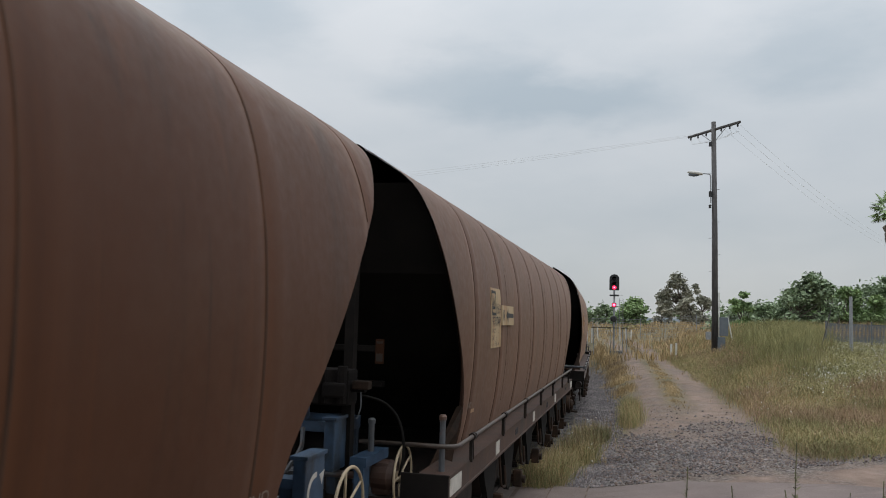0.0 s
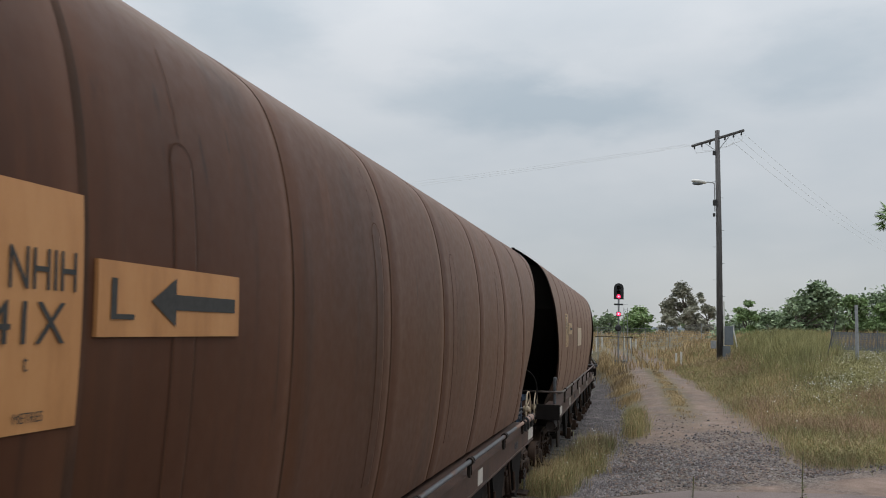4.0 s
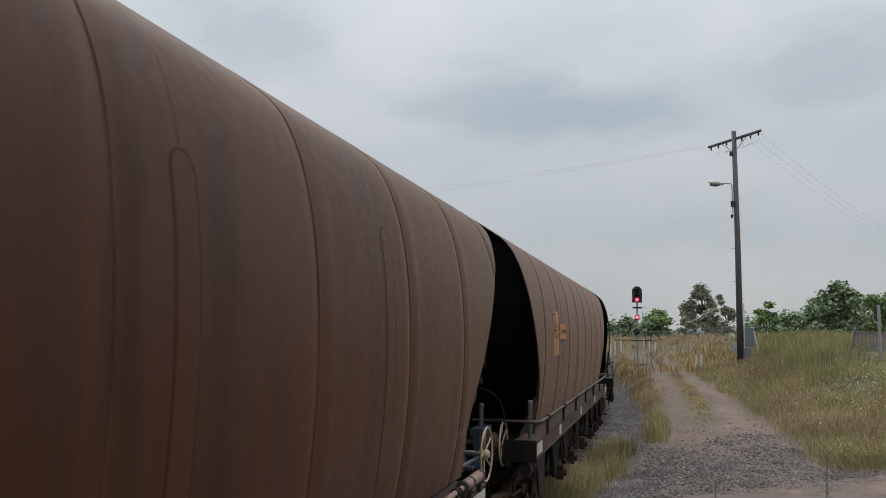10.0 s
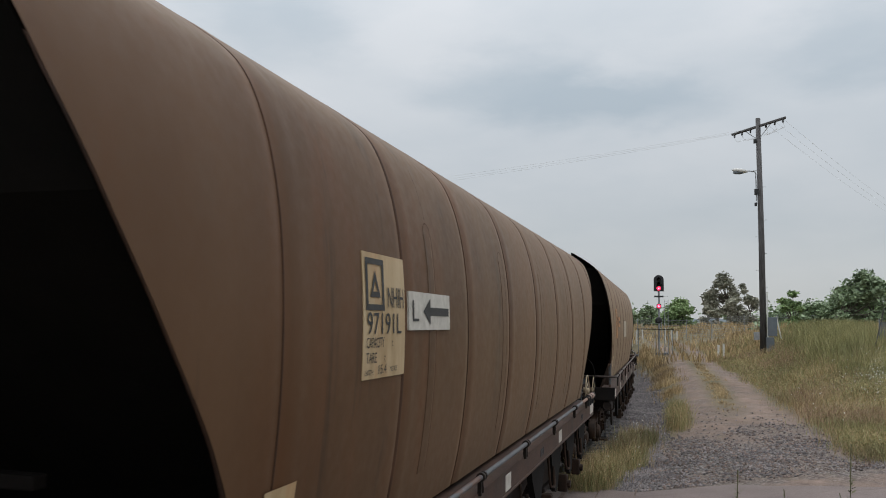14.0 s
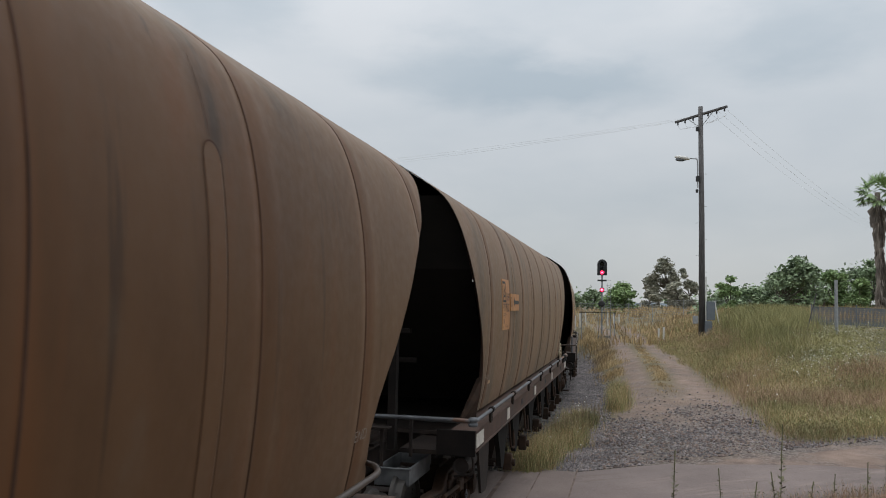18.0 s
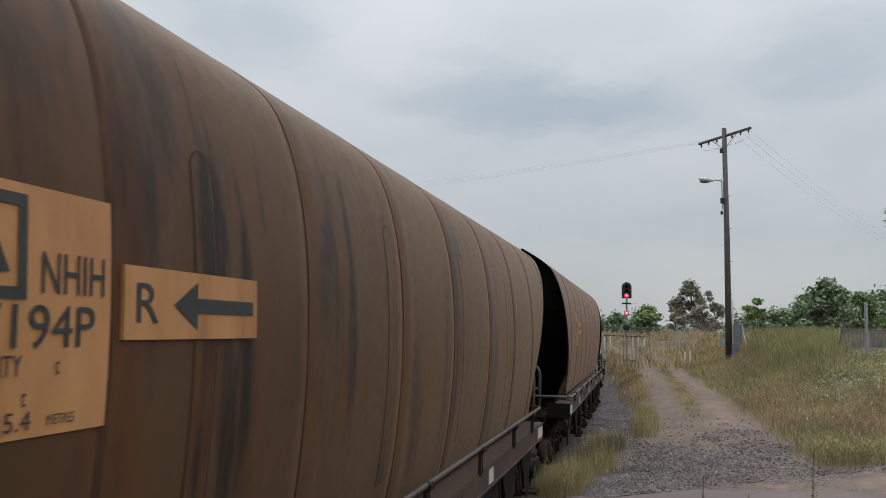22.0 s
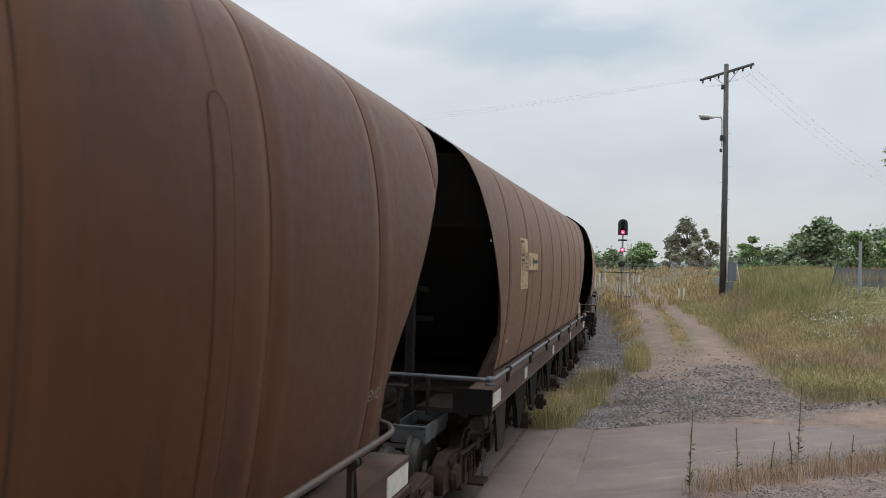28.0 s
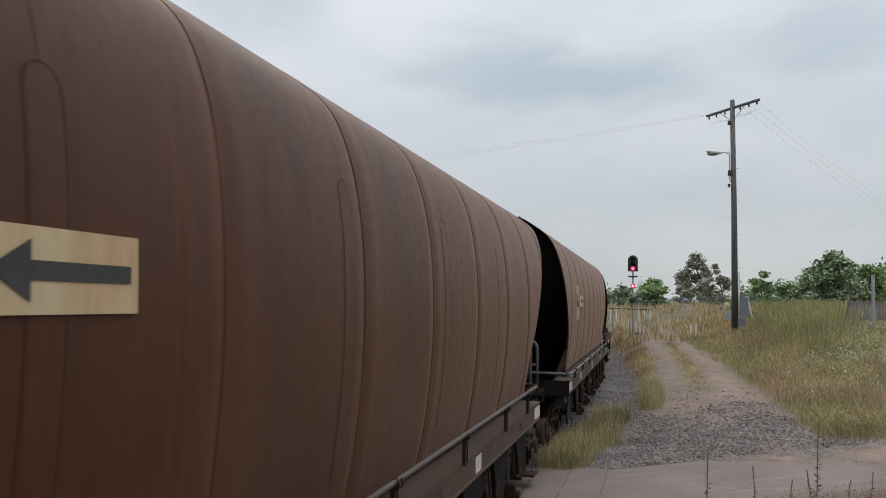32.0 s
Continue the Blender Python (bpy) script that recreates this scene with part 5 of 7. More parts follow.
def land(x, y):
    u = x - track_x(y)
    beyond = smooth01(0.0, 3.0, past_road(x, y))
    rise = 0.024 * max(0.0, min(y, 115.0) - 13.0)
    if y > 115:
        rise += 0.004 * (min(y, 400) - 115)
    z = rise * smooth01(1.8, 4.2, abs(u)) - 0.14 * (1 - smooth01(1.7, 3.0, abs(u))) * beyond
    if u > 0:
        b = smooth01(0.0, 5.5, x - foot_x(y)) * smooth01(0.0, 12.0, past_road(x, y)) * (1 - 0.75 * smooth01(52, 75, y))
        z += 1.55 * b
    # far side of the line, and the verge on this side of the road
    q = -past_road(x, y) + 0.25 * noise.noise(Vector((x * 1.3, y * 1.3, 5.0)))
    near = smooth01(2.75, 4.4, q) * smooth01(0.0, 1.4, x)
    z += 0.14 * near + 0.025 * noise.noise(Vector((x * 2.0, y * 2.0, 3.0))) * near
    z += 0.05 * noise.noise(Vector((x * 0.35, y * 0.35, 0))) * smooth01(2.5, 4.0, abs(u)) * beyond
    return z - 0.02


def axis_points(near, lo, hi, step0, grow):
    pts, s = [near], step0
    p = near
    while p < hi:
        s *= grow
        p += s
        pts.append(p)
    s, p = step0, near
    while p > lo:
        s *= grow
        p -= s
        pts.append(p)
    return sorted(pts)


GROUND = bpy.data.materials.new("dry_earth_and_gravel")
GROUND.use_nodes = True


def ground_material():
    n, l = GROUND.node_tree.nodes, GROUND.node_tree.links
    b = n["Principled BSDF"]
    b.inputs["Roughness"].default_value = 0.95
    b.inputs["Specular IOR Level"].default_value = 0.15
    co = n.new("ShaderNodeTexCoord")
    at = n.new("ShaderNodeVertexColor")
    at.layer_name = "cover"
    sep = n.new("ShaderNodeSeparateColor")
    l.new(at.outputs["Color"], sep.inputs[0])

    def nz(scale, detail=6, rough=0.6):
        q = n.new("ShaderNodeTexNoise")
        q.inputs["Scale"].default_value, q.inputs["Detail"].default_value, q.inputs["Roughness"].default_value = scale, detail, rough
        l.new(co.outputs["Object"], q.inputs["Vector"])
        return q.outputs["Fac"]

    def ramp(fac, stops):
        r = n.new("ShaderNodeValToRGB")
        el = r.color_ramp.elements
        el[0].position, el[0].color = stops[0][0], (*stops[0][1], 1)
        el[1].position, el[1].color = stops[-1][0], (*stops[-1][1], 1)
        for p, c in stops[1:-1]:
            el.new(p).color = (*c, 1)
        l.new(fac, r.inputs[0])
        return r.outputs[0]

    def mix(fac, a, c):
        m = n.new("ShaderNodeMix")
        m.data_type = "RGBA"
        l.new(fac, m.inputs["Factor"])
        l.new(a, m.inputs["A"])
        l.new(c, m.inputs["B"])
        return m.outputs["Result"]

    def edge(mask, grain):
        a = n.new("ShaderNodeMath")
        a.operation = "ADD"
        l.new(mask, a.inputs[0])
        l.new(grain, a.inputs[1])
        r = n.new("ShaderNodeMapRange")
        r.inputs["From Min"].default_value, r.inputs["From Max"].default_value = 0.68, 1.32
        l.new(a.outputs[0], r.inputs["Value"])
        return r.outputs[0]

    grassy = ramp(nz(0.35), [(0.3, (0.075, 0.070, 0.042)), (0.5, (0.130, 0.110, 0.068)), (0.7, (0.190, 0.155, 0.100))])
    dirt = ramp(nz(1.6, 8, 0.7), [(0.28, (0.122, 0.088, 0.072)), (0.5, (0.200, 0.146, 0.120)), (0.72, (0.272, 0.203, 0.170))])
    cells = n.new("ShaderNodeTexVoronoi")
    cells.inputs["Scale"].default_value = 26.0
    l.new(co.outputs["Object"], cells.inputs["Vector"])
    stone = n.new("ShaderNodeSeparateColor")
    l.new(cells.outputs["Color"], stone.inputs[0])
    gravel = ramp(stone.outputs[0], [(0.05, (0.030, 0.027, 0.026)), (0.5, (0.095, 0.086, 0.082)), (0.95, (0.215, 0.198, 0.190))])
    pebbles = n.new("ShaderNodeMapRange")
    pebbles.inputs["From Min"].default_value, pebbles.inputs["From Max"].default_value, pebbles.inputs["To Max"].default_value = 0.42, 0.62, 0.55
    l.new(nz(0.9, 5, 0.6), pebbles.inputs["Value"])
    dirt = mix(pebbles.outputs[0], dirt, gravel)
    rough = nz(2.2, 7, 0.7)
    col = mix(edge(sep.outputs[0], rough), grassy, dirt)
    col = mix(edge(sep.outputs[1], rough), col, gravel)
    soil = ramp(nz(3.0), [(0.3, (0.035, 0.030, 0.022)), (0.7, (0.075, 0.062, 0.042))])
    col = mix(sep.outputs[2], col, soil)
    l.new(col, b.inputs["Base Color"])
    bp = n.new("ShaderNodeBump")
    bp.inputs["Strength"].default_value, bp.inputs["Distance"].default_value = 0.8, 0.03
    l.new(nz(30, 5, 0.7), bp.inputs["Height"])
    l.new(bp.outputs[0], b.inputs["Normal"])


ground_material()


def cover(x, y):
    """How much bare dirt and how much gravel lie at a place, 0 to 1."""
    u, p = x - track_x(y), past_road(x, y)
    bend = track_x(y) - TRACK_X
    dirt = gravel = 0.0
    if p > -0.3:
        bed = 1 - smooth01(1.75, 2.35, u) if u > -2.5 else 0
        c = x - bend * 0.55
        lane = smooth01(-0.55, -0.05, c) * (1 - smooth01(0.0, 0.5, x - foot_x(y)))
        ruts = max(math.exp(-((c - 0.42 - 0.2 * (1 - smooth01(14, 24, y))) / 0.42) ** 2), math.exp(-((c - 2.05) / 0.50) ** 2))
        lane_far = lane * ((1 - smooth01(22, 28, y)) + smooth01(22, 28, y) * (0.12 + ruts * 1.1))
        dirt = min(1.0, lane_far) * (1 - smooth01(62, 75, y)) * 0.8
        wob = 1.6 * noise.noise(Vector((x * 0.7, y * 0.45, 8.0)))
        patch = (1 - smooth01(1.6, 6.4, p + wob)) * smooth01(-2.2, -0.9, x) * (1 - smooth01(2.0, 3.9, x)) * (0.45 + 0.55 * smooth01(0.0, 1.5, p + wob - 0.45 * smooth01(0.3, 2.5, x)))
        patch = max(patch, 0.62 * (1 - smooth01(0.8, 2.6, p + wob)) * (1 - smooth01(5.5, 8.5, x)))
        gravel = max(bed, patch * 0.80, (1 - smooth01(2.15, 2.75, u)) * 0.85 if u > 0 else 0)
        dirt = max(dirt, (1 - smooth01(0.6, 2.4, p)) * 0.8 * (1 - smooth01(5, 9, x)))
        if u < -2.5:
            dirt = 0.1
    elif x > 0.2:
        gravel = 0.35 * smooth01(3.3, 4.2, -p) * (1 - smooth01(6.0, 8.0, -p))
        # unseen ground near the viewer turns to darker grass, to cut its bounce
        dirt = 0.9 * (1 - smooth01(6.0, 8.0, -p))
    else:
        dirt = 0.9 * (1 - smooth01(9.0, 12.0, -p))
    return dirt, gravel


xs = axis_points(0.5, -900, 900, 0.16, 1.042)
ys = axis_points(17.0, -700, 1500, 0.2, 1.04)
gv, gf, gc = [], [], []
for y in ys:
    for x in xs:
        gv.append((x, y, land(x, y)))
        gc.append(cover(x, y))
nx = len(xs)
for j in range(len(ys) - 1):
    for i in range(nx - 1):
        gf.append((j * nx + i, j * nx + i + 1, (j + 1) * nx + i + 1, (j + 1) * nx + i))
ground = soup("ground", gv, gf, GROUND)
ground.data.shade_smooth()
layer = ground.data.color_attributes.new("cover", "FLOAT_COLOR", "POINT")
layer.data.foreach_set("color", np.array([(d, g, 0.0, 1) for (d, g), (x, y, z) in zip(gc, gv)], dtype=np.float32).ravel())
tagged(ground, "dry grassy ground with a rutted dirt track and gravel", "ground", kind="structure")

# the bitumen road that crosses the line on the slant
bm = bmesh.new()
cols = []
for i in range(121):
    x = -60 + i
    far, near = 14.05 + ROAD_SLOPE * x, 10.35 + ROAD_SLOPE * x - 6.5 * (1 - smooth01(-0.6, 1.1, x)) * smooth01(-14, -8, x)
    cols.append([bm.verts.new((x, near + (far - near) * q, (0.012 if 0 < q < 1 else -0.07) + 0.02 * math.sin(math.pi * q) * smooth01(0, 6, abs(x + 3)))) for q in (0, 0.02, 0.2, 0.4, 0.6, 0.8, 0.98, 1)])
for a, b in zip(cols, cols[1:]):
    for q in range(7):
        bm.faces.new((a[q], b[q], b[q + 1], a[q + 1]))
turn = Matrix.Rotation(math.atan(ROAD_SLOPE), 4, "Z")
bmesh.ops.transform(bm, matrix=turn.inverted(), verts=bm.verts)
road = part("road", bm, ASPHALT, None, smooth=True)
road.matrix_basis = turn
tagged(road, "worn grey bitumen road over the level crossing", "road", kind="structure")

# concrete panels beside the rails on the crossing, with dark joints between them
crossing = tagged(new("crossing_deck"), "stained concrete crossing panels beside the rails", "crossing", kind="structure")
for x0, x1 in ((TRACK_X - 0.62, TRACK_X + 0.62), (TRACK_X + 0.83, TRACK_X + 1.085), (TRACK_X + 1.145, TRACK_X + 1.60), (TRACK_X + 1.62, TRACK_X + 2.15), (TRACK_X - 2.1, TRACK_X - 0.83)):
    top = 12.5 + 0.45 * (x0 - TRACK_X)
    part("panel", box(bmesh.new(), x0, x1, 3.6, top, -0.10, 0.020, 0.006), CONCRETE, crossing)

for x0, x1 in ((1.085, 1.145), (1.60, 1.62), (2.15, 2.175)):
    part("joint_filler", box(bmesh.new(), TRACK_X + x0, TRACK_X + x1, 3.6, 12.5 + 0.45 * x0, -0.10, 0.0165), JOINT, crossing, "rust-brown dirt packed in the joint")

# rails and sleepers
def rail(side):
    bm = bmesh.new()
    sect = [(-0.075, -0.16), (0.075, -0.16), (0.075, -0.145), (0.012, -0.125), (0.012, -0.045), (0.036, -0.03), (0.036, 0.0), (-0.036, 0.0), (-0.036, -0.03), (-0.012, -0.045), (-0.012, -0.125), (-0.075, -0.145)]
    rings = []
    for s in list(range(-60, 21, 20)) + list(range(21, 150, 4)):
        m = on_track(s)
        rings.append([bm.verts.new(m @ Vector((side * 0.753 + c, 0, h))) for c, h in sect])
    for a, b in zip(rings, rings[1:]):
        for q in range(len(sect)):
            bm.faces.new((a[q], a[(q + 1) % len(sect)], b[(q + 1) % len(sect)], b[q]))
    bmesh.ops.recalc_face_normals(bm, faces=bm.faces)
    return bm


track = tagged(new("railway_track"), "steel rails on timber sleepers in grey ballast", "track", kind="structure")
for s in (1, -1):
    part("rail", rail(s), TREAD, track)
for q in range(110):
    s = 14.2 + 0.66 * q
    def sleeper(bm):
        box(bm, -1.22, 1.22, -0.12, 0.12, -0.27, -0.15, 0.01)
    piece("sleeper", "sleeper", sleeper, TIMBER, track, on_track(s))

# ---------------------------------------------------------------- stones, grass, weeds
rng = np.random.default_rng(7)


def stones(name, spots, sizes, mat, label):
    """Loose stones, each a bent octahedron."""
    base = np.array([(1, 0, 0), (-1, 0, 0), (0, 1, 0), (0, -1, 0), (0, 0, 1), (0, 0, -1)], float)
    tri = np.array([(0, 2, 4), (2, 1, 4), (1, 3, 4), (3, 0, 4), (2, 0, 5), (1, 2, 5), (3, 1, 5), (0, 3, 5)])
    V, F = [], []
    for i, ((x, y), r) in enumerate(zip(spots, sizes)):
        a = rng.uniform(0, 6.28)
        q = base * rng.uniform(0.55, 1.2, (6, 1)) * np.array([1, 0.8, 0.6]) * r
        q = q @ np.array([[math.cos(a), math.sin(a), 0], [-math.sin(a), math.cos(a), 0], [0, 0, 1]])
        V.append(q + np.array([x, y, land(x, y) + 0.25 * r]))
        F.append(tri + 6 * i)
    ob = soup(name, np.concatenate(V).tolist(), np.concatenate(F).tolist(), mat)
    return tagged(ob, label, "stones", kind="stuff")


def scatter(n, x0, x1, y0, y1, test):
    out = []
    while len(out) < n:
        x, y = rng.uniform(x0, x1), y0 + (y1 - y0) * rng.uniform(0, 1) ** 1.6
        if rng.uniform() < test(x, y):
            out.append((x, y))
    return out


spots = scatter(17000, -2.2, 1.0, 12.6, 52, lambda x, y: (1 - smooth01(1.9, 2.65, x - track_x(y))) * smooth01(1.0, 1.5, x - track_x(y)) if past_road(x, y) > 0 else 0)
stones("ballast", spots, rng.uniform(0.020, 0.052, len(spots)), STONE, "grey crushed stone ballast along the rails")
spots = scatter(12500, -1.6, 5.5, 12.8, 25.0, lambda x, y: 0.015 + cover(x, y)[1] ** 2 * (0.35 + smooth01(-0.25, 0.35, noise.noise(Vector((x * 1.1, y * 0.8, 2.0))))) if past_road(x, y) > 0.0 and x - track_x(y) > 1.4 else 0)
rng.shuffle(spots)
stones("gravel", spots[:7000], rng.uniform(0.012, 0.052, 7000), STONE, "loose grey gravel spread over the track entrance")
stones("brown_gravel", spots[7000:], rng.uniform(0.012, 0.046, len(spots) - 7000), STONE_BROWN, "brown stones among the loose gravel")
spots = scatter(9000, 0.5, 7.0, 6.0, 15.0, lambda x, y: smooth01(3.0, 3.9, -past_road(x, y)) * (1 - smooth01(6.5, 8, -past_road(x, y))))
stones("verge_gravel", spots, rng.uniform(0.008, 0.022, len(spots)), STONE_BROWN, "brown gravel of the near road verge")


def blades(name, spots, low, high, wide, mat, label, lean=0.6, category="grass"):
    """Grass blades: thin bent strips, tufted."""
    n = len(spots)
    p = np.array(spots)
    z = np.array([land(x, y) for x, y in spots]) - 0.02
    h = rng.uniform(low, high, n)
    a = rng.uniform(0, 6.283, n)
    w = wide * rng.uniform(0.6, 1.4, n) * (0.7 + 0.02 * p[:, 1])
    dx, dy = np.cos(a), np.sin(a)
    t = rng.uniform(0, 6.283, n)
    l = h * rng.uniform(0.05, lean, n)
    lx, ly = np.cos(t) * l, np.sin(t) * l
    V = np.zeros((n, 5, 3))
    for k, (f, g, s) in enumerate(((0, 0, -1), (0, 0, 1), (0.6, 0.4, 0.8), (0.6, 0.4, -0.8), (1, 1, 0))):
        V[:, k, 0] = p[:, 0] + s * w * dx / 2 + lx * g
        V[:, k, 1] = p[:, 1] + s * w * dy / 2 + ly * g
        V[:, k, 2] = z + h * f
    i = np.arange(n) * 5
    quads = np.stack([i, i + 1, i + 2, i + 3], 1).tolist()
    tris = np.stack([i + 3, i + 2, i + 4], 1).tolist()
    ob = soup(name, V.reshape(-1, 3).tolist(), quads + tris, mat)
    return tagged(ob, label, category, kind="stuff")


def tufted(n, x0, x1, y0, y1, test, per=9, spread=0.10):
    out = []
    for x, y in scatter(n // per, x0, x1, y0, y1, test):
        for _ in range(per):
            out.append((x + rng.normal(0, spread), y + rng.normal(0, spread)))
    return out


def on_bank(x, y):
    if past_road(x, y) < 0.4:
        return 0
    return smooth01(-0.3, 0.5, x - foot_x(y))


def patchy(x, y, s, seed):
    return noise.noise(Vector((x * s, y * s, seed)))


def short_by_fence(x, y):
    """The bank is cropped low before the fence panels."""
    az = math.degrees(math.atan2(x, y))
    return 1 - smooth01(10.8, 12.2, az) * smooth01(25, 29, y)


def flower_bed(x, y):
    return math.exp(-((math.degrees(math.atan2(x, y)) - 12.4) / 2.3) ** 2 - ((y - 29.5 - 0.4 * (x - 6.4)) / 2.6) ** 2)


blades("bank_grass", tufted(80000, 1.0, 26, 16.0, 62, lambda x, y: on_bank(x, y) * short_by_fence(x, y) * (1 if patchy(x, y, 0.25, 3) > -0.15 else 0.4), per=7, spread=0.16), 0.10, 0.36, 0.006, GRASS_DRY, "dry golden grass leaning over the bank", 1.1)
blades("bank_green_grass", tufted(80000, 1.0, 26, 16.0, 62, lambda x, y: on_bank(x, y) * short_by_fence(x, y) * smooth01(-0.25, 0.2, patchy(x, y, 0.22, 9) + 0.25 * smooth01(2.0, 5.0, x - foot_x(y))), per=8, spread=0.18), 0.10, 0.36, 0.007, GRASS_GREEN, "olive green weeds and grass mixed on the bank", 1.2)
blades("cropped_grass", tufted(22000, 5.0, 20, 25.0, 46, lambda x, y: 1 - short_by_fence(x, y), per=8, spread=0.18), 0.05, 0.16, 0.008, GRASS_GREEN, "short green grass before the fence panels", 1.1)
blades("tall_weeds", tufted(20000, 2.6, 12, 30, 50, lambda x, y: math.exp(-((x / y - 0.145) / 0.045) ** 2) * smooth01(2.0, 4.5, x - foot_x(y)) * short_by_fence(x, y), per=14, spread=0.2), 0.35, 0.85, 0.008, GRASS_GREEN, "tall green and yellow weeds on the crest of the bank", 0.6, "weeds")
blades("rusty_grass", tufted(15000, 3.0, 18, 18, 44, lambda x, y: on_bank(x, y) * short_by_fence(x, y) * smooth01(0.05, 0.35, patchy(x, y, 0.28, 15)), per=8, spread=0.15), 0.15, 0.42, 0.006, STRAW, "brown seeding grass in patches on the bank", 0.8)
blades("seed_heads", tufted(8000, 1.2, 26, 20.0, 60, lambda x, y: on_bank(x, y) * short_by_fence(x, y) * smooth01(0.0, 0.3, patchy(x, y, 0.3, 5)), per=5, spread=0.15), 0.28, 0.52, 0.005, STRAW, "pale straw seed heads in the grass", 0.5)
blades("yellow_ridge", tufted(7000, 8.0, 24, 40, 52, lambda x, y: smooth01(10.5, 12, math.degrees(math.atan2(x, y))), per=10, spread=0.2), 0.35, 0.85, 0.012, GRASS_DRY, "yellow seeding grass beyond the fence panels", 0.5)


def verge(x, y):
    """Weed clumps between the ballast and the dirt track."""
    if past_road(x, y) < 0.15:
        return 0
    u = x - track_x(y)
    near = math.exp(-((u - 1.45) / 0.22) ** 2) * (1 - smooth01(15.6, 16.6, y))
    clump = math.exp(-((u - 1.78 - 0.10 * math.sin(y * 1.7)) / 0.24) ** 2) * smooth01(15.4, 16.6, y) * (1 - smooth01(19.6, 21.0, y))
    third = math.exp(-((u - 2.75) / 0.18) ** 2) * smooth01(20.5, 21.5, y) * (1 - smooth01(25.0, 27, y)) * 0.6
    return max(near, clump, third)


blades("verge_grass", tufted(9500, -2.3, 0.8, 13.0, 28, verge, per=12, spread=0.09), 0.12, 0.46, 0.007, GRASS_GREEN, "green and yellow weed tufts beside the ballast", 0.8)
blades("verge_stems", tufted(900, -2.3, 0.8, 13.0, 24, verge, per=3, spread=0.06), 0.40, 0.72, 0.005, GRASS_DRY, "tall thin seeding stems in the verge weeds", 0.35)
blades("verge_dry_grass", tufted(5500, -2.3, 0.8, 13.0, 28, verge, per=9, spread=0.11), 0.10, 0.42, 0.006, GRASS_DRY, "dry yellow stems through the verge weeds", 0.8)
blades("lane_grass", tufted(3600, 0.4, 2.0, 24, 60, lambda x, y: math.exp(-((x - (track_x(y) - TRACK_X) * 0.55 - 1.22) / 0.20) ** 2) * smooth01(24, 30, y) * smooth01(-0.35, 0.2, patchy(x, y, 0.8, 2)), per=9, spread=0.06), 0.03, 0.12, 0.009, GRASS_DRY, "dry grass strip between the wheel ruts", 1.0)
blades("lane_edge_grass", tufted(5200, -3.0, 0.4, 28, 62, lambda x, y: math.exp(-((x - (track_x(y) - TRACK_X) * 0.75 + 0.35) / 0.35) ** 2) * smooth01(28, 34, y) * smooth01(-0.3, 0.2, patchy(x, y, 0.5, 4)), per=10, spread=0.12), 0.10, 0.34, 0.010, GRASS_DRY, "dry grass along the edge of the dirt track", 0.8)
blades("far_grass", tufted(16000, -30, 40, 44, 115, lambda x, y: 1 if abs(x - track_x(y)) > 2.2 and (x - foot_x(y) > 0 or y > 60 or x - track_x(y) > 2.4 and patchy(x, y, 0.3, 6) > 0) else 0, per=8, spread=0.25), 0.25, 0.7, 0.03, GRASS_DRY, "dry grass across the far paddock")
blades("far_side_grass", tufted(9000, -26, -5.5, 2, 60, lambda x, y: 1 if past_road(x, y) > 0.5 or past_road(x, y) < -6.5 else 0, per=9, spread=0.15), 0.25, 0.6, 0.016, GRASS_DRY, "dry grass on the far side of the line")
blades("near_verge_grass", tufted(2600, 0.5, 6.5, 9.0, 15.5, lambda x, y: math.exp(-((-past_road(x, y) - 3.55) / 0.28) ** 2), per=8, spread=0.06), 0.10, 0.38, 0.006, STRAW, "straw-coloured grass along the near road edge")


def herbs(name, spots, low, high, size, mat, label):
    """Small leaves and seed pods hanging in the grass."""
    p = np.repeat(np.array([(x, y, land(x, y)) for x, y in spots]), 6, axis=0)
    n = len(p)
    p += np.stack([rng.normal(0, 0.09, n), rng.normal(0, 0.09, n), rng.uniform(low, high, n)], 1)
    a = rng.normal(0, 1, (n, 3))
    a /= np.linalg.norm(a, axis=1)[:, None]
    b = np.cross(a, rng.normal(0, 1, (n, 3)))
    b /= np.linalg.norm(b, axis=1)[:, None]
    s = size * rng.uniform(0.5, 1.5, (n, 1)) * (0.6 + 0.02 * p[:, 1:2])
    V = np.stack([p - a * s, p + b * s * 0.6, p + a * s, p - b * s * 0.6], 1).reshape(-1, 3)
    F = (np.arange(n)[:, None] * 4 + np.arange(4)[None, :]).tolist()
    return tagged(soup(name, V.tolist(), F, mat), label, "weeds", kind="stuff")


herbs("yellow_herbs", scatter(6500, 1.5, 18, 16.5, 46, lambda x, y: on_bank(x, y) * short_by_fence(x, y) * smooth01(-0.15, 0.25, patchy(x, y, 0.45, 21))), 0.06, 0.34, 0.011, LEAF_YELLOW, "yellow flowering herbs through the bank grass")
herbs("green_herbs", scatter(4200, 1.5, 18, 16.5, 46, lambda x, y: on_bank(x, y) * short_by_fence(x, y) * smooth01(-0.1, 0.25, patchy(x, y, 0.35, 25))), 0.04, 0.32, 0.014, GRASS_GREEN, "pale green leafy herbs through the bank grass")
herbs("brown_herbs", scatter(3000, 1.5, 18, 16.5, 46, lambda x, y: on_bank(x, y) * short_by_fence(x, y) * smooth01(0.0, 0.3, patchy(x, y, 0.4, 28))), 0.06, 0.36, 0.013, STRAW, "brown dry seed pods through the bank grass")
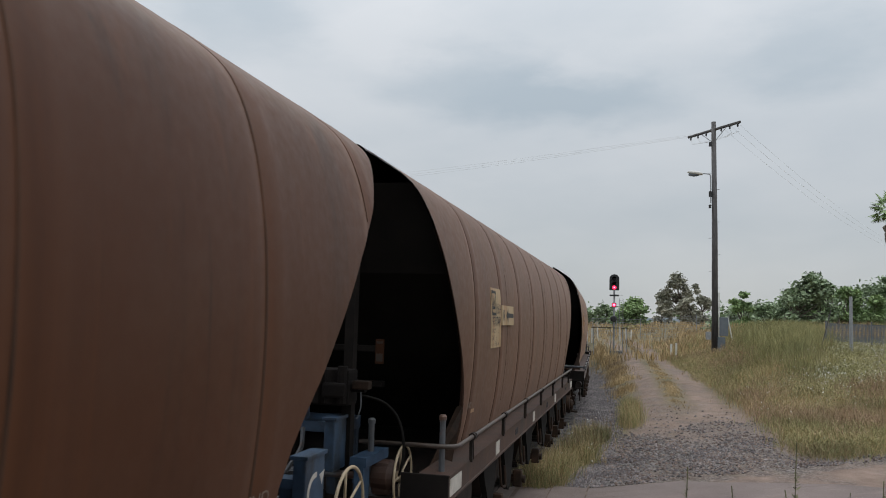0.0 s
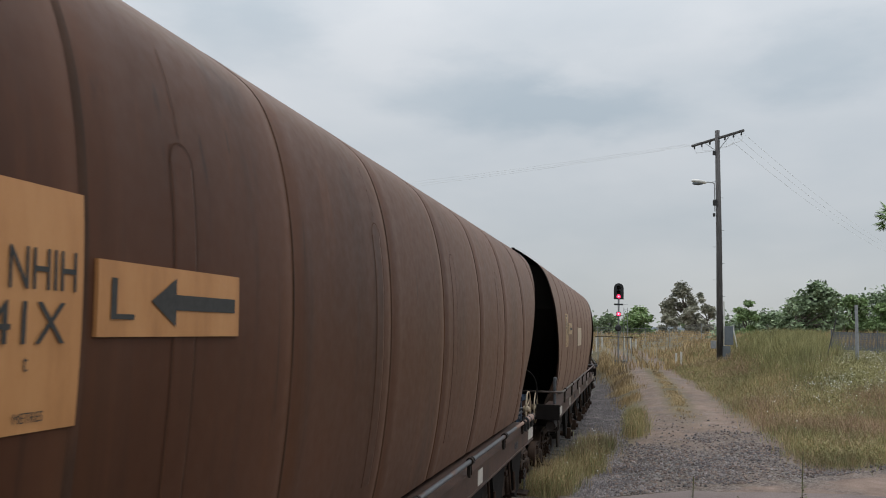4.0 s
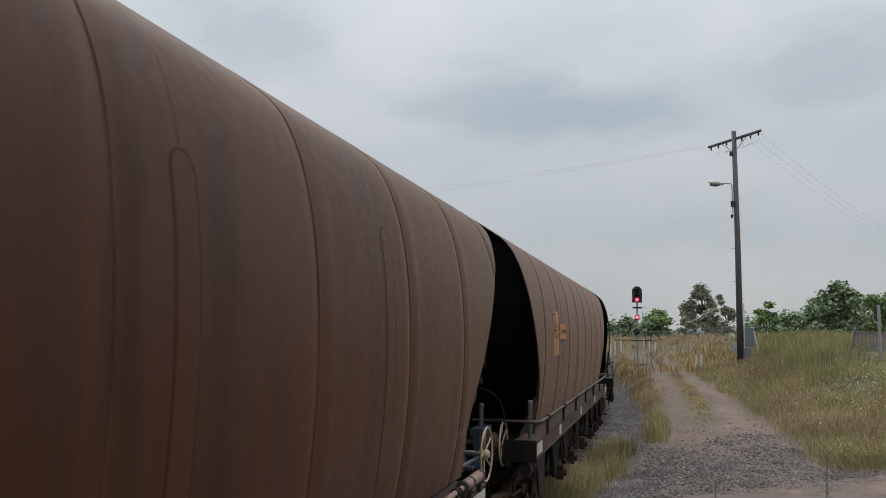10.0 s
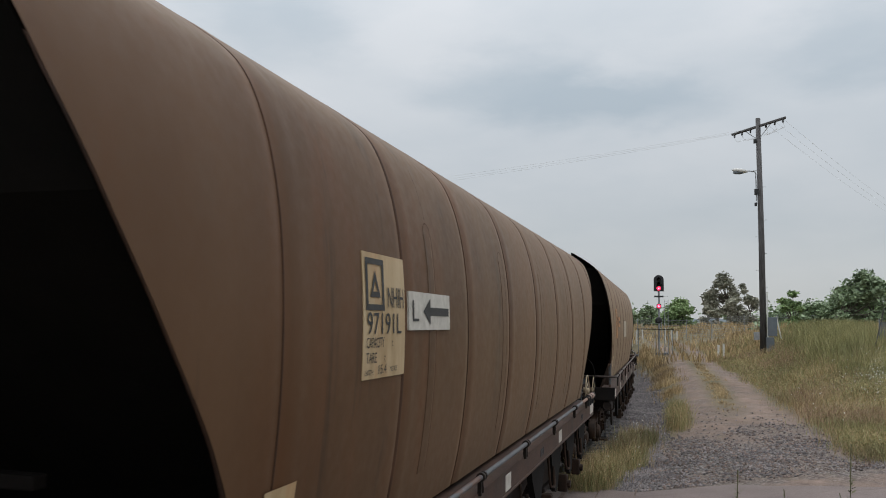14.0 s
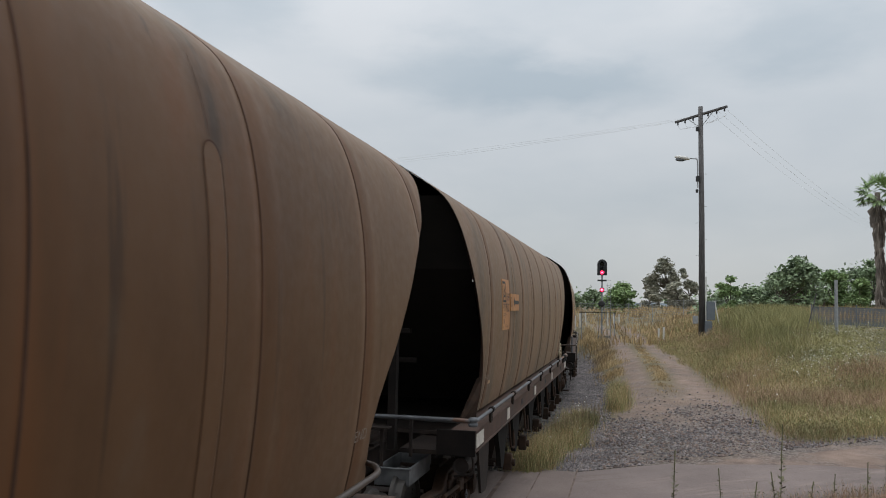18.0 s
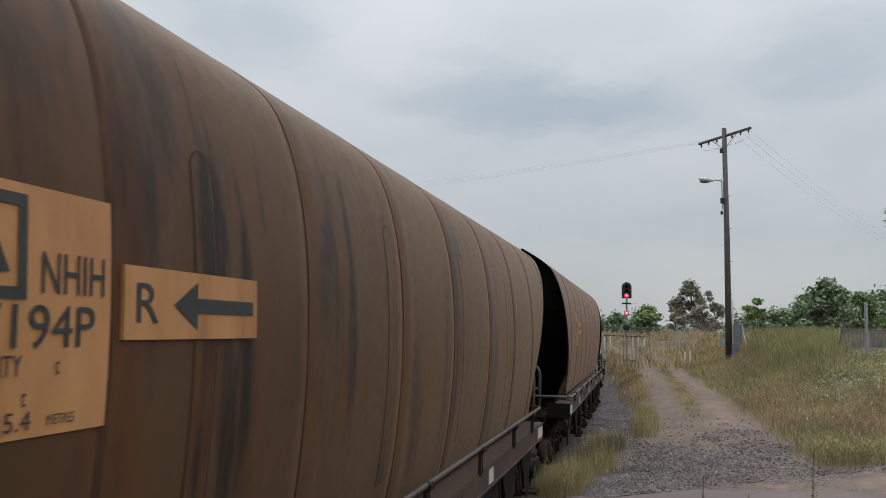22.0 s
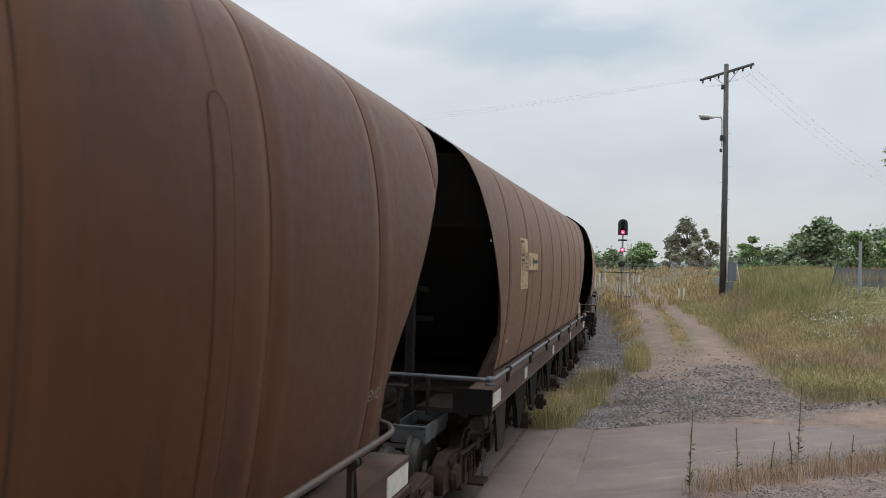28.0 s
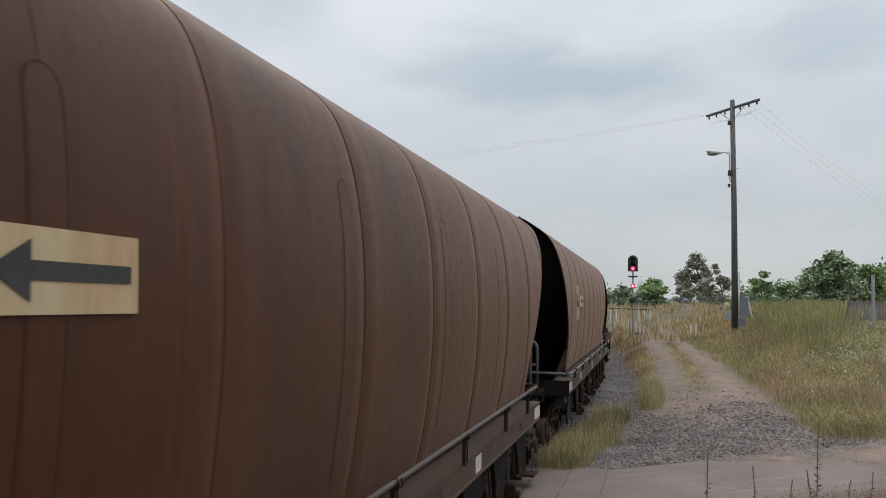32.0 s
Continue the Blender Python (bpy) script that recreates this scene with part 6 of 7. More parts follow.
herbs("verge_herbs", scatter(700, -2.3, 0.8, 13.0, 28, verge), 0.04, 0.36, 0.013, GRASS_DRY, "yellow-green herbs beside the ballast")
herbs("flower_bed_leaves", scatter(3800, 3.5, 12, 22, 38, lambda x, y: flower_bed(x, y)), 0.04, 0.34, 0.016, GRASS_GREEN, "fresh green leaves under the white flowers")
herbs("road_edge_herbs", scatter(260, 0.6, 6.0, 9.5, 15.0, lambda x, y: math.exp(-((-past_road(x, y) - 3.5) / 0.25) ** 2)), 0.02, 0.30, 0.012, WEED, "small dark weeds along the near road edge")


def flowers(spots, heights):
    V, F = [], []
    for (x, y), h in zip(spots, heights):
        z = land(x, y) + h
        for _ in range(rng.integers(1, 4)):
            cx, cy, cz, r = x + rng.normal(0, 0.06), y + rng.normal(0, 0.06), z + rng.normal(0, 0.05), rng.uniform(0.006, 0.014)
            tx, ty = rng.normal(0, 0.35), rng.normal(-0.5, 0.3)
            k = len(V)
            for q in range(7):
                a = 2 * math.pi * q / 7
                px, py = r * math.cos(a), r * math.sin(a)
                V.append((cx + px, cy + py, cz + px * tx - py * ty))
            V.append((cx, cy, cz + 0.3 * r))
            F += [(k + q, k + (q + 1) % 7, k + 7) for q in range(7)]
    ob = soup("white_flowers", V, F, PETAL)
    return tagged(ob, "small white flower heads scattered through the grass", "flowers", kind="stuff")


fs = scatter(330, 3.5, 12, 22, 38, lambda x, y: flower_bed(x, y) * smooth01(-0.3, 0.2, patchy(x, y, 0.8, 1.0))) + scatter(46, 2.6, 12, 18, 34, on_bank)
fs += scatter(22, -2.0, -0.8, 14, 24, lambda x, y: 0.8 if past_road(x, y) > 0.2 and 1.4 < x - track_x(y) < 2.2 else 0)
flowers(fs, [0.34 if x > 0 else 0.26 for x, y in fs])


def weed(x, y, h, lean, leafy):
    bm = bmesh.new()
    z = land(x, y)
    tube(bm, [(x, y, z - 0.02), (x + lean * 0.3, y, z + h * 0.5), (x + lean, y, z + h)], 0.006, 5)
    for q in range(leafy * 3):
        f = 0.08 + 0.90 * q / (leafy * 3)
        a, r = rng.uniform(0, 6.28), rng.uniform(0.04, 0.10) * (1.2 - f)
        p = Vector((x + lean * f, y, z + h * f))
        d = Vector((math.cos(a), math.sin(a), 0.5))
        s = Vector((-math.sin(a), math.cos(a), 0)) * r * 0.3
        bm.faces.new([bm.verts.new(v) for v in (p, p + d * r * 0.6 + s, p + d * r * 1.3, p + d * r * 0.6 - s)])
    w = part("tall_weed", bm, WEED)
    tagged(w, "thin dark weed stalk beside the road", "weed", "weeds on the near verge")


for x, y, h, lean, leafy in ((0.52, 9.9, 1.0, 0.02, 26), (2.02, 11.9, 1.1, 0.03, 22), (1.15, 10.9, 0.62, -0.03, 10), (1.55, 11.0, 0.45, 0.04, 10), (2.75, 12.2, 0.42, 0.02, 8), (3.25, 12.5, 0.55, 0.01, 12), (1.9, 11.6, 0.5, -0.05, 16), (3.6, 12.9, 0.5, 0.0, 8), (2.4, 11.9, 0.35, 0.03, 6)):
    weed(x, y, h, lean, leafy)


# ---------------------------------------------------------------- pole, signal, fences
def sight(az, el, d):
    """The place at azimuth az (from the line, to the right) and elevation el, d metres off."""
    return Vector((d * math.sin(radians(az)), d * math.cos(radians(az)), EYE[2] + d * math.tan(radians(el))))


def power_pole():
    top, foot = sight(4.72, 13.62, 44), sight(4.82, -1.9, 44)
    base = Vector((foot.x, foot.y, land(foot.x, foot.y) - 0.1))
    w = new("power_pole")
    tagged(w, "weathered grey timber power pole with a crossarm", "pole")
    bm = bmesh.new()
    tube(bm, [base, base.lerp(top, 0.5) + Vector((0.03, 0, 0)), top], 0.15, 14)
    for v in bm.verts:
        f = (v.co.z - base.z) / (top.z - base.z)
        c = base.lerp(top, f)
        v.co.x, v.co.y = c.x + (v.co.x - c.x) * (1.12 - 0.35 * f), c.y + (v.co.y - c.y) * (1.12 - 0.35 * f)
    part("shaft", bm, TIMBER, w, smooth=True)
    # the crossarm points towards the viewer's right and away
    arm = Vector((0.78, -0.62, 0.10)).normalized()
    c = top - Vector((0, 0, 0.42))
    a, b = c - arm * 1.55, c + arm * 1.55
    part("crossarm", rod(bmesh.new(), a, b, 0.075, seg=6), TIMBER, w)
    bm = bmesh.new()
    rod(bm, c - Vector((0, 0, 0.7)), c + arm * 0.8, 0.018, seg=6)
    part("arm_brace", bm, GALV, w)
    bm = bmesh.new()
    rod(bm, c - Vector((0, 0, 0.7)), c - arm * 0.8, 0.018, seg=6)
    part("arm_brace", bm, GALV, w)
    for f in (-1.4, -0.95, -0.45, 0.45, 0.95, 1.4):
        p = c + arm * f
        bm = bmesh.new()
        lathe(bm, [(0.03, 0.0), (0.05, 0.06), (0.035, 0.10), (0.055, 0.14), (0.03, 0.2)], seg=8, axis="z", at=p + Vector((0, -0.05, -0.22)))
        part("insulator", bm, BLACK, w)
        bm = bmesh.new()
        tube(bm, [p + Vector((0, 0, -0.2)), p + Vector((0.1, 0, -0.42)), c + Vector((0.12, 0, -0.55)) + arm * f * 0.35], 0.010, 5)
        part("jumper_wire", bm, WIRE, w)
    # street light on a bracket
    l0 = sight(4.72, 10.15, 44)
    bm = bmesh.new()
    tube(bm, rounded([l0 - Vector((0.14, 0.1, 1.5)), l0 - Vector((0.16, 0.1, 0.0)), l0 + Vector((-0.6, -0.15, 0.05))], 0.1), 0.028, 8)
    arm_l = part("lamp_bracket", bm, GALV, w)
    bm = bmesh.new()
    bmesh.ops.create_icosphere(bm, subdivisions=2, radius=1, matrix=Matrix.Translation(l0 + Vector((-0.92, -0.2, 0.06))) @ Matrix.Rotation(0.16, 4, "Y") @ Matrix.Diagonal((0.42, 0.16, 0.11, 1)))
    part("street_lamp_head", bm, WHITE_POST, w, "pale street lamp head on a bracket", smooth=True)
    bm = bmesh.new()
    bmesh.ops.create_icosphere(bm, subdivisions=2, radius=1, matrix=Matrix.Translation(l0 + Vector((-0.98, -0.2, -0.02))) @ Matrix.Diagonal((0.30, 0.12, 0.11, 1)))
    part("lamp_glass", bm, CABINET, w, smooth=True)
    for el, s in ((12.1, 0.09), (8.8, 0.12), (8.0, 0.07)):
        q = sight(4.72, el, 44)
        bm = bmesh.new()
        box(bm, q.x - 0.24, q.x - 0.24 + s * 1.6, q.y - 0.2, q.y - 0.05, q.z - s, q.z + s * 1.4, 0.01)
        part("fuse_box", bm, BLACK, w)
    for q in range(9):
        z = base.z + 2.6 + 0.85 * q
        f = (z - base.z) / (top.z - base.z)
        c2 = base.lerp(top, f)
        s = 1 if q % 2 else -1
        part("pole_step", rod(bmesh.new(), c2, c2 + Vector((s * 0.28, -0.02, 0)), 0.012, seg=5), GALV, w)
    # conduit and the boxes at its foot
    q = sight(5.20, -1.2, 43.7)
    part("conduit", rod(bmesh.new(), (base.x + 0.20, base.y - 0.15, base.z), (base.x + 0.19, base.y - 0.15, base.z + 3.2), 0.035, seg=8), WHITE_POST, w, "white plastic conduit")
    for x0, x1, z0, z1, m, nm in ((0.20, 0.62, 1.0, 1.95, CABINET, "meter_cabinet"), (0.12, 0.48, -0.1, 0.95, CABINET, "lower_cabinet"), (-0.46, -0.2, 0.80, 1.20, GALV, "small_box")):
        bm = bmesh.new()
        box(bm, base.x + x0, base.x + x1, base.y - 0.32, base.y - 0.06, base.z + z0, base.z + z1, 0.015)
        part(nm, bm, m, w)
    return c, arm


arm_c, arm_d = power_pole()


def wire(p, q, sag):
    n = 40
    bm = bmesh.new()
    pts = []
    for i in range(n + 1):
        t = i / n
        v = Vector(p).lerp(Vector(q), t)
        v.z -= 4 * sag * t * (1 - t)
        pts.append(v)
    tube(bm, pts, 0.0050, 4)
    w = part("overhead_wire", bm, WIRE)
    tagged(w, "thin grey overhead power line wire", "wire", "wires at the power pole")


for f, g in ((-1.4, -0.9), (-0.95, -0.4), (-0.45, 0.2)):
    p = arm_c + arm_d * f
    wire(p, Vector((-62, 68 + 0.6 * g, 13.4 + 0.8 * g)), 1.1)
for f, g in ((0.5, 0.0), (0.95, 0.9), (1.4, 1.6)):
    p = arm_c + arm_d * f
    wire(p, Vector((38 + 0.7 * g, 122, 12.6 + 0.1 * g)), 1.6)


def rail_signal():
    p = sight(-1.77, 0, 50)
    z0 = land(p.x, p.y) - 0.05
    w = new("railway_signal")
    tagged(w, "black railway signal showing two red lights", "signal")
    x, y = p.x, p.y
    part("post", rod(bmesh.new(), (x, y, z0), (x, y, sight(0, 2.3, 50).z), 0.055, seg=10), GALV, w)
    zt, zb = sight(0, 3.42, 50).z, sight(0, 2.30, 50).z
    zm = zt - 0.30
    bm = bmesh.new()
    pts = [(x - 0.29, zb), (x + 0.29, zb), (x + 0.29, zm)] + [(x + 0.29 * math.cos(math.pi * q / 10), zm + 0.29 * math.sin(math.pi * q / 10)) for q in range(1, 10)] + [(x - 0.29, zm)]
    f = [bm.verts.new((a, y - 0.06, b)) for a, b in pts]
    g = [bm.verts.new((a, y + 0.02, b)) for a, b in pts]
    bm.faces.new(f)
    bm.faces.new(g[::-1])
    for q in range(len(pts)):
        bm.faces.new((f[q], g[q], g[(q + 1) % len(pts)], f[(q + 1) % len(pts)]))
    bmesh.ops.recalc_face_normals(bm, faces=bm.faces)
    bgd = part("backboard", bm, BLACK, w)
    lamp_z = (zm + 0.02, (zm + zb) / 2 + 0.06, zb + 0.17)
    for i, z in enumerate(lamp_z):
        bm = bmesh.new()
        for q in range(9):  # hood over the lens
            a0, a1 = math.radians(-20 + 220 * q / 9), math.radians(-20 + 220 * (q + 1) / 9)
            v = [bm.verts.new((x + 0.125 * math.cos(a), yy, z + 0.125 * math.sin(a))) for a, yy in ((a0, y - 0.06), (a1, y - 0.06), (a1, y - 0.34), (a0, y - 0.34))]
            bm.faces.new(v)
        part("lens_hood", bm, BLACK, bgd)
        bm = bmesh.new()
        lathe(bm, [(0.115, 0.0), (0.10, -0.03), (0.04, -0.05)], seg=18, axis="y", at=(x, y - 0.062, z))
        lens = part("lens", bm, RED_LAMP if i == 2 else BLACK, bgd, "lit red signal lens" if i == 2 else "dark signal lens")
        if i == 2:
            part("lens_core", lathe(bmesh.new(), [(0.045, 0.0), (0.03, -0.02)], seg=12, axis="y", at=(x, y - 0.112, z)), LAMP_CORE, lens)
    z = sight(0, 1.29, 50).z
    bm = bmesh.new()
    box(bm, x - 0.13, x + 0.13, y - 0.16, y - 0.04, z - 0.13, z + 0.13, 0.02)
    sub = part("lower_lamp_case", bm, BLACK, w)
    part("lens", lathe(bmesh.new(), [(0.105, 0.0), (0.09, -0.02), (0.03, -0.04)], seg=18, axis="y", at=(x, y - 0.165, z)), RED_LAMP, sub, "lit red signal lens")
    part("lens_core", lathe(bmesh.new(), [(0.05, 0.0), (0.03, -0.02)], seg=12, axis="y", at=(x, y - 0.207, z)), LAMP_CORE, sub)
    bm = bmesh.new()
    lathe(bm, [(0.20, 0.0), (0.19, -0.05), (0.12, -0.10)], seg=18, axis="y", at=(x - 0.02, y - 0.08, sight(0, 0.35, 50).z))
    part("unlit_lamp_case", bm, BLACK, w)
    zc = sight(0, 1.95, 50).z
    part("mount_bracket", box(bmesh.new(), x - 0.27, x + 0.27, y - 0.08, y + 0.02, zc - 0.05, zc + 0.05, 0.01), BLACK, w)
    # ladder, maintenance platform with its rails
    for s in (0.30, 0.52):
        part("ladder_rail", rod(bmesh.new(), (x + s, y + 0.25, z0), (x + s, y + 0.25, sight(0, 1.75, 50).z), 0.016, seg=6), GALV, w)
    for q in range(11):
        zq = z0 + 0.3 + 0.33 * q
        part("rung", rod(bmesh.new(), (x + 0.30, y + 0.25, zq), (x + 0.52, y + 0.25, zq), 0.012, seg=5), GALV, w)
    zp = sight(0, -0.25, 50).z
    part("walkway", box(bmesh.new(), x - 1.35, x + 0.85, y - 0.1, y + 0.45, zp - 0.04, zp, 0.005), FRAME_DARK, w)
    for s in (-1.2, 0.75):
        part("walkway_leg", rod(bmesh.new(), (x + s, y + 0.2, z0), (x + s, y + 0.2, zp), 0.025, seg=6), GALV, w)
    bm = bmesh.new()
    box(bm, x - 0.2, x + 0.5, y - 0.05, y + 0.25, sight(0, -2.0, 50).z, sight(0, -1.85, 50).z, 0.01)
    part("cable_box", bm, CABINET, w)
    for s in (-0.2, 0.5):
        part("guard_rail", rod(bmesh.new(), (x + s, y + 0.1, sight(0, -1.9, 50).z), (x + s, y + 0.1, zp), 0.014, seg=6), GALV, w)


rail_signal()


def white_post(az, el_top, d, h, r=0.05):
    p = sight(az, el_top, d)
    z = land(p.x, p.y)
    bm = bmesh.new()
    box(bm, -r, r, -r, r, -0.1, h, 0.01)
    o = part("marker_post", bm, WHITE_POST)
    o.matrix_basis = pose(p.x, p.y, z, 0, rng.uniform(-2, 2), 0)
    tagged(o, "white painted marker post in the dry grass", "post", "white posts along the line")


for az, d, h in ((2.02, 46, 0.82), (2.36, 46, 0.86), (-3.55, 63, 1.0), (-3.25, 63, 1.05), (-2.85, 63, 1.1), (-1.35, 66, 1.1), (-0.95, 66, 1.0), (-0.6, 66, 0.9)):
    white_post(az, 0, d, h)


def mesh_fence(points, h, spacing, label, wires=7, mat_post=GALV):
    w = tagged(new("wire_fence"), label, "fence")
    pts = []
    for a, b in zip(points, points[1:]):
        n = max(1, int((Vector(b) - Vector(a)).length / spacing))
        pts += [Vector(a).lerp(Vector(b), q / n) for q in range(n)]
    pts.append(Vector(points[-1]))
    tops = []
    for p in pts:
        z = land(p.x, p.y)
        part("post", rod(bmesh.new(), (p.x, p.y, z - 0.1), (p.x, p.y, z + h + 0.08), 0.03, seg=6), mat_post, w)
        tops.append(Vector((p.x, p.y, z)))
    for q in range(wires):
        bm = bmesh.new()
        tube(bm, [t + Vector((0, 0, h * (q + 0.6) / wires)) for t in tops], 0.011 if q < wires - 1 else 0.018, 4)
        part("wire", bm, mat_post, w)
    return tops


mesh_fence([(-6, 72), (2, 71), (7, 70), (14, 66)], 1.7, 1.8, "galvanised wire mesh fence across the paddock", 12)
tops = mesh_fence([(7.4, 36.3), (12.2, 35.0), (17, 33.5)], 0.85, 1.4, "low grey mesh fence panels on the bank", 10, CABINET)
bm = bmesh.new()
for a, b in zip(tops, tops[1:]):
    n = 34
    for q in range(n):
        p, r = a.lerp(b, q / n), a.lerp(b, (q + 0.5) / n)
        for s in (0, 1):
            u, v = (p, r) if s else (r, p)
            bm.faces.new([bm.verts.new(c) for c in (u + Vector((0, 0, 0.1)), u + Vector((0.02, 0, 0.1)), v + Vector((0.02, 0, 0.83)), v + Vector((0, 0, 0.83)))])
tagged(part("fence_mesh", bm, CABINET), "grey mesh of the low fence panels", "fence")

bm = bmesh.new()
p = sight(12.95, 0, 33)
rod(bm, (p.x, p.y, land(p.x, p.y)), (p.x, p.y, sight(0, 2.15, 33).z), 0.06, 0.055, 10)
tagged(part("grey_post", bm, GALV), "pale grey post standing on the bank", "post")
bm = bmesh.new()
p, q = sight(11.2, 0.0, 34), sight(11.82, 1.3, 34)
rod(bm, (p.x, p.y, land(p.x, p.y)), q, 0.020, seg=6)
tagged(part("leaning_post", bm, TIMBER), "leaning dark fence post on the bank", "post")
bm = bmesh.new()
p, q = sight(5.95, -0.6, 46), sight(5.62, 0.7, 46)
rod(bm, (p.x, p.y, land(p.x, p.y)), q, 0.03, seg=6)
tagged(part("pole_stay", bm, WHITE_POST), "pale leaning stay beside the power pole", "post")


# ---------------------------------------------------------------- trees
def leaves(name, blobs, n, size, mat, parent, flat=0.5):
    """A crown of many small leaf clumps spread through uneven blobs (centre, radii)."""
    vol = np.array([b[1][0] * b[1][1] * b[1][2] for b in blobs]) ** 0.7
    pick = rng.choice(len(blobs), n, p=vol / vol.sum())
    c = np.array([b[0] for b in blobs])[pick]
    r = np.array([b[1] for b in blobs])[pick]
    d = rng.normal(0, 1, (n, 3))
    d /= np.linalg.norm(d, axis=1)[:, None]
    c = c + d * r * np.minimum(np.abs(rng.normal(0.35, 0.48, (n, 1))), 1.2)
    a = rng.normal(0, 1, (n, 3))
    a[:, 2] *= flat
    a /= np.linalg.norm(a, axis=1)[:, None]
    b = np.cross(a, rng.normal(0, 1, (n, 3)))
    b /= np.linalg.norm(b, axis=1)[:, None]
    s = size * rng.uniform(0.5, 1.5, (n, 1))
    V = np.stack([c - a * s, c + b * s * 0.5, c + a * s, c - b * s * 0.5], 1).reshape(-1, 3)
    i = np.arange(n)[:, None] * 4
    F = np.concatenate([i, i + 1, i + 2, i + 3], 1)
    return soup(name, V.tolist(), F.tolist(), mat, parent)


def tree(az, d, wide, el_lo, el_hi, n, size, mat, label, trunks=1, blobs=9, seed=1, bare=0.35, name="tree"):
    """A tree seen at azimuth az, with its crown between two elevations; wide in degrees."""
    rs = np.random.default_rng(seed)
    p = sight(az, 0, d)
    z0, zl, zh = land(p.x, p.y), sight(0, el_lo, d).z, sight(0, el_hi, d).z
    half = d * math.tan(radians(wide / 2))
    w = tagged(new(name), label, "tree")
    bl = []
    for q in range(2 * blobs):
        s = rs.uniform(-0.8, 0.8)
        top = zl + (zh - zl) * (1 - 0.55 * abs(s) ** 1.5) * rs.uniform(0.72, 1.0)
        r = half * rs.uniform(0.24, 0.42)
        v = min(r * rs.uniform(0.6, 0.9), (zh - zl) * 0.30)
        z = top - v if q % 2 else zl + (top - zl) * rs.uniform(0.05, 0.6)
        bl.append(((p.x + half * s, p.y + rs.uniform(-0.6, 0.6) * half, z), (r, r, v)))
    bm = bmesh.new()
    for q in range(trunks):
        x = p.x + (q - (trunks - 1) / 2) * half * 0.6
        t = Vector((x, p.y, z0 - 0.1))
        fork = Vector((x + rs.uniform(-0.1, 0.1) * half, p.y, z0 + (zh - z0) * bare))
        r = 0.018 * (zh - z0) + 0.05
        rod(bm, t, fork, r, r * 0.75, 8)
        for c, _ in bl[q::trunks]:
            mid = fork.lerp(Vector(c), 0.55) + Vector((0, 0, -0.04 * (zh - z0)))
            rod(bm, fork, mid, r * 0.5, r * 0.3, 6)
            rod(bm, mid, Vector(c), r * 0.3, r * 0.08, 5)
    part("trunk", bm, BARK, w)
    leaves("crown", bl, n, size, mat, w)
    return w


tree(2.30, 150, 2.3, 0.6, 3.75, 11000, 0.24, LEAF_GUM, "tall olive-grey gum tree with a sparse crown", 2, 12, 11, 0.42, "gum_tree")
tree(1.45, 140, 1.5, -0.3, 1.7, 6500, 0.24, LEAF_GUM, "low grey-green gum beside the tall one", 1, 7, 12, 0.25, "gum_tree")
tree(3.75, 150, 1.6, 0.0, 2.95, 7500, 0.24, LEAF_GUM, "slim olive gum tree behind the pole", 2, 8, 13, 0.3, "gum_tree")
tree(3.0, 135, 1.7, -0.3, 2.1, 7000, 0.24, LEAF_GUM, "dark trunked gum with drooping leaves", 2, 8, 19, 0.3, "gum_tree")
tree(-0.55, 110, 2.6, -0.4, 1.95, 14000, 0.20, LEAF_GREEN, "round green tree behind the signal", 1, 14, 14, 0.2)
tree(-2.4, 120, 1.7, -0.4, 1.5, 7000, 0.22, LEAF_DARK, "dark green tree beyond the paddock", 1, 9, 15, 0.2)
tree(-3.9, 125, 2.0, -0.4, 1.3, 7000, 0.22, LEAF_DARK, "dark green tree beyond the line", 1, 9, 16, 0.2)
tree(-7.0, 120, 3.4, -0.4, 2.0, 6300, 0.26, LEAF_GREEN, "green tree beyond the line", 1, 9, 17, 0.2)
tree(-1.0, 96, 4.4, -0.9, 0.0, 6500, 0.18, LEAF_YELLOW, "low yellow-green shrubs across the paddock", 1, 12, 18, 0.1, "shrub")
tree(5.2, 85, 1.3, -0.6, 0.9, 4500, 0.16, LEAF_GREEN, "light green shrub behind the pole", 1, 6, 20, 0.1, "shrub")
tree(6.45, 62, 1.7, -0.8, 2.6, 7500, 0.12, LEAF_GREEN, "upright green shrub with broad leaves on the bank", 2, 8, 21, 0.2, "shrub")
tree(7.9, 64, 2.3, -0.8, 1.9, 8500, 0.12, LEAF_DARK, "low dark green shrub on the bank", 2, 10, 22, 0.15, "shrub")
tree(9.2, 63, 2.2, -0.8, 2.6, 8500, 0.12, LEAF_DARK, "dark feathery shrub on the bank", 2, 10, 29, 0.15, "shrub")
tree(10.6, 60, 3.5, 0.2, 4.0, 10500, 0.13, LEAF_DARK, "open feathery green tree on the bank", 4, 16, 23, 0.25)
tree(11.6, 66, 3.2, -0.8, 2.3, 9500, 0.13, LEAF_GREEN, "dense green shrub under the feathery tree", 2, 12, 30, 0.15, "shrub")
tree(12.6, 64, 2.3, -0.6, 3.4, 8500, 0.13, LEAF_GREEN, "green shrub on the crest", 2, 10, 24, 0.15, "shrub")
tree(13.7, 66, 2.3, -0.4, 3.6, 9000, 0.14, LEAF_GREEN, "upright green shrub on the crest", 2, 10, 25, 0.15, "shrub")
tree(15.0, 68, 2.8, -0.4, 3.7, 11000, 0.14, LEAF_DARK, "dense dark green hedge tree", 2, 12, 26, 0.15)
tree(17.2, 70, 3.6, -0.4, 3.7, 11000, 0.15, LEAF_GREEN, "dense green hedge tree", 2, 12, 27, 0.15)
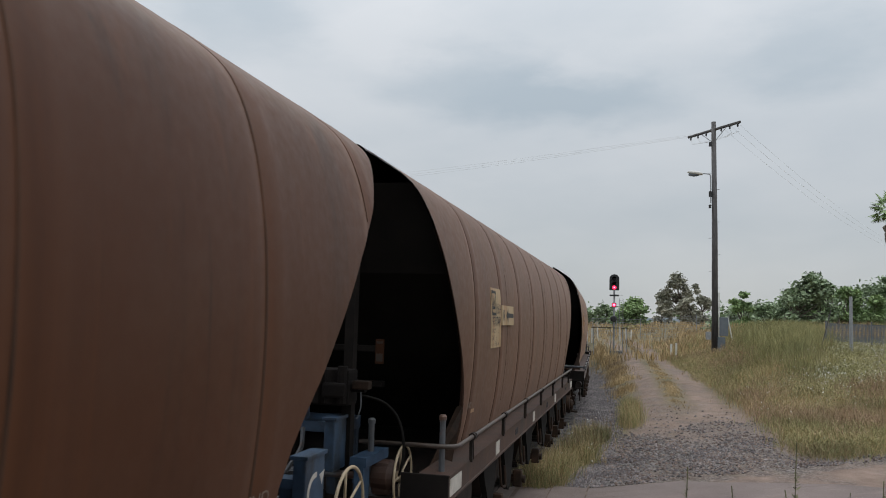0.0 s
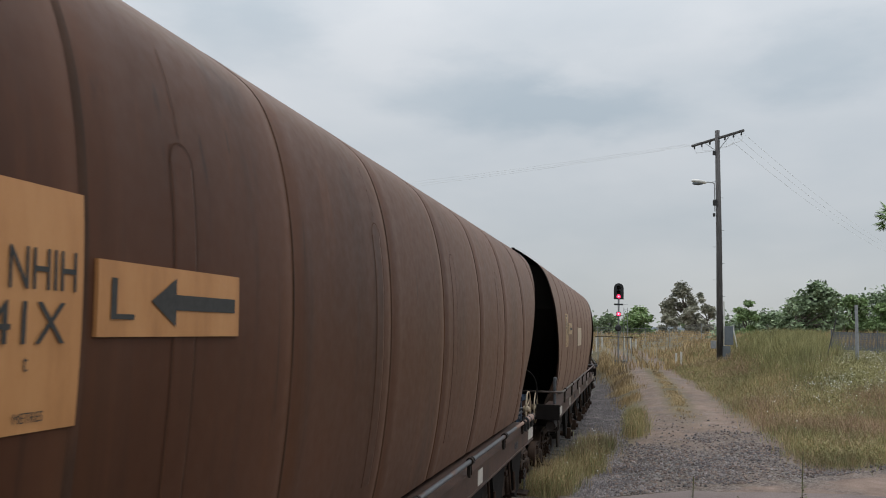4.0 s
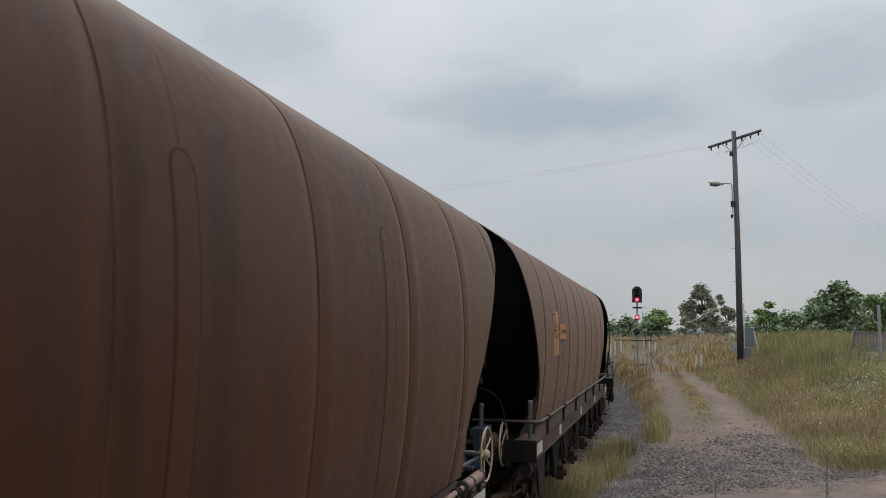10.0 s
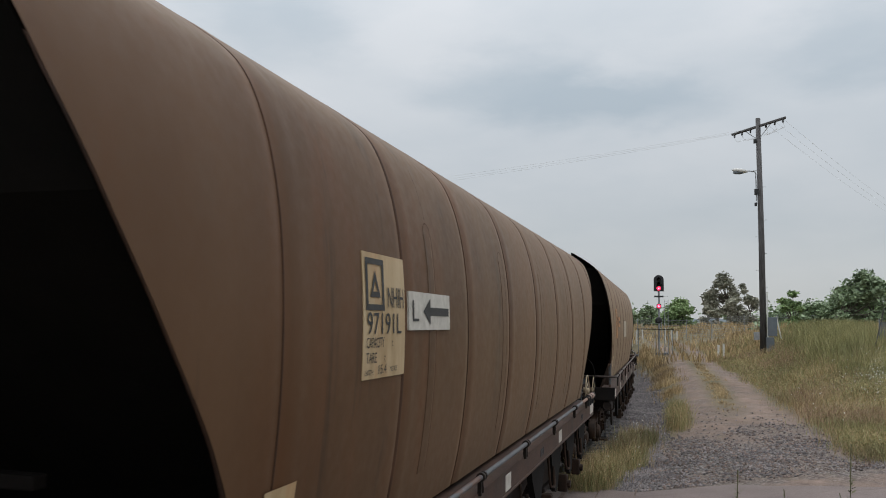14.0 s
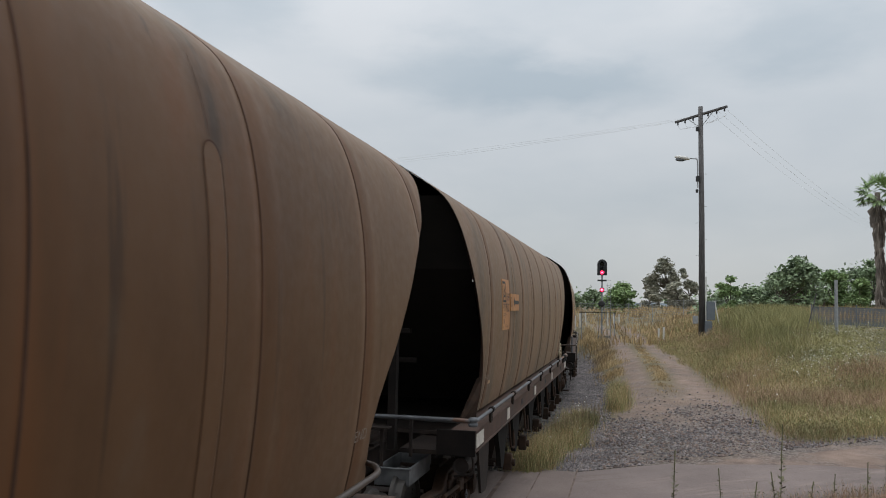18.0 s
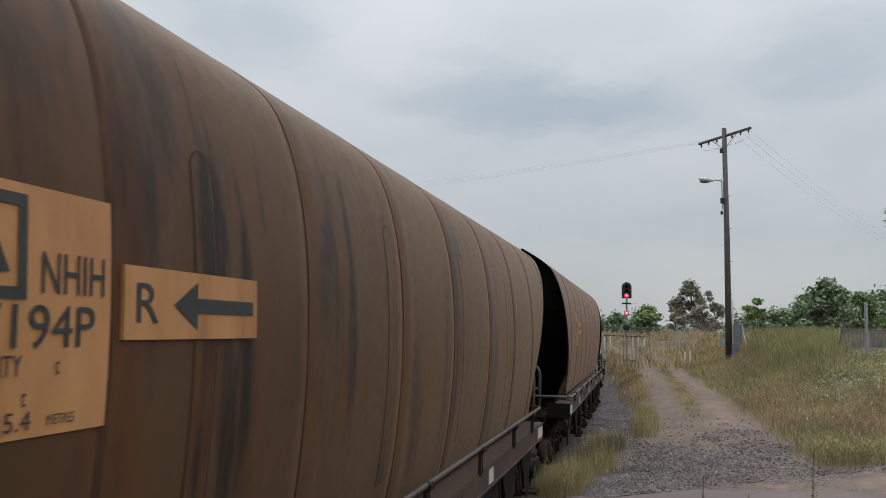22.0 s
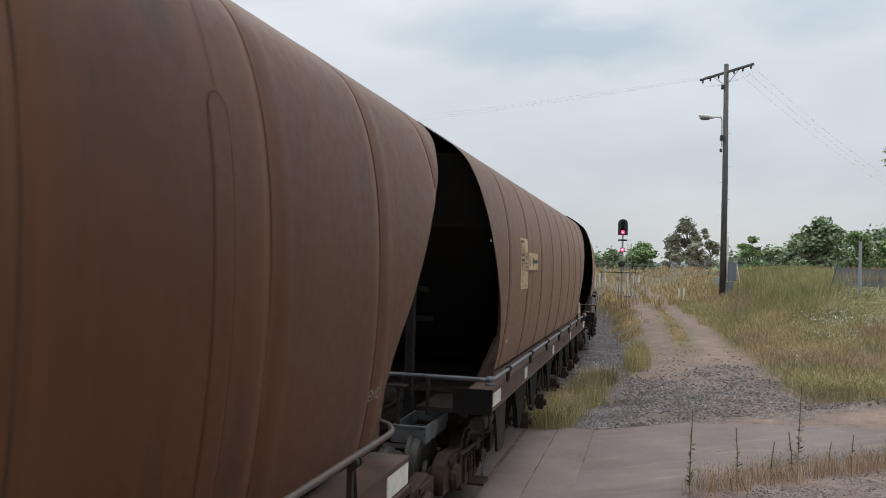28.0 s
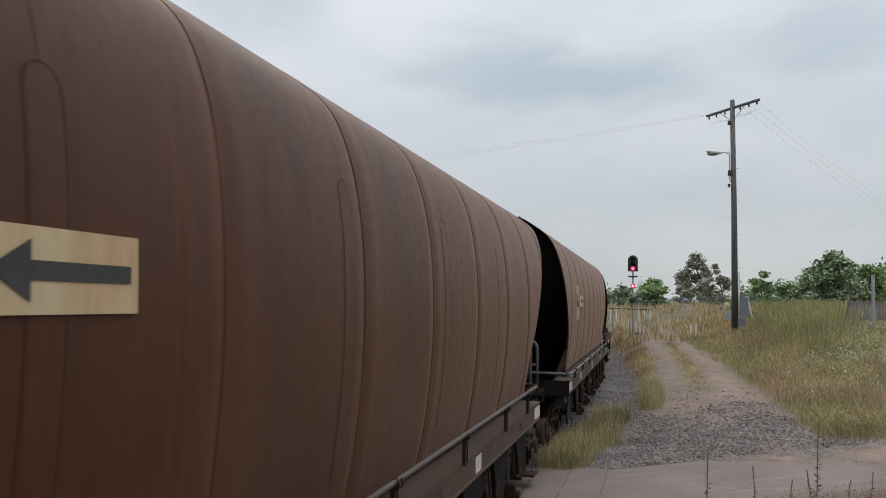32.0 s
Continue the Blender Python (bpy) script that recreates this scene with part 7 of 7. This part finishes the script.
tree(20.5, 70, 3.8, -0.2, 4.2, 7500, 0.18, LEAF_DARK, "dense green tree at the end of the hedge", 2, 10, 28, 0.15)

HEDGE = [(4.6, 0.2), (5.5, 0.8), (6.4, 1.7), (8.0, 1.6), (9.4, 2.2), (10.5, 2.7), (12.0, 2.6), (13.1, 2.6), (14.0, 2.8), (15.0, 3.0), (16.2, 2.9), (18.0, 3.2), (21.0, 3.2), (24.0, 2.8)]
hedge_blobs = []
for q in range(150):
    az = 4.6 + 19.4 * q / 149
    d = 73 + 3 * rng.uniform(-1, 1)
    top = float(np.interp(az, [h[0] for h in HEDGE], [h[1] for h in HEDGE])) * rng.uniform(0.78, 1.04)
    el = -0.6 + (top + 0.3) * (1.0 if q % 2 else rng.uniform(0.1, 0.8))
    p = sight(az, el, d)
    hedge_blobs.append(((p.x, p.y, p.z), (rng.uniform(0.6, 1.1), 1.0, rng.uniform(0.4, 0.9))))
tagged(leaves("hedge", hedge_blobs, 26000, 0.15, LEAF_DARK, None), "unbroken dark green hedge behind the bank", "hedge", kind="stuff")


def palm():
    d = 58
    w = tagged(new("palm_tree"), "tall fan palm with a skirt of dry fronds", "tree")
    foot, top = sight(15.55, 1.1, d), sight(15.33, 7.6, d)
    z0 = land(foot.x, foot.y)
    bm = bmesh.new()
    tube(bm, [(foot.x, foot.y, z0), ((foot.x + top.x) / 2, foot.y, (z0 + top.z) / 2), (top.x, top.y, top.z)], 0.16, 10)
    part("trunk", bm, BARK, w, smooth=True)
    V, F = [], []
    L = top.z - z0
    for q in range(520):  # hanging dead fronds
        f = 1 - rng.uniform(0, 1) ** 1.0
        z = z0 + 0.2 + (L - 0.9) * f
        a = rng.uniform(0, 6.283)
        wd = 0.30 + 0.22 * smooth01(0.7, 1.0, f) + 0.28 * (1 - smooth01(0.0, 0.35, f))
        cx = foot.x + (top.x - foot.x) * f
        r0, r1 = 0.16, wd * rng.uniform(0.5, 1.2)
        h = rng.uniform(0.5, 1.1)
        k = len(V)
        dx, dy = math.cos(a), math.sin(a)
        V += [(cx + dx * r0 - dy * 0.03, foot.y + dy * r0 + dx * 0.03, z), (cx + dx * r0 + dy * 0.03, foot.y + dy * r0 - dx * 0.03, z), (cx + dx * r1 + dy * 0.05, foot.y + dy * r1 - dx * 0.05, z - h * 0.6), (cx + dx * r1 * 0.8, foot.y + dy * r1 * 0.8, z - h)]
        F.append((k, k + 1, k + 2, k + 3))
    soup("dry_skirt", V, F, PALM_DEAD, w)
    V, F = [], []
    for q in range(46):  # green fans
        a, e = rng.uniform(0, 6.283), rng.uniform(-0.7, 1.4)
        d1 = Vector((math.cos(a) * math.cos(e), math.sin(a) * math.cos(e), math.sin(e)))
        c = Vector((top.x, top.y, top.z)) + d1 * rng.uniform(0.5, 0.95)
        s = d1.cross(Vector((0, 0, 1))).normalized()
        for g in range(15):
            b = -1.35 + 2.7 * g / 14
            t = (d1 * math.cos(b) + s * math.sin(b)) * rng.uniform(0.5, 0.75) + Vector((0, 0, -0.22 * abs(b) - 0.08))
            n = t.cross(d1).cross(t).normalized() * 0.035 if abs(b) > 0.01 else s * 0.035
            k = len(V)
            V += [tuple(c), tuple(c + t * 0.6 + n), tuple(c + t), tuple(c + t * 0.6 - n)]
            F.append((k, k + 1, k + 2, k + 3))
    soup("crown", V, F, LEAF_GREEN, w)


palm()

# a distant hill and far woods close the view
bm = bmesh.new()
prev = None
for q in range(81):
    x = -1200 + 30 * q
    h = 7 + 8 * (0.5 + 0.5 * noise.noise(Vector((x * 0.003, 1.3, 0)))) + 3 * noise.noise(Vector((x * 0.012, 4.1, 0)))
    v = (bm.verts.new((x, 1250, -2)), bm.verts.new((x, 1250, h)), bm.verts.new((x, 1420, -2)))
    if prev:
        bm.faces.new((prev[0], v[0], v[1], prev[1]))
        bm.faces.new((prev[1], v[1], v[2], prev[2]))
    prev = v
hill = part("backdrop", bm, HILL, smooth=True)
tagged(hill, "hazy blue hills on the horizon", "hills", kind="structure")
far_blobs = []
for q in range(150):
    a = -75 + 150 * q / 149
    d = rng.uniform(190, 260)
    p = sight(a, 0, d)
    far_blobs.append(((p.x, p.y, 3.0 + rng.uniform(0.5, 3.5)), (rng.uniform(3, 6), 3.0, rng.uniform(1.5, 3.2))))
far_blobs = [b for b in far_blobs if not 0.0 < math.degrees(math.atan2(b[0][0], b[0][1])) < 1.6]
woods = leaves("far_woods", far_blobs, 16000, 0.55, LEAF_DARK, None)
tagged(woods, "dark line of far woods", "woods", kind="stuff")


# ---------------------------------------------------------------- what moves
def motions():
    for k, w in enumerate(train):
        walk(w, [(float(t), on_track(place_of(k, t))) for t in range(33)])
    for k, o, a in wheels:
        rows = []
        for i in range(0, 321):
            t = i / 10
            s = place_of(k, t)
            if -16 < s < 46:
                if not rows and t > 0:
                    rows.append((0.0, pose(0, a, WHEEL_R, math.degrees(run(t) / WHEEL_R), 0, 0)))
                rows.append((t, pose(0, a, WHEEL_R, math.degrees(run(t) / WHEEL_R), 0, 0)))
        if not rows:
            rows = [(0.0, pose(0, a, WHEEL_R))]
        rows.append((32.0, rows[-1][1])) if rows[-1][0] < 32.0 else None
        walk(o, rows)


motions()
